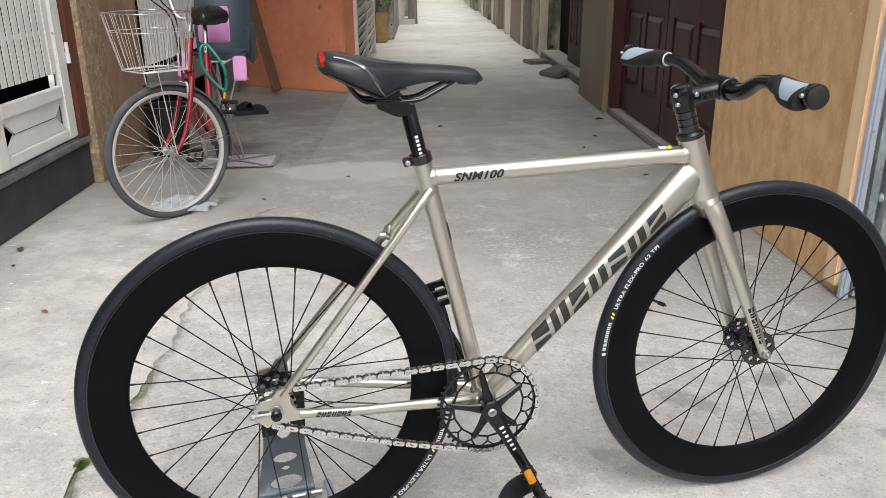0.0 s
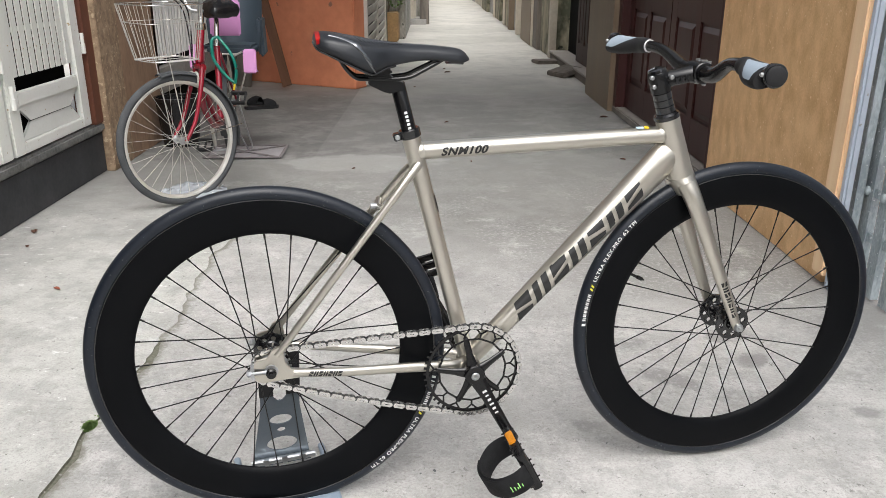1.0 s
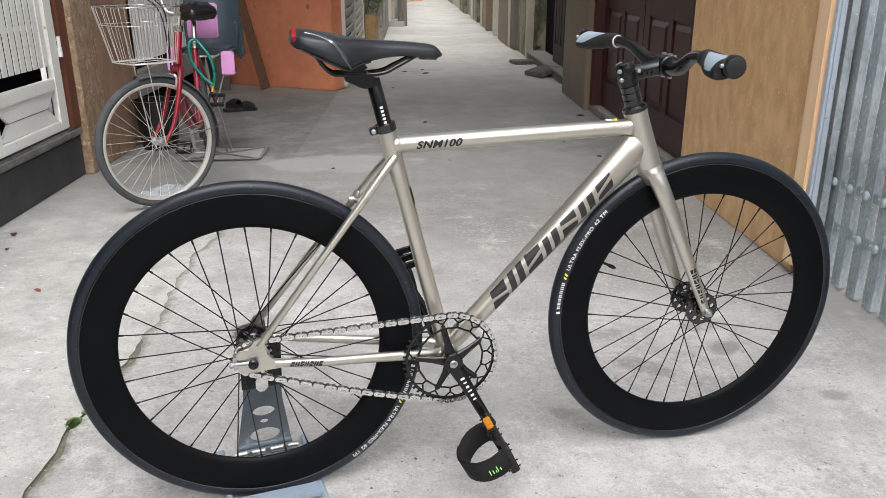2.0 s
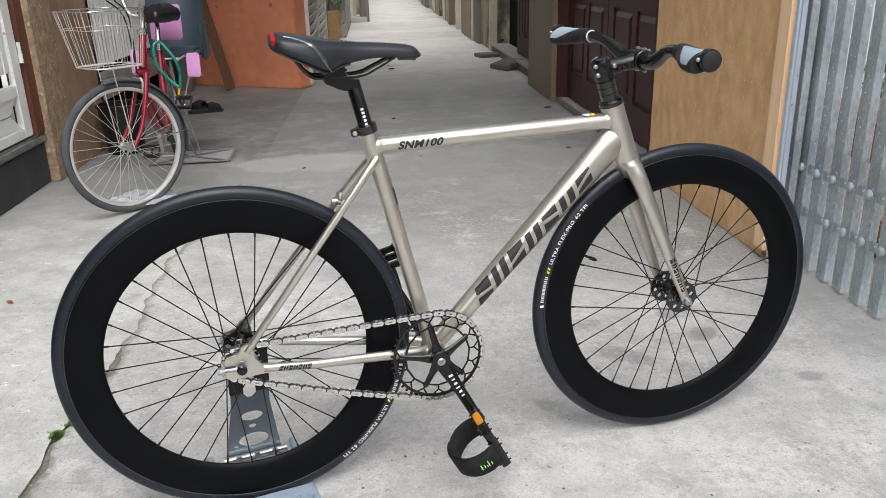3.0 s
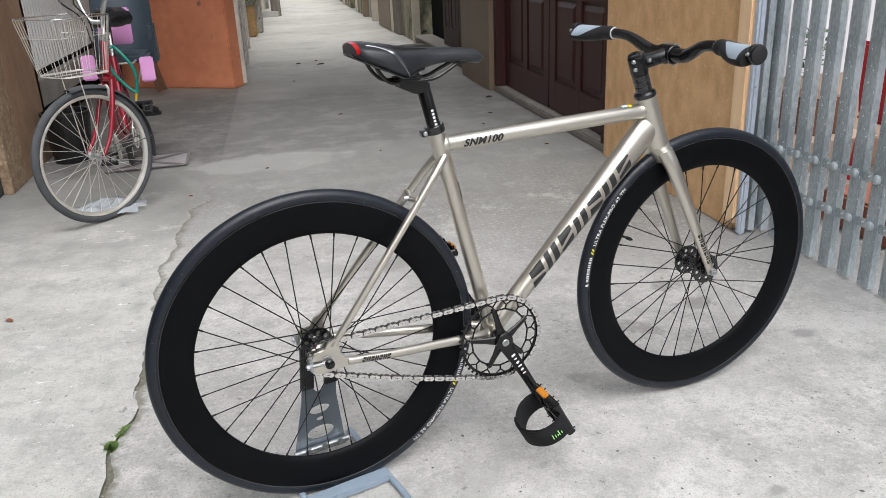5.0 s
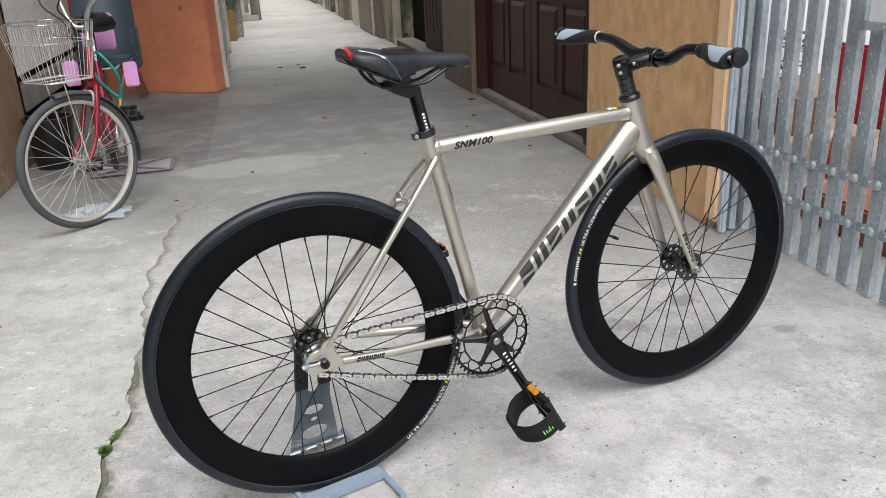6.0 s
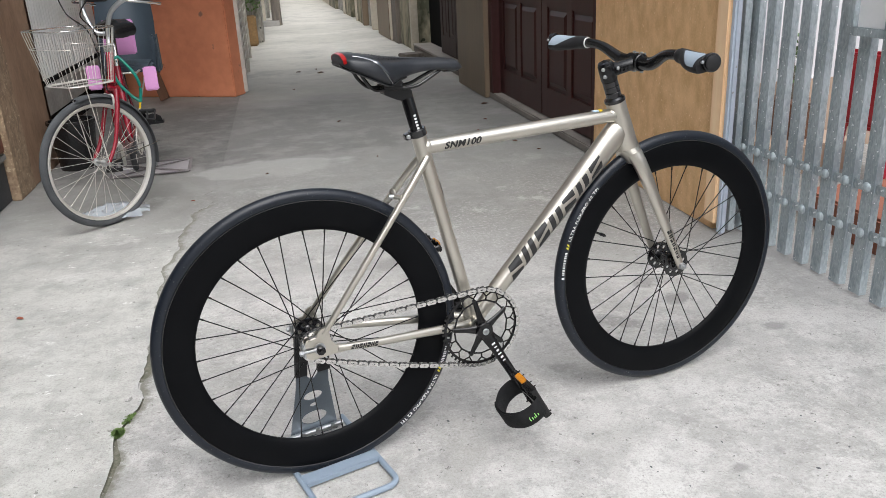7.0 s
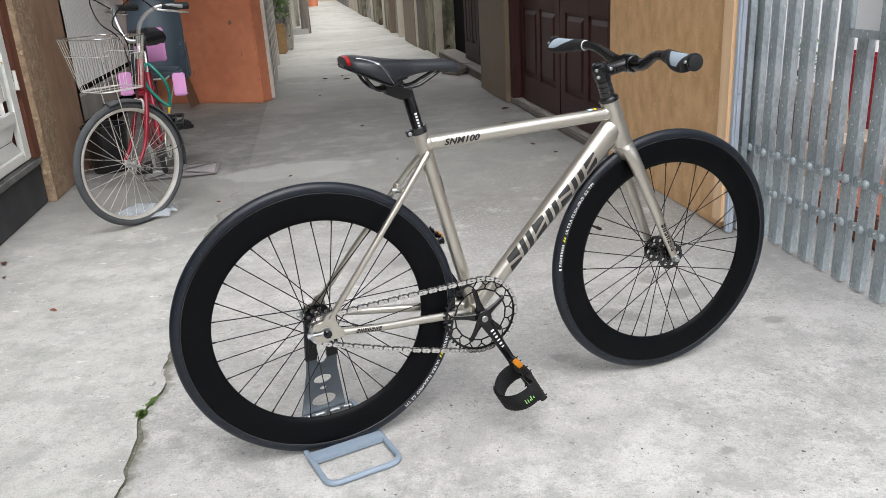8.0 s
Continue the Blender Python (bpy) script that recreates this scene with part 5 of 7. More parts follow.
def tyre_marks(w, start, turn):
    """White marks on the tyre wall: plain bars for the maker, then the casing's words and thread count."""
    def arc_quad(bm, a0, a1, r0, r1, lean=0.0):
        n = 4
        rows = []
        for i in range(n + 1):
            row = []
            for r in (r0, (r0 + r1) / 2, r1):
                a = radians(a0 + (a1 - a0) * i / n + lean * (r - r0) / (r1 - r0))
                y = -0.0142 * math.sqrt(max(0.01, 1 - ((r - 0.3285) / 0.0145) ** 2)) - 0.0005
                row.append(bm.verts.new((r * math.cos(a), y, r * math.sin(a))))
            rows.append(row)
        for a, b in zip(rows, rows[1:]):
            for k in range(2):
                bm.faces.new((a[k], a[k + 1], b[k + 1], b[k]))

    lo, hi = 0.3243, 0.3315
    bm = bmesh.new()
    a = start
    for k in range(8):
        arc_quad(bm, a, a - (0.42 if k else 0.9), lo - (0.001 if not k else 0), hi)
        if k:
            arc_quad(bm, a - 0.68, a - 1.08, lo, hi)
        a -= 1.55 if k else 2.0
    slash = a - 0.8
    a = slash - 3.6
    bmesh.ops.recalc_face_normals(bm, faces=bm.faces)
    tagged(part("wall_print", bm, M_WHITEDECAL, w, "white printed bars on the tyre wall"), kind="stuff").matrix_basis = pose(0, 0, 0, 0, -turn, 0)
    bm = bmesh.new()
    arc_quad(bm, slash, slash - 0.7, lo, hi, -0.6)
    arc_quad(bm, slash - 1.3, slash - 2.0, lo, hi, -0.6)
    bmesh.ops.recalc_face_normals(bm, faces=bm.faces)
    part("wall_print", bm, M_YELLOW, w, "two yellow slashes on the tyre wall").matrix_basis = pose(0, 0, 0, 0, -turn, 0)
    # lettered casing and thread count
    for words, long in (("ULTRA FLEX-PRO", 0.104), ("62 TPI", 0.036)):
        me = lettering(words, 0.0112, long, 0.0002)
        for v in me.vertices:
            r = lo + 0.0002 + v.co.y
            ang = radians(a - 0.3) - v.co.x / 0.3265
            y = -0.0142 * math.sqrt(max(0.01, 1 - ((r - 0.3285) / 0.0145) ** 2)) - 0.0006
            v.co = (r * math.cos(ang), y, r * math.sin(ang))
        me.materials.append(M_WHITEDECAL)
        o = new("wall_print", me)
        o.parent = w
        o["label"] = "white lettering on the tyre wall"
        o.matrix_basis = pose(0, 0, 0, 0, -turn, 0)
        a -= math.degrees(long / 0.3265) + 1.2


tyre_marks(front, 178.0, -0.4)
tyre_marks(rear, -12.0, -21.8)


# drivetrain
CHAIN_Y = -0.0445
R_RING, R_COG = 0.0970, 0.0344
bm = bmesh.new()


def annulus(bm, r0, r1, y, t, seg=72, at=BB):
    lathe(bm, [(r0, y - t / 2), (r1, y - t / 2), (r1, y + t / 2), (r0, y + t / 2)], seg, at, closed=True)


annulus(bm, 0.0885, 0.0945, CHAIN_Y, 0.0028, 96)
for k in range(48):
    a = 2 * math.pi * k / 48
    c = BB + Vector((0.0962 * math.cos(a), CHAIN_Y, 0.0962 * math.sin(a)))
    box(bm, (0.0075, 0.0022, 0.0045), Matrix.Translation(c) @ pose(0, 0, 0, 0, -math.degrees(a), 0))
inner = [BB + Vector((0.0690 * math.cos(2 * math.pi * k / 15 + 0.1), CHAIN_Y, 0.0690 * math.sin(2 * math.pi * k / 15 + 0.1))) for k in range(15)]
sweep(bm, inner, (0.0022, 0.0016), 8, closed=True)
for k in range(15):
    a = 2 * math.pi * k / 15 + 0.1
    knee = BB + Vector((0.0790 * math.cos(a), CHAIN_Y, 0.0790 * math.sin(a)))
    sweep(bm, [inner[k], knee], (0.0020, 0.0014), 8)
    for d in (-0.13, 0.13):
        sweep(bm, [knee, BB + Vector((0.0895 * math.cos(a + d), CHAIN_Y, 0.0895 * math.sin(a + d)))], (0.0018, 0.0014), 8)
ring = part("chainring", bm, M_BLACK, bike, "black openwork chainring")
for k in range(5):
    a = 2 * math.pi * k / 5 + 0.1 + 0.42
    bm = bmesh.new()
    lathe(bm, [(0.003, -0.005), (0.005, -0.004), (0.005, 0.004), (0.003, 0.005)], 12, BB + Vector((0.0700 * math.cos(a), CHAIN_Y, 0.0700 * math.sin(a))))
    part("chainring_bolt", bm, M_BLACKGLOSS, ring)

CRANK = Vector((0.468, 0, -0.884))


def crank_arm(s):
    d = CRANK * (1 if s < 0 else -1)
    y0, y1 = s * 0.060, s * 0.074
    e = BB + d * 0.172
    bm = bmesh.new()
    pts = [BB + Vector((0, y0, 0)) - d * 0.006, BB + Vector((0, y0, 0)) + d * 0.02, BB + Vector((0, y0 + s * 0.004, 0)) + d * 0.06, e + Vector((0, y1, 0)) - d * 0.03, e + Vector((0, y1, 0)), e + Vector((0, y1, 0)) + d * 0.011]
    sweep(bm, pts, [(0.014, 0.008), (0.0165, 0.0095), (0.0125, 0.0085), (0.0110, 0.0075), (0.0135, 0.0075), (0.006, 0.005)], 20)
    lathe(bm, [(0.019, -0.011), (0.0205, -0.009), (0.0205, 0.012), (0.017, 0.022)] if s < 0 else [(0.017, -0.022), (0.0205, -0.012), (0.0205, 0.009), (0.019, 0.011)], 28, BB + Vector((0, y0, 0)))
    if s < 0:
        for k in range(5):
            a = 2 * math.pi * k / 5 + 0.1 + 0.42
            u = Vector((math.cos(a), 0, math.sin(a)))
            sweep(bm, [BB + u * 0.012 + Vector((0, -0.058, 0)), BB + u * 0.040 + Vector((0, -0.053, 0)), BB + u * 0.071 + Vector((0, CHAIN_Y - 0.003, 0))], [(0.0120, 0.005), (0.0070, 0.0045), (0.0058, 0.003)], 14)
    arm = part("crank_arm", bm, M_BLACK, bike, "black alloy crank arm")
    bm = bmesh.new()
    lathe(bm, [(0.0045, 0), (0.0075, -0.0005), (0.0085, -0.003), (0.0062, -0.0045), (0.0045, -0.004), (0.004, 0.0)] if s < 0 else [(0.004, 0), (0.0085, 0.002), (0.006, 0.004)], 20, BB + Vector((0, y0 + s * 0.0112, 0)))
    part("crank_bolt", bm, M_STEEL, arm, "bright crank bolt")
    if s < 0:
        bm = bmesh.new()
        up = Vector((0.884, 0, 0.468))
        for k in range(6):
            sd = 0.042 + 0.0105 * k
            mid = 0.060 + 0.004 * (sd - 0.02) / 0.04 if sd < 0.06 else 0.064 + 0.010 * (sd - 0.06) / 0.075
            c = BB + d * sd + Vector((0, -(mid + 0.0091 - 0.0014 * (sd - 0.03) / 0.1), 0))
            box(bm, (0.0030 if k % 2 else 0.0048, 0.0010, 0.0070 if k % 3 else 0.0090), Matrix.Translation(c) @ Matrix(((d.x, 0, up.x, 0), (0, 1, 0, 0), (d.z, 0, up.z, 0), (0, 0, 0, 1))))
        part("crank_print", bm, M_WHITEDECAL, arm, "white printed blocks on the crank")
    return e + Vector((0, y1, 0))


def pedal(s, at, tip):
    """A cage pedal with amber reflectors and a wide hook-and-loop strap; tip: the way its strap side looks, in the bike's plane."""
    tip = Vector(tip).normalized()
    d = Vector((-tip.z, 0, tip.x))
    if d.z < 0:
        d = -d
    m = Matrix.Translation(at) @ Matrix(((d.x, 0, tip.x, 0), (0, s * 1.0, 0, 0), (d.z, 0, tip.z, 0), (0, 0, 0, 1)))

    def T(x, y, z):
        return m @ Vector((x, y, z))

    bm = bmesh.new()
    sweep(bm, [T(0, 0.0, 0), T(0, 0.03, 0), T(0, 0.032, 0), T(0, 0.105, 0)], [0.0062, 0.0062, 0.0095, 0.0090], 14, (1, 0, 0))
    for x in (-0.044, 0.044):
        sweep(bm, [T(x, 0.020, 0), T(x, 0.116, 0)], [(0.0035, 0.0095)] * 2, 8, tip)
    for y in (0.022, 0.068, 0.114):
        sweep(bm, [T(-0.045, y, 0), T(0.045, y, 0)], [(0.0035, 0.0085)] * 2, 8, tip)
    for x in (-0.044, 0.044):
        for y in (0.03, 0.05, 0.086, 0.106):
            sweep(bm, [T(x, y, -0.014), T(x, y, 0.014)], 0.0016, 6, (1, 0, 0))
    p = part("pedal", bm, M_BLACK, bike, "black metal cage pedal")
    for x in (-0.0495, 0.0495):
        bm = bmesh.new()
        box(bm, (0.008, 0.036, 0.015), m @ Matrix.Translation((x, 0.060, 0)), 0.002)
        bmesh.ops.recalc_face_normals(bm, faces=bm.faces)
        part("reflector", bm, M_ORANGEREF, p, "amber pedal reflector")
    # strap: a wide padded band arching from one end of the cage to the other
    arch = spline([(0, 0.018, 0.004), (0, 0.010, 0.022), (0, 0.016, 0.052), (0, 0.045, 0.078), (0, 0.085, 0.082), (0, 0.118, 0.060), (0, 0.128, 0.030), (0, 0.122, 0.002)], 5)
    for name, lift, w, mt in (("strap", 0.0, 0.026, M_STRAP), ("strap_flap", 0.0045, 0.0235, M_STRAP)):
        seg = arch if name == "strap" else arch[14:34]
        bm = bmesh.new()
        rows = []
        for i, q in enumerate(seg):
            t = (seg[min(i + 1, len(seg) - 1)] - seg[max(i - 1, 0)]).normalized()
            nrm = Vector((0, t.z, -t.y)) * -1
            row = []
            for x, o in ((-w, 0.0), (-w * 0.9, 0.0022), (w * 0.9, 0.0022), (w, 0.0), (w * 0.9, -0.0022), (-w * 0.9, -0.0022)):
                v = q + nrm * (o + lift)
                row.append(bm.verts.new(T(v.x + x, v.y, v.z)))
            rows.append(row)
        for a, b in zip(rows, rows[1:]):
            for k in range(6):
                bm.faces.new((a[k], a[(k + 1) % 6], b[(k + 1) % 6], b[k]))
        bm.faces.new(rows[0])
        bm.faces.new(rows[-1][::-1])
        bmesh.ops.recalc_face_normals(bm, faces=bm.faces)
        o = part(name, bm, mt, p, "wide black hook-and-loop foot strap", 50)
    if s < 0:
        bm = bmesh.new()
        for k, (x, h) in enumerate(((0.0, 0.006), (0.008, 0.012), (0.013, 0.004), (0.020, 0.008), (0.028, 0.012))):
            sweep(bm, [T(-0.006, 0.1275 - 0.0 * k, 0.0) + (m.to_3x3() @ Vector((0.0, 0.0085, 0.022 + x * 0.8))), T(-0.006 + h, 0.1275, 0.0) + (m.to_3x3() @ Vector((0.0, 0.0085, 0.022 + x * 0.8)))], 0.0012, 6, (1, 0, 0))
        part("strap_print", bm, M_GREENLOGO, p, "small lime printed marks")
    return p


eR, eL = crank_arm(-1), crank_arm(1)
pedal(-1, eR, (-0.884, 0, -0.468))
pedal(1, eL, (0.25, 0, -0.97))

bm = bmesh.new()
lathe(bm, [(0.016, CHAIN_Y - 0.006), (0.022, CHAIN_Y - 0.003), (0.0325, CHAIN_Y - 0.0015), (0.0325, CHAIN_Y + 0.0015), (0.018, CHAIN_Y + 0.004)], 34, AXLE_R)
for k in range(17):
    a = 2 * math.pi * k / 17
    box(bm, (0.007, 0.0022, 0.004), Matrix.Translation(AXLE_R + Vector((0.0342 * math.cos(a), CHAIN_Y, 0.0342 * math.sin(a)))) @ pose(0, 0, 0, 0, -math.degrees(a), 0))
part("sprocket", bm, M_STEEL, bike, "bright steel rear sprocket")


def chain():
    """Links of half-inch pitch along the loop round ring and sprocket."""
    line = []
    c1, c2, r1, r2 = BB, AXLE_R, R_RING, R_COG
    base = (c2 - c1)
    dist = base.length
    ang = math.atan2(base.z, base.x)
    off = math.acos((r1 - r2) / dist)
    up_a, dn_a = ang - off, ang + off
    if math.sin(up_a) < math.sin(dn_a):
        up_a, dn_a = dn_a, up_a
    pu1, pu2 = c1 + r1 * Vector((math.cos(up_a), 0, math.sin(up_a))), c2 + r2 * Vector((math.cos(up_a), 0, math.sin(up_a)))
    pd1, pd2 = c1 + r1 * Vector((math.cos(dn_a), 0, math.sin(dn_a))), c2 + r2 * Vector((math.cos(dn_a), 0, math.sin(dn_a)))
    line += [pu2.lerp(pu1, k / 60) for k in range(60)]
    a0, a1 = up_a % (2 * math.pi), dn_a % (2 * math.pi)
    span = (a0 - a1) % (2 * math.pi)
    line += [c1 + r1 * Vector((math.cos(a0 - span * k / 80), 0, math.sin(a0 - span * k / 80))) for k in range(80)]
    line += [pd1.lerp(pd2, k / 60) + Vector((0, 0, -0.006 * math.sin(math.pi * k / 60))) for k in range(60)]
    span = 2 * math.pi - span
    line += [c2 + r2 * Vector((math.cos(a1 - span * k / 40), 0, math.sin(a1 - span * k / 40))) for k in range(40)]
    total = sum((line[(k + 1) % len(line)] - line[k]).length for k in range(len(line)))
    count = 2 * round(total / 0.0254)
    step, pins, k, done = total / count, [], 0, 0.0
    want = 0.0
    for k in range(len(line)):
        a, b = line[k], line[(k + 1) % len(line)]
        d = (b - a).length
        while want < done + d and len(pins) < count:
            pins.append(a.lerp(b, (want - done) / d))
            want += step
        done += d
    bm = bmesh.new()
    for k in range(count):
        p = pins[k]
        lathe(bm, [(0.0036, -0.0045), (0.0036, 0.0045)], 8, p + Vector((0, CHAIN_Y, 0)))
    body = part("chain", bm, M_DARKSTEEL, bike, "bright half-inch bicycle chain")

    def link(name, w, ys, material):
        bm = bmesh.new()
        h = step / 2
        outline = []
        waist = 0.66 if name == "inner_link" else 0.86
        for cx, a0 in ((h, -90), (-h, 90)):
            outline += [(cx + w * math.cos(radians(a0 + 22.5 * j)), w * math.sin(radians(a0 + 22.5 * j))) for j in range(9)]
            outline.append((0, w * waist * (1 if a0 < 0 else -1)))
        hole = [oval(0, 0, h * 0.60, w * 0.26, 12)] if name == "outer_link" else []
        for y in ys:
            plate(bm, outline, 0.0011, Matrix.Translation((0, y, 0)), hole)
        if name == "outer_link":
            for cx in (-h, h):
                lathe(bm, [(0.0022, -0.0058), (0.0022, 0.0058)], 8, (cx, 0, 0))
        return mesh_of(name, bm, material)

    outer, inner = link("outer_link", 0.0053, (-0.0048, 0.0048), M_CHROME), link("inner_link", 0.0042, (-0.0034, 0.0034), M_DARKSTEEL)
    for k in range(count):
        a, b = pins[k], pins[(k + 1) % count]
        mid, dv = (a + b) / 2 + Vector((0, CHAIN_Y, 0)), b - a
        o = new("outer_link" if k % 2 else "inner_link", outer if k % 2 else inner)
        o.parent = body
        o.matrix_basis = Matrix.Translation(mid) @ pose(0, 0, 0, 0, -math.degrees(math.atan2(dv.z, dv.x)), 0)


chain()


# ---- rear stand ----
def bike_stand():
    st = thing("bicycle_stand", "blue-grey painted steel stand gripping the rear axle, on the concrete", "bicycle stand", pose(0.0, 0.002, 0, 0, 0, 18.0))
    bm = bmesh.new()
    r = 0.0075
    corner = lambda cx, cy, a0, a1: [(cx + 0.03 * math.cos(radians(a)), cy + 0.03 * math.sin(radians(a)), r) for a in ramp(a0, a1, 7)]
    loop = [(-0.078, 0.16, r), (-0.078, -0.144, r)] + corner(-0.048, -0.144, 180, 270)[1:] + [(0.07, -0.174, r)] + corner(0.081, -0.144, 270, 360)[1:] + [(0.111, 0.16, r)]
    sweep(bm, loop, r, 14, (0, 0, 1))
    part("base_tube", bm, M_STAND, st)
    bm = bmesh.new()
    box(bm, (0.186, 0.034, 0.003), at=(0.0165, -0.052, 0.0155), bevel=0.001)
    box(bm, (0.186, 0.003, 0.012), at=(0.0165, -0.0705, 0.0105), bevel=0.001)
    part("base_plate", bm, M_STAND, st)
    # upright with its bend, holes and two rubber-covered hooks
    low = [(-0.048, 0.0), (0.080, 0.0), (0.076, 0.03), (0.060, 0.155), (-0.024, 0.155), (-0.044, 0.03)]
    bm = bmesh.new()
    plate(bm, low, 0.003, pose(0, 0.112, 0.012, 8, 0, 0), [oval(0.018, 0.058, 0.033, 0.019), oval(0.018, 0.096, 0.009, 0.006, 12), oval(0.018, 0.124, 0.024, 0.013)])
    m2 = pose(0, 0.112 - 0.0216, 0.012 + 0.1535, 14, 0, 0)
    plate(bm, [(-0.024, 0), (0.060, 0), (0.058, 0.070), (0.033, 0.070), (0.031, 0.032), (0.023, 0.022), (0.013, 0.022), (0.005, 0.032), (0.003, 0.070), (-0.022, 0.070)], 0.003, m2)
    up = part("upright", bm, M_GUNMETAL, st, "glossy gunmetal upright with oval holes")
    for x in (-0.010, 0.046):
        bm = bmesh.new()
        plate(bm, [(x - 0.0145, 0.040), (x + 0.0145, 0.040), (x + 0.0145, 0.165), (x - 0.0145, 0.165)], 0.010, m2)
        part("rubber_sleeve", bm, M_GRIP, up, "black rubber sleeve")
    bm = bmesh.new()
    sweep(bm, [(-0.052, 0.098, 0.032), (0.088, 0.098, 0.032)], 0.0075, 12, (0, 0, 1))
    for x in (-0.03, 0.01, 0.05):
        lathe(bm, [(0.008, -0.003), (0.0085, 0.0), (0.008, 0.003)], 6, (x + 0.01, 0.090, 0.034))
    part("hinge_bar", bm, M_STEEL, st, "bright steel hinge bar")


bike_stand()

# ---- the red shopper bicycle with basket and child seat ----
M_REDPAINT = mat("red_bicycle_paint", (0.25, 0.005, 0.019), (0.20, 0.004, 0.015), rough=0.22, scale=8, fine=200, bump=0.05, depth=0.0005, coat=0.5)
M_GREYTYRE = mat("dusty_grey_tyre", (0.085, 0.090, 0.095), (0.045, 0.048, 0.052), rough=0.75, scale=12, fine=200, bump=0.3, depth=0.001)
M_ALLOY = mat("dull_alloy", (0.74, 0.725, 0.68), (0.60, 0.58, 0.54), rough=0.34, metal=0.6, scale=18, fine=200, bump=0.08, depth=0.0005)
M_SEATPLASTIC = mat("slate_blue_plastic", (0.045, 0.062, 0.08), (0.035, 0.05, 0.065), rough=0.45, scale=6, fine=150, bump=0.1, depth=0.0006)
M_PINK = mat("pink_plastic", (0.58, 0.27, 0.52), (0.50, 0.22, 0.45), rough=0.4, scale=6, fine=150, bump=0.05, depth=0.0005)
M_GREENLOCK = mat("green_lock_cable", (0.0, 0.20, 0.15), (0.0, 0.16, 0.12), rough=0.3, scale=20, fine=200, bump=0.05, depth=0.0004, coat=0.4)
M_BLACKBAG = mat("black_plastic_cover", (0.008, 0.008, 0.009), (0.015, 0.015, 0.016), rough=0.22, scale=25, fine=60, bump=0.6, depth=0.004)

red = thing("shopper_bicycle", "red shopper bicycle with wire basket and slate child seat, parked", "bicycle")
F_HUB, R_HUB = Vector((-0.848, 2.225, 0.303)), Vector((-0.900, 3.35, 0.303))
HEAD = Vector((-0.69, -0.72, 0.0)).normalized()
SIDE = Vector((0.72, -0.69, 0.0)).normalized()
TURN_F = math.degrees(math.atan2(HEAD.y, HEAD.x))
CROWN, HTOP = Vector((-0.757, 2.330, 0.622)), Vector((-0.752, 2.40, 0.79))


def town_wheel(name, hub, turn, label):
    bm = bmesh.new()
    prof = [(0.2715, -0.0125), (0.267, -0.0135), (0.258, -0.0095), (0.2555, -0.004), (0.2555, 0.004), (0.258, 0.0095), (0.267, 0.0135), (0.2715, 0.0125)]
    lathe(bm, prof, 72, closed=True)
    w = part(name, bm, M_ALLOY, red, label)
    w.matrix_basis = Matrix.Translation(hub) @ pose(0, 0, 0, 0, 0, turn)
    bm = bmesh.new()
    lathe(bm, [(0.2855 + 0.0172 * math.cos(radians(a)), 0.0165 * math.sin(radians(a))) for a in range(0, 360, 24)], 80, closed=True)
    part("tyre", bm, M_GREYTYRE, w, "dusty grey tyre")
    bm = bmesh.new()
    lathe(bm, [(0.012, -0.045), (0.018, -0.030), (0.019, -0.026), (0.011, -0.022), (0.011, 0.022), (0.019, 0.026), (0.018, 0.030), (0.012, 0.045)], 20)
    lathe(bm, [(0.006, -0.066), (0.008, -0.060), (0.005, -0.045), (0.005, 0.045), (0.008, 0.060), (0.006, 0.066)], 12)
    part("hub", bm, M_STEEL, w)
    for s in (-1, 1):
        for lead in (-1, 1):
            bm = bmesh.new()
            a = radians(62 * lead)
            sweep(bm, [(0.017 * math.cos(a), s * 0.027, 0.017 * math.sin(a)), (0.256, s * 0.002, 0)], 0.00092, 6)
            me = mesh_of("spoke", bm, M_ALLOY)
            for k in range(8):
                o = new("spoke", me)
                o.parent = w
                o.matrix_basis = pose(0, 0, 0, 0, 45 * k + (22.5 if lead > 0 else 0) + (11.25 if s > 0 else 0) + 5, 0)
    # mudguard
    bm = bmesh.new()
    rows = []
    for k in range(31):
        a = radians(76 + 3.9 * k) if name == "front_wheel" else radians(-30 + 6.5 * k)
        row = []
        for j in range(9):
            b = radians(-80 + 20 * j)
            r = 0.298 + 0.017 * math.cos(b)
            row.append(bm.verts.new((r * math.cos(a), 0.030 * math.sin(b), r * math.sin(a))))
        rows.append(row)
    for p, q in zip(rows, rows[1:]):
        for j in range(8):
            bm.faces.new((p[j], p[j + 1], q[j + 1], q[j]))
    part("mudguard", bm, M_GREYTYRE, w, "dull grey mudguard")
    bm = bmesh.new()
    for s in (-1, 1):
        a = radians(180 + 2)
        sweep(bm, [(0, s * 0.055, 0), (0.318 * math.cos(a), s * 0.03, 0.318 * math.sin(a) + 0.05)], 0.0022, 6)
    part("mudguard_stay", bm, M_CHROME, w)
    return w


town_wheel("front_wheel", F_HUB, TURN_F, "front wheel with bright alloy rim, steered aside")
town_wheel("rear_wheel", R_HUB, -81.5, "rear wheel with bright alloy rim")


def bar(name, pts, r, material, parent=red, label="", seg=12, n=6, ref=(0, 0, 1)):
    bm = bmesh.new()
    sweep(bm, spline(pts, n) if n else pts, r, seg, ref)
    return part(name, bm, material, parent, label)


BBR, SEAT0, SEAT1 = Vector((-0.805, 2.80, 0.28)), Vector((-0.825, 2.93, 0.66)), Vector((-0.828, 2.975, 0.80))
bar("head_tube", [CROWN + Vector((0, 0.005, 0.02)), HTOP], 0.0175, M_REDPAINT, n=0)
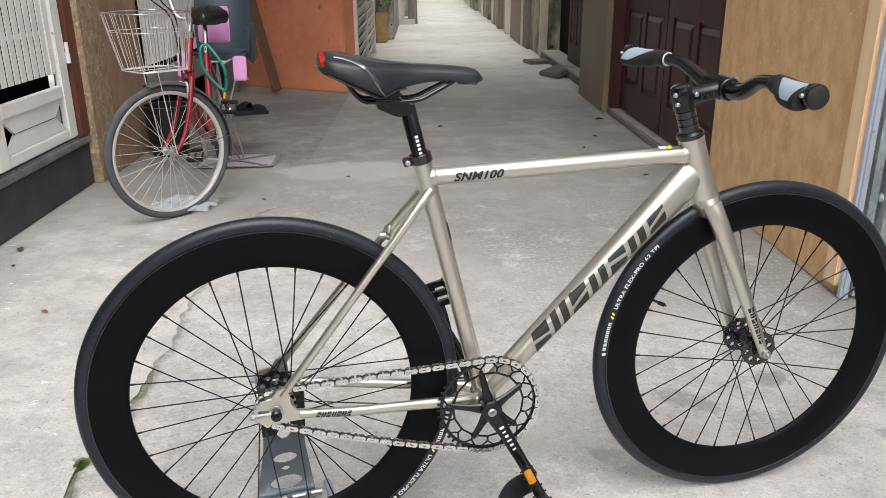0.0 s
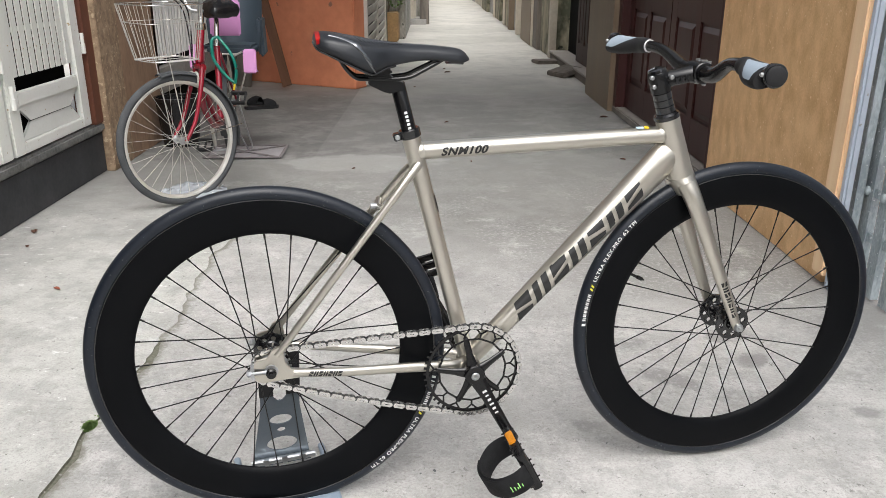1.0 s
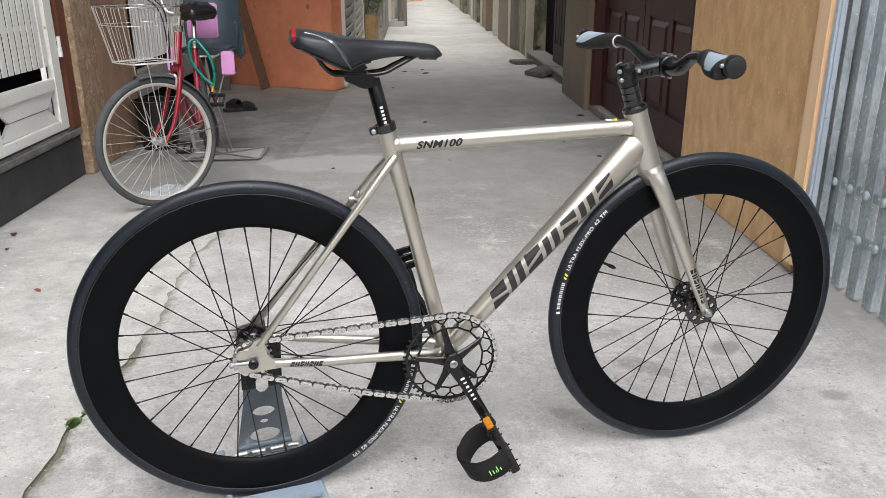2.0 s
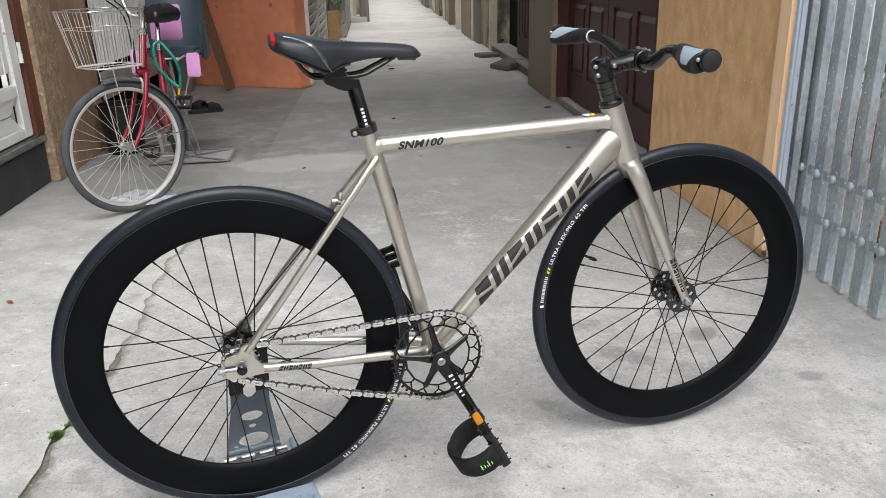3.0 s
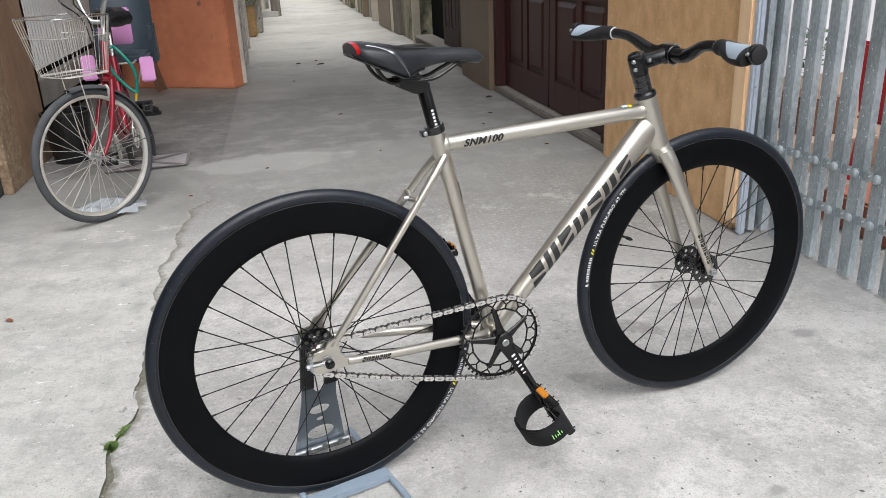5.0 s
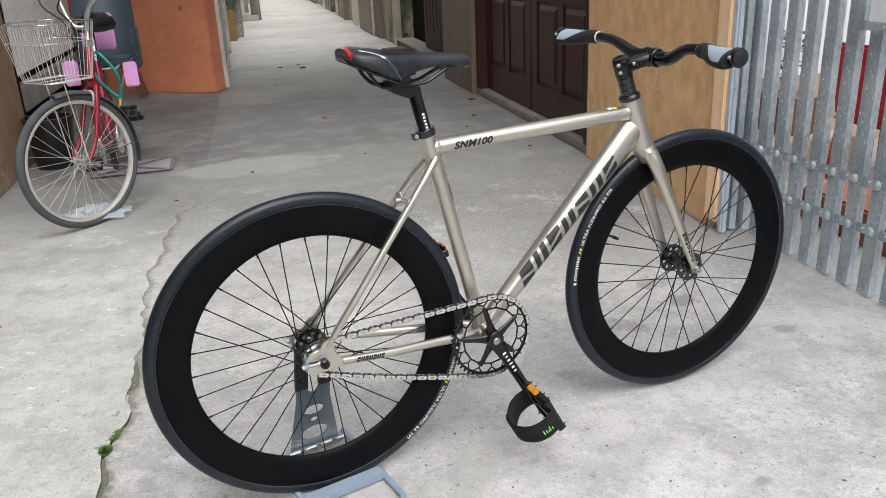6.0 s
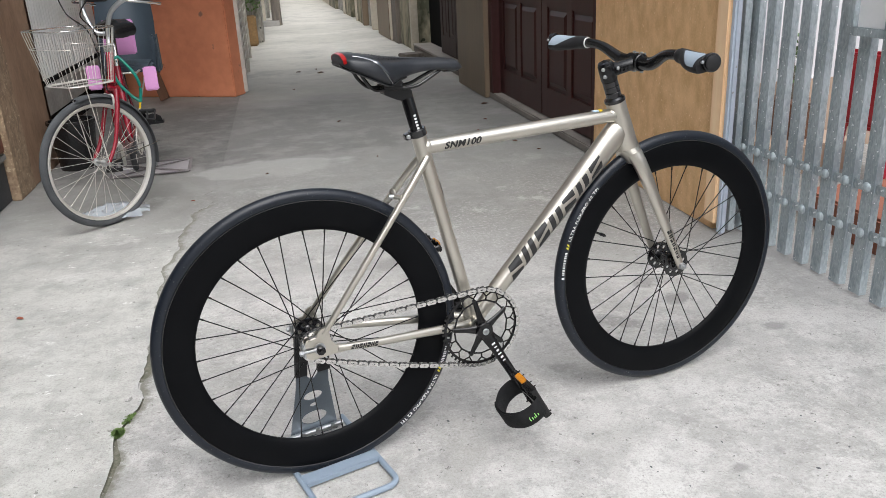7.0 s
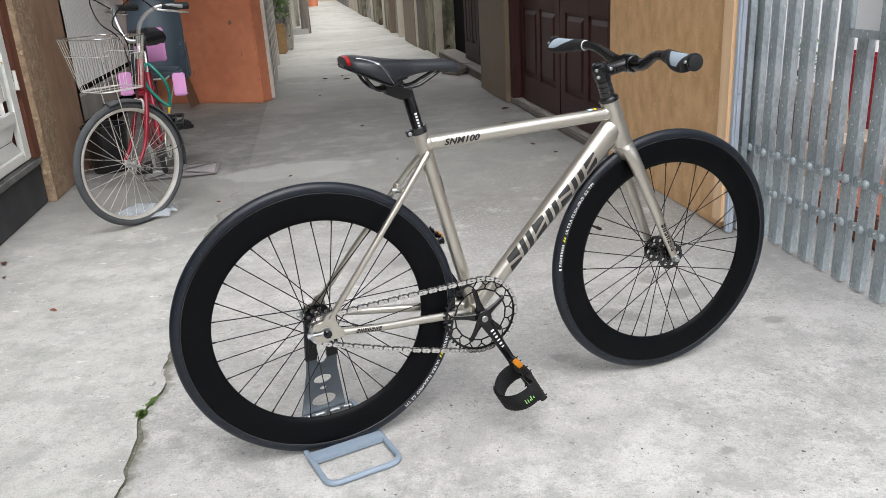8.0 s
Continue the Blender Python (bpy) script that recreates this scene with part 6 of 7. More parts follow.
bar("main_tube", [HTOP.lerp(CROWN, 0.45), Vector((-0.79, 2.48, 0.52)), Vector((-0.80, 2.66, 0.35)), BBR], 0.0185, M_REDPAINT)
bar("lower_tube", [CROWN + Vector((0, 0.01, 0.03)), Vector((-0.79, 2.45, 0.43)), Vector((-0.80, 2.63, 0.30)), BBR], 0.0175, M_REDPAINT)
bar("seat_tube", [BBR, SEAT0], 0.0165, M_REDPAINT, n=0)
bar("seat_post", [SEAT0, SEAT1], 0.0125, M_CHROME, label="chrome seat post", n=0)
for s in (-1, 1):
    e = F_HUB + SIDE * (0.056 * s)
    bar("fork_leg", [CROWN + SIDE * 0.025 * s, CROWN.lerp(F_HUB, 0.3) + SIDE * 0.045 * s - HEAD * 0.010, CROWN.lerp(F_HUB, 0.72) + SIDE * 0.054 * s - HEAD * 0.020, e], [0.0130 - 0.0050 * k / 18 for k in range(19)], M_REDPAINT)
    bar("chainstay", [BBR, R_HUB + Vector((0.055 * s, 0, 0))], 0.0095, M_REDPAINT, n=0)
    bar("seatstay", [SEAT0 + Vector((0.012 * s, 0, -0.03)), R_HUB + Vector((0.055 * s, 0, 0))], 0.0080, M_REDPAINT, n=0)
bar("fork_crown", [CROWN - SIDE * 0.034, CROWN + SIDE * 0.034], 0.017, M_REDPAINT, n=0)
# brake on the front wheel
bm = bmesh.new()
c = CROWN + HEAD * 0.03 + Vector((0, 0, -0.028))
for s in (-1, 1):
    sweep(bm, spline([c, c + SIDE * 0.028 * s + Vector((0, 0, 0.004)), c + SIDE * 0.032 * s + Vector((0, 0, -0.035)), c + SIDE * 0.020 * s + Vector((0, 0, -0.048))], 5), 0.006, 8)
part("brake_caliper", bm, M_ALLOY, red, "alloy brake caliper")
# handlebar
STEM = HTOP + Vector((0.004, 0.022, 0.075))
bar("stem", [HTOP, STEM], 0.0125, M_CHROME, label="chrome quill stem", n=0)
bm = bmesh.new()
lathe(bm, [(0.0225, 0), (0.0225, 0.025), (0.014, 0.03)], 20, HTOP - Vector((0, 0, 0.005)), "z")
part("headset_cup", bm, M_CHROME, red)
for s in (-1, 1):
    p = [STEM, STEM + HEAD * 0.035 + SIDE * 0.045 * s + Vector((0, 0, 0.01)), STEM + HEAD * 0.035 + SIDE * 0.10 * s + Vector((0, 0, 0.10)), STEM - HEAD * 0.02 + SIDE * 0.165 * s + Vector((0, 0, 0.155)), STEM - HEAD * 0.13 + SIDE * 0.200 * s + Vector((0, 0, 0.150))]
    bar("handlebar_half", p, 0.0105, M_STEEL, ref=(0, 0.3, 1))
    g0, g1 = p[3].lerp(p[4], 0.12), p[4] - HEAD * 0.035
    bar("grip", [g0, g1], 0.0165, M_GRIP, label="black rubber grip", n=0)
    lev = [p[3] + HEAD * 0.03 + Vector((0, 0, 0.0)), p[3] + HEAD * 0.03 + SIDE * 0.04 * s + Vector((0, 0, -0.012)), p[3] - HEAD * 0.03 + SIDE * 0.065 * s + Vector((0, 0, -0.022)), p[3] - HEAD * 0.11 + SIDE * 0.075 * s + Vector((0, 0, -0.035))]
    bar("brake_lever", lev, 0.0058, M_CHROME, label="chrome brake lever")
    bar("brake_cable", [lev[0], lev[0] + HEAD * 0.10 + Vector((0, 0, 0.05)), STEM + HEAD * 0.16 + SIDE * 0.05 * s + Vector((0, 0, 0.10)), STEM + HEAD * 0.08 + SIDE * 0.02 * s + Vector((0, 0, 0.0)), CROWN + HEAD * 0.03], 0.003, M_BLACK)


def basket():
    """Tapered wire basket in front of the head tube."""
    b = part("basket_rim", bmesh.new(), M_CHROME, red, "chrome wire basket")
    c = HTOP + Vector((-0.004, -0.05, 0.016)) + HEAD * 0.185

    def pt(u, v, w):
        k = 0.70 + 0.30 * w
        back, front = -0.136 - 0.026 * w, 0.095 + 0.045 * w
        return c + SIDE * (0.165 * u * k) + HEAD * (back + (front - back) * (v + 1) / 2) + Vector((0, 0, -0.138 + 0.238 * w))

    def ringpts(w, n=48):
        out = []
        for k in range(n):
            a = 2 * math.pi * k / n
            cu, su = math.cos(a), math.sin(a)
            e = 0.45
            out.append(pt(math.copysign(abs(cu) ** e, cu), math.copysign(abs(su) ** e, su), w))
        return out

    bm = bmesh.new()
    sweep(bm, ringpts(1.0), 0.0029, 8, (0, 0, 1), closed=True)
    bm.to_mesh(b.data)
    b.data.materials.clear()
    b.data.materials.append(M_CHROME)
    b.data.shade_smooth()
    for w in (0.0, 0.68):
        bm = bmesh.new()
        sweep(bm, ringpts(w), 0.0014 if w else 0.0024, 6, (0, 0, 1), closed=True)
        part("basket_hoop", bm, M_ALLOY, b)
    top, low = ringpts(1.0), ringpts(0.0)
    for k in range(0, 48, 1):
        if k % 2 == 0 or k % 12 in (1, 11):
            bm = bmesh.new()
            sweep(bm, [top[k], low[k]], 0.0012, 6)
            part("basket_wire", bm, M_ALLOY, b)
    for k in range(3, 22, 3):
        bm = bmesh.new()
        sweep(bm, [low[k], low[(48 - k) % 48]], 0.0017, 6, (0, 0, 1))
        part("basket_floor_wire", bm, M_ALLOY, b)
    for s in (-1, 1):
        bar("basket_stay", [pt(0.55 * s, 0.2, 0.0), F_HUB + SIDE * 0.064 * s], 0.0023, M_ALLOY, b, n=0)


basket()

# saddle under a black cover
bm = bmesh.new()
bmesh.ops.create_uvsphere(bm, u_segments=28, v_segments=16, radius=1.0)
for v in bm.verts:
    u = v.co.y
    wide = 0.110 if u > 0 else 0.110 - 0.068 * (-u) ** 0.8
    v.co = Vector((v.co.x * wide, u * 0.125, max(v.co.z, -0.55) * 0.055 + 0.010 * noise.noise((v.co.x * 4, u * 5, v.co.z * 3))))
saddle2 = part("saddle", bm, M_BLACKBAG, red, "saddle wrapped in a shiny black cover")
saddle2.matrix_basis = pose(-0.815, 2.985, 0.842, 4, 0, 4)

# child seat on the rear carrier
S0 = Vector((-0.815, 3.34, 0.0))
bm = bmesh.new()
rows = []
for k in range(15):
    w = k / 14
    z = 0.60 + 0.52 * w
    half = 0.138 + 0.020 * math.sin(math.pi * min(1, w * 1.1)) - 0.055 * max(0, w - 0.75) / 0.25
    row = []
    for j in range(13):
        a = -1 + 2 * j / 12
        depth = 0.13 * abs(a) ** 2.2 * (1 - 0.35 * w)
        row.append(bm.verts.new(S0 + Vector((half * a, 0.05 - depth + 0.10 * w, z))))
    rows.append(row)
for p, q in zip(rows, rows[1:]):
    for j in range(12):
        bm.faces.new((p[j], p[j + 1], q[j + 1], q[j]))
ext = bmesh.ops.extrude_face_region(bm, geom=bm.faces[:])
bmesh.ops.translate(bm, vec=(0, 0.018, 0), verts=[g for g in ext["geom"] if isinstance(g, bmesh.types.BMVert)])
bmesh.ops.recalc_face_normals(bm, faces=bm.faces)
shell = part("child_seat_shell", bm, M_SEATPLASTIC, red, "slate blue moulded child seat")
for s in (-1, 1):
    bm = bmesh.new()
    box(bm, (0.035, 0.10, 0.22), pose(S0.x + 0.142 * s, S0.y + 0.02, 0.68, 8, 0, 0), 0.012)
    part("child_seat_side", bm, M_SEATPLASTIC, shell)
bm = bmesh.new()
box(bm, (0.26, 0.26, 0.05), at=(S0.x, S0.y - 0.06, 0.62), bevel=0.015)
part("child_seat_base", bm, M_SEATPLASTIC, shell)
bm = bmesh.new()
box(bm, (0.170, 0.020, 0.190), pose(S0.x - 0.020, S0.y - 0.155, 0.790, -6, 0, 0), 0.008)
pk = part("child_seat_panel", bm, M_PINK, shell, "pink plastic front panel")
bm = bmesh.new()
for x in (-0.085, 0.085):
    box(bm, (0.006, 0.006, 0.17), pose(S0.x - 0.020 + x * 0.85, S0.y - 0.168, 0.790, -6, 0, 0), 0.002)
box(bm, (0.12, 0.006, 0.006), pose(S0.x - 0.020, S0.y - 0.172, 0.715, -6, 0, 0), 0.002)
part("panel_ridge", bm, M_PINK, pk)
for x, y, z in ((-0.684, 3.05, 0.570), (-0.976, 3.05, 0.595)):
    bm = bmesh.new()
    box(bm, (0.070, 0.026, 0.130), pose(x, y, z, -10, 0, 6), 0.007)
    part("foot_guard", bm, M_PINK, shell, "pink plastic foot guard")
    bm = bmesh.new()
    box(bm, (0.064, 0.07, 0.010), pose(x, y + 0.047, z - 0.058, -10, 0, 6), 0.004)
    part("foot_rest", bm, M_PINK, shell)
    bar("foot_strut", [Vector((x, y + 0.02, z + 0.05)), Vector((x + (0.02 if x < -0.85 else -0.02), S0.y, 0.62))], 0.012, M_SEATPLASTIC, shell, n=0)
bm = bmesh.new()
for s in (-1, 1):
    sweep(bm, [(-0.815 + 0.06 * s, 3.0, 0.605), (-0.815 + 0.07 * s, 3.48, 0.615)], 0.006, 8)
    sweep(bm, [(-0.815 + 0.07 * s, 3.40, 0.612), R_HUB + Vector((0.06 * s, 0, 0))], 0.005, 8)
for y in (3.05, 3.2, 3.35, 3.48):
    sweep(bm, [(-0.88, y, 0.608), (-0.75, y, 0.608)], 0.005, 8)
part("rear_carrier", bm, M_ALLOY, red, "alloy rear carrier")
# cable lock looped round the seat tube
bar("lock_cable", [(-0.812, 2.90, 0.712), (-0.838, 2.88, 0.690), (-0.832, 2.87, 0.600), (-0.780, 2.87, 0.520), (-0.736, 2.87, 0.480), (-0.727, 2.87, 0.490), (-0.720, 2.87, 0.558), (-0.738, 2.87, 0.624), (-0.785, 2.88, 0.690), (-0.812, 2.90, 0.712)], 0.0082, M_GREENLOCK, label="teal green lock cable")
bar("lock_end", [(-0.732, 2.87, 0.477), (-0.740, 2.87, 0.440)], 0.006, M_STICKYEL, label="brass lock end", n=0)
# cranks, pedals, kickstand
bm = bmesh.new()
lathe(bm, [(0.07, -0.002), (0.078, -0.002), (0.078, 0.002), (0.07, 0.002)], 40, BBR + Vector((0.045, 0, 0)), "x", closed=True)
for k in range(5):
    a = 2 * math.pi * k / 5
    sweep(bm, [BBR + Vector((0.045, 0, 0)), BBR + Vector((0.045, 0.072 * math.cos(a), 0.072 * math.sin(a)))], 0.005, 8)
part("chainring", bm, M_ALLOY, red)
for s, ang in ((1, 121), (-1, 301)):
    d = Vector((0, math.cos(radians(ang)), math.sin(radians(ang))))
    e = BBR + Vector((0.065 * s, 0, 0)) + d * 0.165
    tilt = Matrix.Translation(e) @ pose(0, 0, 0, 34, 0, 0)
    bar("crank_arm", [BBR + Vector((0.055 * s, 0, 0)), e], 0.009, M_ALLOY, n=0)
    bm = bmesh.new()
    for y in (-0.035, 0.035):
        box(bm, (0.085, 0.014, 0.022), tilt @ Matrix.Translation((0.055 * s, y, 0)), 0.003)
    for x in (0.018, 0.055, 0.092):
        box(bm, (0.008, 0.07, 0.014), tilt @ Matrix.Translation((x * s, 0, 0)), 0.002)
    part("pedal", bm, M_GRIP, red, "black plastic pedal")
bm = bmesh.new()
for s in (-1, 1):
    sweep(bm, spline([R_HUB + Vector((0.062 * s, 0, 0)), R_HUB + Vector((0.098 * s, 0.0, -0.16)), R_HUB + Vector((0.122 * s, 0.01, -0.28)), R_HUB + Vector((0.100 * s, 0.0, -0.296))], 4), 0.0055, 8)
    sweep(bm, [R_HUB + Vector((0.100 * s, 0.0, -0.296)), R_HUB + Vector((0.055 * s, -0.10, -0.120))], 0.0045, 8, (0, 0, 1))
sweep(bm, [R_HUB + Vector((-0.100, 0.0, -0.296)), R_HUB + Vector((0.100, 0.0, -0.296))], 0.0055, 8, (0, 0, 1))
part("kickstand", bm, M_STEEL, red, "steel rear kickstand")
for s in (-1, 1):
    bm = bmesh.new()
    lathe(bm, [(0.004, 0.078), (0.009, 0.076), (0.012, 0.068), (0.012, 0.060), (0.007, 0.058)] if s > 0 else [(0.007, -0.058), (0.012, -0.060), (0.012, -0.068), (0.009, -0.076), (0.004, -0.078)], 6, R_HUB, "x")
    part("axle_nut", bm, M_CHROME, red, "chrome axle nut")


# ---- loose things on the ground ----
def frame_tray():
    t = thing("metal_frame", "flat rusty metal frame with cross bars lying on concrete", "metal frame", pose(-0.80, 3.31, 0.006, 0, 0, 2))
    M_FLAT = mat("dull_painted_steel", (0.22, 0.20, 0.20), (0.15, 0.135, 0.135), rough=0.7, metal=0.2, scale=12, fine=80, bump=0.2, depth=0.001)
    M_SHEET = mat("pale_steel_sheet", (0.36, 0.34, 0.35), (0.28, 0.265, 0.27), rough=0.6, metal=0.2, scale=8, fine=60, bump=0.15, depth=0.001)
    bm = bmesh.new()
    box(bm, (0.44, 0.33, 0.002), bevel=0.0008, at=(0, 0, -0.002))
    part("sheet", bm, M_SHEET, t)
    for a, b in (((-0.22, -0.17), (0.22, -0.17)), ((-0.22, 0.17), (0.22, 0.17)), ((0.22, -0.17), (0.22, 0.17)), ((-0.22, -0.17), (-0.22, 0.17)), ((-0.02, 0.0), (0.21, 0.16)), ((-0.02, 0.0), (0.21, -0.16)), ((-0.02, 0.0), (-0.21, 0.16)), ((-0.02, 0.0), (-0.21, -0.16))):
        bm = bmesh.new()
        sweep(bm, [(*a, 0.004), (*b, 0.004)], (0.010, 0.004), 8, (0, 0, 1))
        part("bar", bm, M_FLAT, t)


frame_tray()


def sandal(m, label):
    """A dark slipper: sole and strap."""
    t = thing("sandal", label, "sandal", m, "black sandals")
    out = [(-0.12, -0.035), (-0.09, -0.045), (0.0, -0.038), (0.07, -0.048), (0.12, -0.035), (0.135, 0.0), (0.12, 0.032), (0.06, 0.042), (-0.02, 0.036), (-0.09, 0.042), (-0.125, 0.03), (-0.135, 0.0)]
    bm = bmesh.new()
    plate(bm, out, 0.022, Matrix(((1, 0, 0, 0), (0, 0, 1, 0), (0, 1, 0, 0.012), (0, 0, 0, 1))))
    part("sole", bm, M_GRIP, t)
    bm = bmesh.new()
    rows = []
    for x, h in ((0.015, 0.048), (0.05, 0.056), (0.085, 0.045), (0.11, 0.03)):
        rows.append([bm.verts.new((x, 0.046 * math.cos(a), 0.018 + h * math.sin(a))) for a in ramp(0, math.pi, 9)])
    for p, q in zip(rows, rows[1:]):
        for j in range(8):
            bm.faces.new((p[j], p[j + 1], q[j + 1], q[j]))
    ext = bmesh.ops.extrude_face_region(bm, geom=bm.faces[:])
    bmesh.ops.translate(bm, vec=(0, 0, 0.005), verts=[g for g in ext["geom"] if isinstance(g, bmesh.types.BMVert)])
    bmesh.ops.recalc_face_normals(bm, faces=bm.faces)
    part("strap", bm, M_STRAP, t)
    return t


sandal(pose(-1.06, 5.03, 0.001, 0, 0, 158), "black slipper lying on the shaded concrete")
sandal(pose(-1.035, 4.90, 0.001, 0, 0, 20), "black slipper lying on the shaded concrete")


def leaning_plank():
    bm = bmesh.new()
    box(bm, (0.085, 0.030, 1.9), bevel=0.003)
    return solid("plank", bm, M_REDBROWN, "brown plank leaning on the orange wall", "plank", pose(-1.24, 6.10, 0.93, -9, -19, -18))


leaning_plank()
bm = bmesh.new()
box(bm, (0.16, 0.03, 1.7), bevel=0.003)
solid("plank", bm, M_TIMBER, "dark weathered plank leaning on the orange wall", "plank", pose(-1.36, 6.20, 0.845, -8, 3, -25))


def slab(m, size, label, material):
    bm = bmesh.new()
    box(bm, size, bevel=0.008)
    for v in bm.verts:
        v.co += Vector((noise.noise(v.co * 9), noise.noise(v.co * 8 + Vector((3, 1, 0))), 0)) * 0.012
    return solid("board_scrap", bm, material, label, "board", m)


slab(pose(1.66, 8.10, 0.022, 0, 0, 12), (0.28, 0.24, 0.04), "dark flat board lying before the dark doors", M_TIMBER)
slab(pose(1.69, 6.92, 0.050, 0, -14, 25), (0.24, 0.30, 0.05), "dark flat board tilted against the step", M_TIMBER)


def plastic_bag():
    m = bpy.data.materials.new("clear_plastic_film")
    m.use_nodes = True
    b = m.node_tree.nodes["Principled BSDF"]
    b.inputs["Base Color"].default_value = (0.70, 0.76, 0.82, 1)
    b.inputs["Roughness"].default_value = 0.25
    b.inputs["Alpha"].default_value = 0.42
    bm = bmesh.new()
    n = 22
    g = []
    for i in range(n + 1):
        row = []
        for j in range(n + 1):
            u, v = i / n * 2 - 1, j / n * 2 - 1
            r = 1 + 0.18 * noise.noise((u * 2, v * 2, 1.0))
            x, y = u * 0.155 * r, v * 0.125 * r
            z = 0.012 + 0.055 * max(0, 1 - (u * u + v * v) * 0.7) * (0.7 + 0.8 * noise.noise((u * 3, v * 3, 5.0))) + 0.006 * noise.noise((u * 9, v * 9, 2.0))
            row.append(bm.verts.new((x, y, max(z, 0.003))))
        g.append(row)
    for i in range(n):
        for j in range(n):
            u, v = (i + 0.5) / n * 2 - 1, (j + 0.5) / n * 2 - 1
            if u * u + v * v < 1.15 + 0.3 * noise.noise((u * 3, v * 3, 9.0)):
                bm.faces.new((g[i][j], g[i + 1][j], g[i + 1][j + 1], g[i][j + 1]))
    bmesh.ops.delete(bm, geom=[v for v in bm.verts if not v.link_faces], context="VERTS")
    return solid("plastic_bag", bm, m, "crumpled clear plastic bag under the red bicycle's wheel", "plastic bag", pose(-0.850, 2.36, 0, 0, 0, 8), sharp=70)


plastic_bag()

# fallen leaves and a tuft of weeds in the joint
M_LEAF = mat("dry_brown_leaf", (0.13, 0.055, 0.03), (0.08, 0.032, 0.02), rough=0.7, scale=60, fine=300, bump=0.2, depth=0.0005)
M_REDLEAF = mat("dry_red_leaf", (0.26, 0.075, 0.04), (0.18, 0.05, 0.03), rough=0.7, scale=60, fine=300, bump=0.2, depth=0.0005)
M_WEED = mat("green_weed", (0.105, 0.18, 0.045), (0.14, 0.21, 0.06), rough=0.7, scale=60, fine=300, bump=0.1, depth=0.0005)


def leaf(x, y, size, turn, material, label):
    bm = bmesh.new()
    rim = [(0, -1), (0.35, -0.55), (0.5, 0.0), (0.34, 0.5), (0, 1), (-0.34, 0.5), (-0.5, 0.0), (-0.35, -0.55)]
    vs = [bm.verts.new((a * size, b * size, 0.004 + size * 0.5 * abs(a) + 0.003 * noise.noise((a * 3, b * 3, x)))) for a, b in rim]
    mid = [bm.verts.new((0, b * size, 0.003)) for b in (-0.5, 0.0, 0.5)]
    for f in ((0, 1, 8), (1, 2, 9, 8), (2, 3, 10, 9), (3, 4, 10), (4, 5, 10), (5, 6, 9, 10), (6, 7, 8, 9), (7, 0, 8)):
        bm.faces.new([(vs + mid)[k] for k in f])
    ext = bmesh.ops.extrude_face_region(bm, geom=bm.faces[:])
    bmesh.ops.translate(bm, vec=(0, 0, 0.0012), verts=[g for g in ext["geom"] if isinstance(g, bmesh.types.BMVert)])
    bmesh.ops.recalc_face_normals(bm, faces=bm.faces)
    return solid("fallen_leaf", bm, material, label, "leaf", pose(x, y, 0, 0, 0, turn), "fallen leaves")


for x, y, sz, tu, mt, lb in ((-0.986, 1.155, 0.017, 60, M_REDLEAF, "small dry red leaf on the concrete"), (-1.362, 1.79, 0.026, 20, M_LEAF, "curled dry brown leaf by the plinth"), (-0.50, 2.48, 0.012, 80, M_REDLEAF, "small dry red leaf on the concrete"), (-1.30, 1.60, 0.014, 10, M_LEAF, "curled dry brown leaf by the plinth"), (1.435, 3.126, 0.02, 40, M_LEAF, "small dry brown leaf on the concrete"), (1.30, 3.55, 0.016, 10, M_LEAF, "small dry brown leaf on the concrete"), (-0.12, 2.9, 0.014, 130, M_LEAF, "small dry brown leaf on the concrete"), (0.42, 4.3, 0.02, 130, M_LEAF, "small dry brown leaf on the concrete"), (0.15, 6.1, 0.03, 10, M_LEAF, "small dry brown leaf on the concrete"), (0.25, 7.38, 0.03, 70, M_LEAF, "small dry brown leaf on the concrete"), (0.45, 7.52, 0.03, 20, M_LEAF, "small dry brown leaf on the concrete"), (0.48, 7.20, 0.04, 100, M_LEAF, "small dry brown leaf on the concrete"), (1.608, 4.52, 0.032, 100, M_LEAF, "curled dry brown leaf near the dark door"), (1.447, 3.90, 0.018, 40, M_LEAF, "small dry brown leaf on the concrete"), (1.502, 2.856, 0.014, 75, M_LEAF, "small dry brown leaf on the concrete"), (0.541, 3.07, 0.013, 15, M_LEAF, "small dry brown leaf on the concrete")):
    leaf(x, y, sz, tu, mt, lb)

rnd = random.Random(4)
bm = bmesh.new()
for k in range(2600):
    a, far = rnd.uniform(0, 6.28), math.sqrt(rnd.uniform(0, 1)) * (1 + 0.25 * math.sin(3 * k))
    if k % 9:
        x, y = -0.522 + 0.014 * far * math.cos(a), 0.288 + 0.021 * far * math.sin(a)
    else:
        y = 0.325 + rnd.uniform(0, 0.05)
        x, far = crack_x(y) + rnd.gauss(0.0, 0.005), 0.8
    a, h, w = rnd.uniform(0, 6.28), rnd.uniform(0.0030, 0.0062), rnd.uniform(0.0009, 0.0019)
    dx, dy = math.cos(a), math.sin(a)
    b0 = Vector((x, y, -0.002 + 0.010 * max(0.0, 1 - far)))
    tip = b0 + Vector((dx * h * 0.8, dy * h * 0.8, h * 0.6))
    midp = b0.lerp(tip, 0.55) + Vector((0, 0, h * 0.25))
    s = Vector((-dy, dx, 0)) * w
    bm.faces.new([bm.verts.new(q) for q in (b0 - s, b0 + s, midp + s * 1.3, tip, midp - s * 1.3)])
solid("weeds", bm, M_WEED, "tuft of green weeds growing in the broken joint", "weeds", kind="stuff")

# pebbles and grit along the joint and on the near ground
bm = bmesh.new()
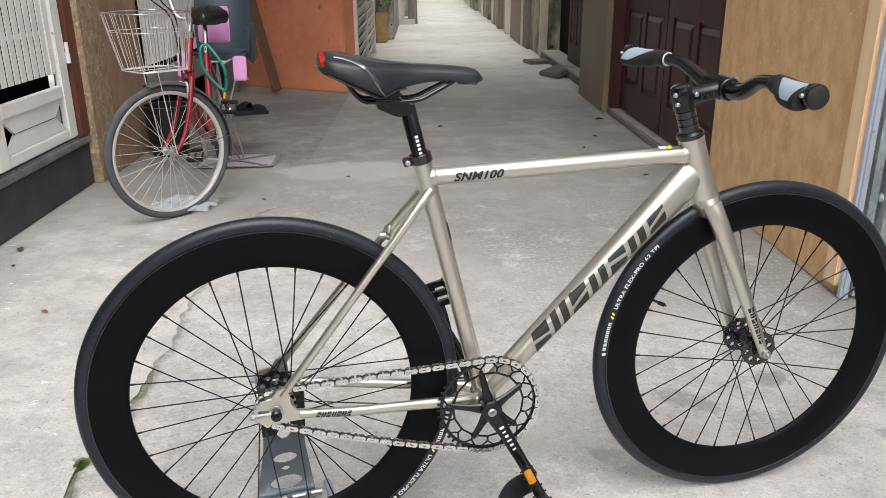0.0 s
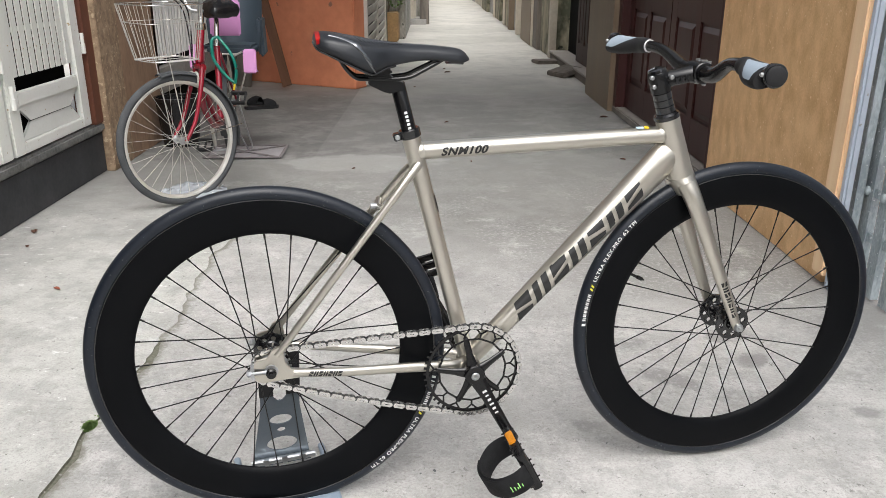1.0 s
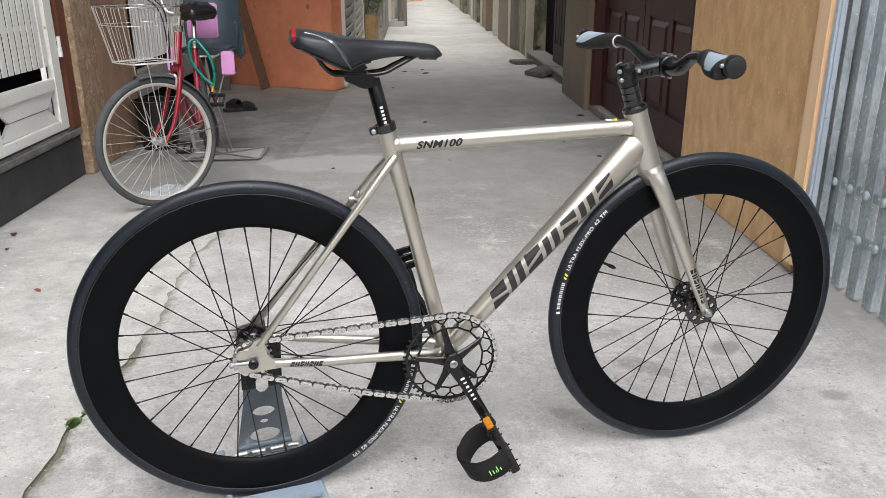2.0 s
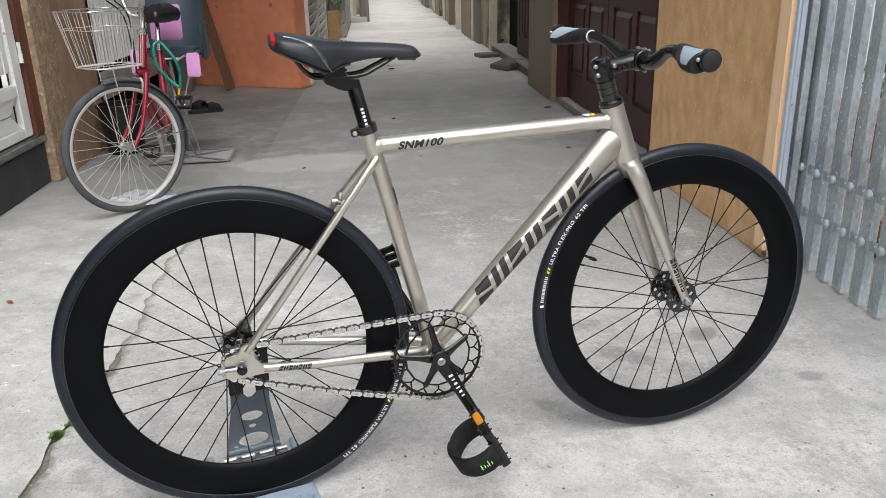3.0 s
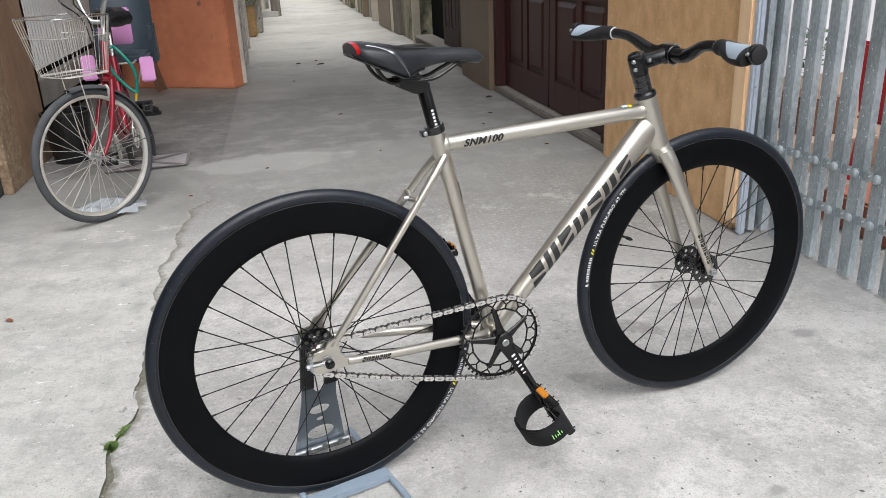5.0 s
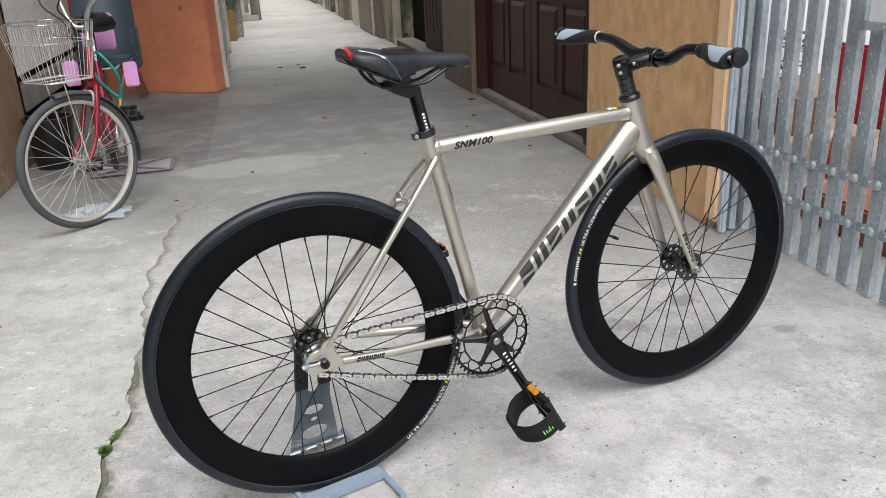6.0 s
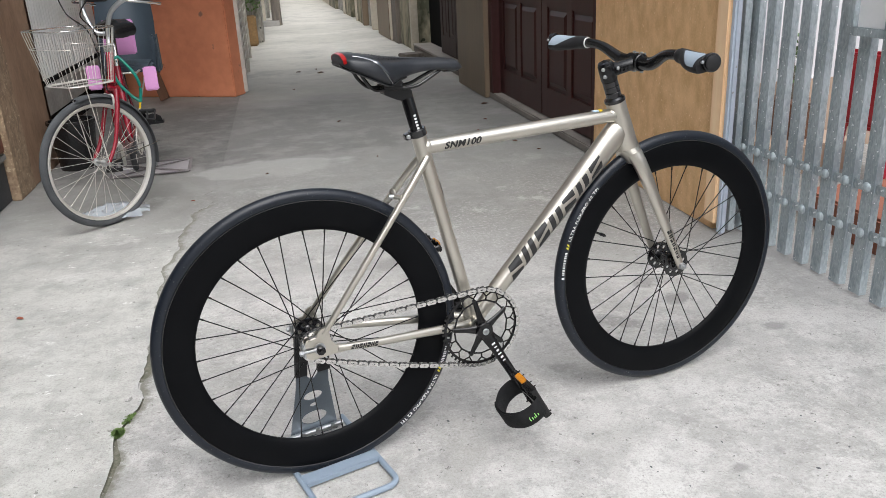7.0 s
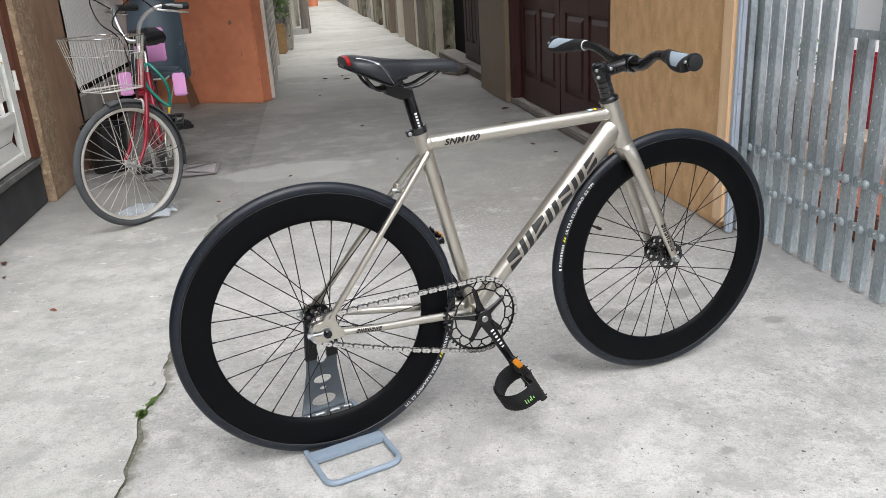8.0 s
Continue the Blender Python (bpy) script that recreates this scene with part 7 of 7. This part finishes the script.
for k in range(420):
    if k < 220:
        y = rnd.uniform(-0.9, 2.4)
        x, z, r = crack_x(y) + rnd.gauss(0.01, 0.02), -0.006, rnd.uniform(0.001, 0.0045)
    else:
        x, y, z, r = rnd.uniform(-1.3, 1.7), rnd.uniform(-0.9, 3.0), 0.0, rnd.uniform(0.0012, 0.0034)
    bmesh.ops.create_icosphere(bm, subdivisions=1, radius=r, matrix=pose(x, y, z, rnd.uniform(0, 360), rnd.uniform(0, 360), 0) @ Matrix.Diagonal((1, rnd.uniform(0.6, 1), rnd.uniform(0.5, 0.8), 1)))
solid("grit", bm, M_CEMENT, "grey grit and pebbles scattered on the concrete", "grit", kind="stuff")


# dark angular stone chips trodden into the rough pour
M_CHIPS = mat("dark_stone_chip", (0.075, 0.080, 0.088), (0.15, 0.15, 0.15), rough=0.8, scale=60, fine=300, bump=0.3, depth=0.0006)
bm = bmesh.new()
for k in range(150):
    x, y, r = rnd.uniform(0.1, 1.6), rnd.triangular(-1.1, 0.25, -0.75), rnd.uniform(0.0012, 0.0042) * (1.5 if k % 9 == 0 else 1.0)
    bmesh.ops.create_icosphere(bm, subdivisions=1, radius=r, matrix=pose(x, y, 0.0003, rnd.uniform(-12, 12), rnd.uniform(-12, 12), rnd.uniform(0, 360)) @ Matrix.Diagonal((1, rnd.uniform(0.35, 0.9), 0.35, 1)))
solid("stone_chips", bm, M_CHIPS, "dark angular stone chips trodden into the concrete", "stone chips", kind="stuff", sharp=15)


# ---- planter, post and plants up the lane ----
def planter():
    t = thing("planter", "ochre painted planter with a leafy green shrub", "planter", pose(-0.36, 11.3, 0))
    bm = bmesh.new()
    box(bm, (0.34, 0.9, 0.42), at=(0, 0, 0.21), bevel=0.02)
    part("box", bm, M_OCHRE, t)
    M_GREEN = mat("shrub_leaf", (0.05, 0.11, 0.02), (0.09, 0.15, 0.03), rough=0.5, scale=30, fine=200, bump=0.1, depth=0.0005)
    bm = bmesh.new()
    for k in range(700):
        a, b = rnd.uniform(0, 6.28), rnd.uniform(-0.6, 1.4)
        r = 0.36 * rnd.uniform(0.3, 1.0)
        c = Vector((r * math.cos(a) * 0.75, r * math.sin(a) * 1.2, 0.72 + 0.33 * math.sin(b) + rnd.uniform(-0.08, 0.08)))
        m = Matrix.Translation(c) @ pose(0, 0, 0, rnd.uniform(-60, 60), rnd.uniform(-60, 60), rnd.uniform(0, 360))
        s = rnd.uniform(0.025, 0.055)
        bm.faces.new([bm.verts.new(m @ Vector(q)) for q in ((0, -s, 0), (s * 0.45, 0, 0.006), (0, s, 0), (-s * 0.45, 0, 0.006))])
    part("foliage", bm, M_GREEN, t)
    for k in range(5):
        bm = bmesh.new()
        a = 1.25 * k
        sweep(bm, spline([(0, 0, 0.41), (0.06 * math.cos(a), 0.10 * math.sin(a), 0.62), (0.16 * math.cos(a), 0.26 * math.sin(a), 0.87)], 4), [0.012 - 0.008 * j / 8 for j in range(9)], 6)
        part("stem", bm, M_TIMBER, t)


planter()
bm = bmesh.new()
lathe(bm, [(0.095, 0), (0.09, 0.5), (0.085, 2.6)], 14, (0.165, 14.95, 0), "z")
for v in bm.verts:
    v.co.x += 0.012 * noise.noise((v.co.x * 9, v.co.y * 9, v.co.z * 3))
solid("timber_post", bm, M_TIMBER, "weathered grey timber post standing in the lane", "post")
wall("trim_post_base", (0.45, 0.4, 0.10), (-0.02, 14.95, 0.05), M_CEMENT, "grey cement footing beside the post")

# low clutter far up the lane, and a black tub behind the red bicycle
def tub(x, y, r, h, material, label):
    bm = bmesh.new()
    lathe(bm, [(r * 0.80, 0.0), (r, h * 0.93), (r * 1.06, h * 0.94), (r * 1.06, h), (r * 0.94, h), (r * 0.78, h * 0.1)], 28, axis="z")
    return solid("tub", bm, material, label, "tub", pose(x, y, 0.0))


tub(0.62, 29.0, 0.22, 0.32, M_ORANGE, "red-brown tub far up the lane")
tub(0.30, 27.5, 0.14, 0.42, M_CREAM, "pale bucket far up the lane")
tub(-1.265, 3.56, 0.135, 0.30, M_BLACKBAG, "black plastic tub standing behind the red bicycle")


# ---- yard behind the folding gate ----
M_REDPLASTIC = mat("red_chair_plastic", (0.42, 0.012, 0.035), (0.34, 0.010, 0.028), rough=0.3, scale=8, fine=100, bump=0.03, depth=0.0005)
M_TERRA = mat("terracotta_tile", (0.30, 0.12, 0.075), (0.24, 0.09, 0.055), rough=0.7, scale=6, fine=60, bump=0.2, depth=0.001)
M_TANTILE = mat("tan_wall_tile", (0.42, 0.32, 0.25), (0.36, 0.27, 0.20), rough=0.5, scale=5, fine=50, bump=0.1, depth=0.001)


def plastic_chair(m):
    t = thing("plastic_chair", "red moulded plastic chair in the yard behind the gate", "chair", m)
    bm = bmesh.new()
    box(bm, (0.34, 0.32, 0.03), at=(0, 0, 0.30), bevel=0.012)
    part("seat", bm, M_REDPLASTIC, t)
    bm = bmesh.new()
    box(bm, (0.03, 0.31, 0.34), pose(0.18, 0, 0.48, 0, 8, 0), 0.014)
    part("backrest", bm, M_REDPLASTIC, t)
    for sx in (-1, 1):
        for sy in (-1, 1):
            bm = bmesh.new()
            sweep(bm, [(0.16 * sx, 0.15 * sy, 0.0), (0.14 * sx, 0.13 * sy, 0.29)], [0.016, 0.02], 10)
            part("leg", bm, M_REDPLASTIC, t)


plastic_chair(pose(2.77, 1.52, 0.0, 0, 0, 186))


def potted_plant():
    """A low brown pot with a thin stem and a few leaves, in the yard."""
    t = thing("potted_plant", "thin green plant in a dark brown box pot", "potted plant", pose(2.62, 2.05, 0.151))
    bm = bmesh.new()
    box(bm, (0.22, 0.30, 0.19), at=(0, 0, 0.095), bevel=0.012)
    for v in bm.verts:
        k = 0.86 + 0.14 * v.co.z / 0.19
        v.co.x, v.co.y = v.co.x * k, v.co.y * k
    part("pot", bm, M_REDBROWN, t, "dark brown box pot")
    bm = bmesh.new()
    sweep(bm, spline([(0, 0.0, 0.185), (0.0, 0.02, 0.40), (0.01, 0.05, 0.72)], 6), [0.012 - 0.006 * k / 12 for k in range(13)], 8)
    part("stem", bm, M_TIMBER, t)
    leaves = mat("pot_plant_leaf", (0.045, 0.10, 0.03), (0.08, 0.14, 0.04), rough=0.5, scale=30, fine=200, bump=0.1, depth=0.0005)
    r2 = random.Random(8)
    bm = bmesh.new()
    for k in range(90):
        a, z = r2.uniform(0, 6.28), r2.uniform(0.26, 0.52)
        r = r2.uniform(0.01, 0.075)
        m = Matrix.Translation((r * math.cos(a), 0.02 + r * math.sin(a), z)) @ pose(0, 0, 0, r2.uniform(-60, 60), r2.uniform(-60, 60), r2.uniform(0, 360))
        s = r2.uniform(0.015, 0.035)
        bm.faces.new([bm.verts.new(m @ Vector(q)) for q in ((0, -s, 0), (s * 0.45, 0, 0.005), (0, s, 0), (-s * 0.45, 0, 0.005))])
    part("foliage", bm, leaves, t)


bm = bmesh.new()
box(bm, (0.50, 0.42, 0.15), at=(2.62, 2.02, 0.075), bevel=0.006)
solid("trim_yard_ledge", bm, M_TANTILE, "tan tiled ledge in the yard", "ledge", kind="structure")
potted_plant()
bm = bmesh.new()
box(bm, (0.7, 3.4, 0.14), at=(2.45, -0.5, 0.07), bevel=0.01)
solid("wall_yard_kerb", bm, M_TERRA, "terracotta tiled step inside the yard", "step", kind="structure")
bm = bmesh.new()
box(bm, (0.02, 6.0, 0.55), at=(4.085, 0.5, 0.275))
solid("wall_yard_dado", bm, M_TANTILE, "tan tiled dado of the yard wall", "wall", kind="structure")
bm = bmesh.new()
box(bm, (2.2, 0.02, 0.40), at=(2.93, 2.245, 0.20))
solid("wall_yard_dado_north", bm, M_TANTILE, "tan tiled dado of the yard wall", "wall", kind="structure")


M_YARDWHITE = mat("white_yard_stand_in", (0.86, 0.87, 0.88), (0.80, 0.81, 0.82), rough=0.35, scale=8, fine=80, bump=0.05, depth=0.0005)


def lock_plate():
    t = thing("gate_lock_plate", "galvanised lock plate on the gate, its opening filled by a white panel", "lock plate", pose(1.752, 0.488, 0))
    bm = bmesh.new()
    box(bm, (0.008, 0.20, 0.026), at=(0, 0, 0.850), bevel=0.002)
    part("plate", bm, M_ZINC, t)
    for y in (-0.075, 0.085):
        bm = bmesh.new()
        box(bm, (0.02, 0.03, 0.5), at=(-0.002, y, 1.113), bevel=0.002)
        part("side_bar", bm, M_ZINC, t)
    # white panel stands in for the bright yard wall behind an opening
    bm = bmesh.new()
    box(bm, (0.004, 0.128, 0.5), at=(0.004, 0.005, 1.113), bevel=0.001)
    part("panel", bm, M_YARDWHITE, t, "white panel standing in for the bright yard through the opening")


lock_plate()
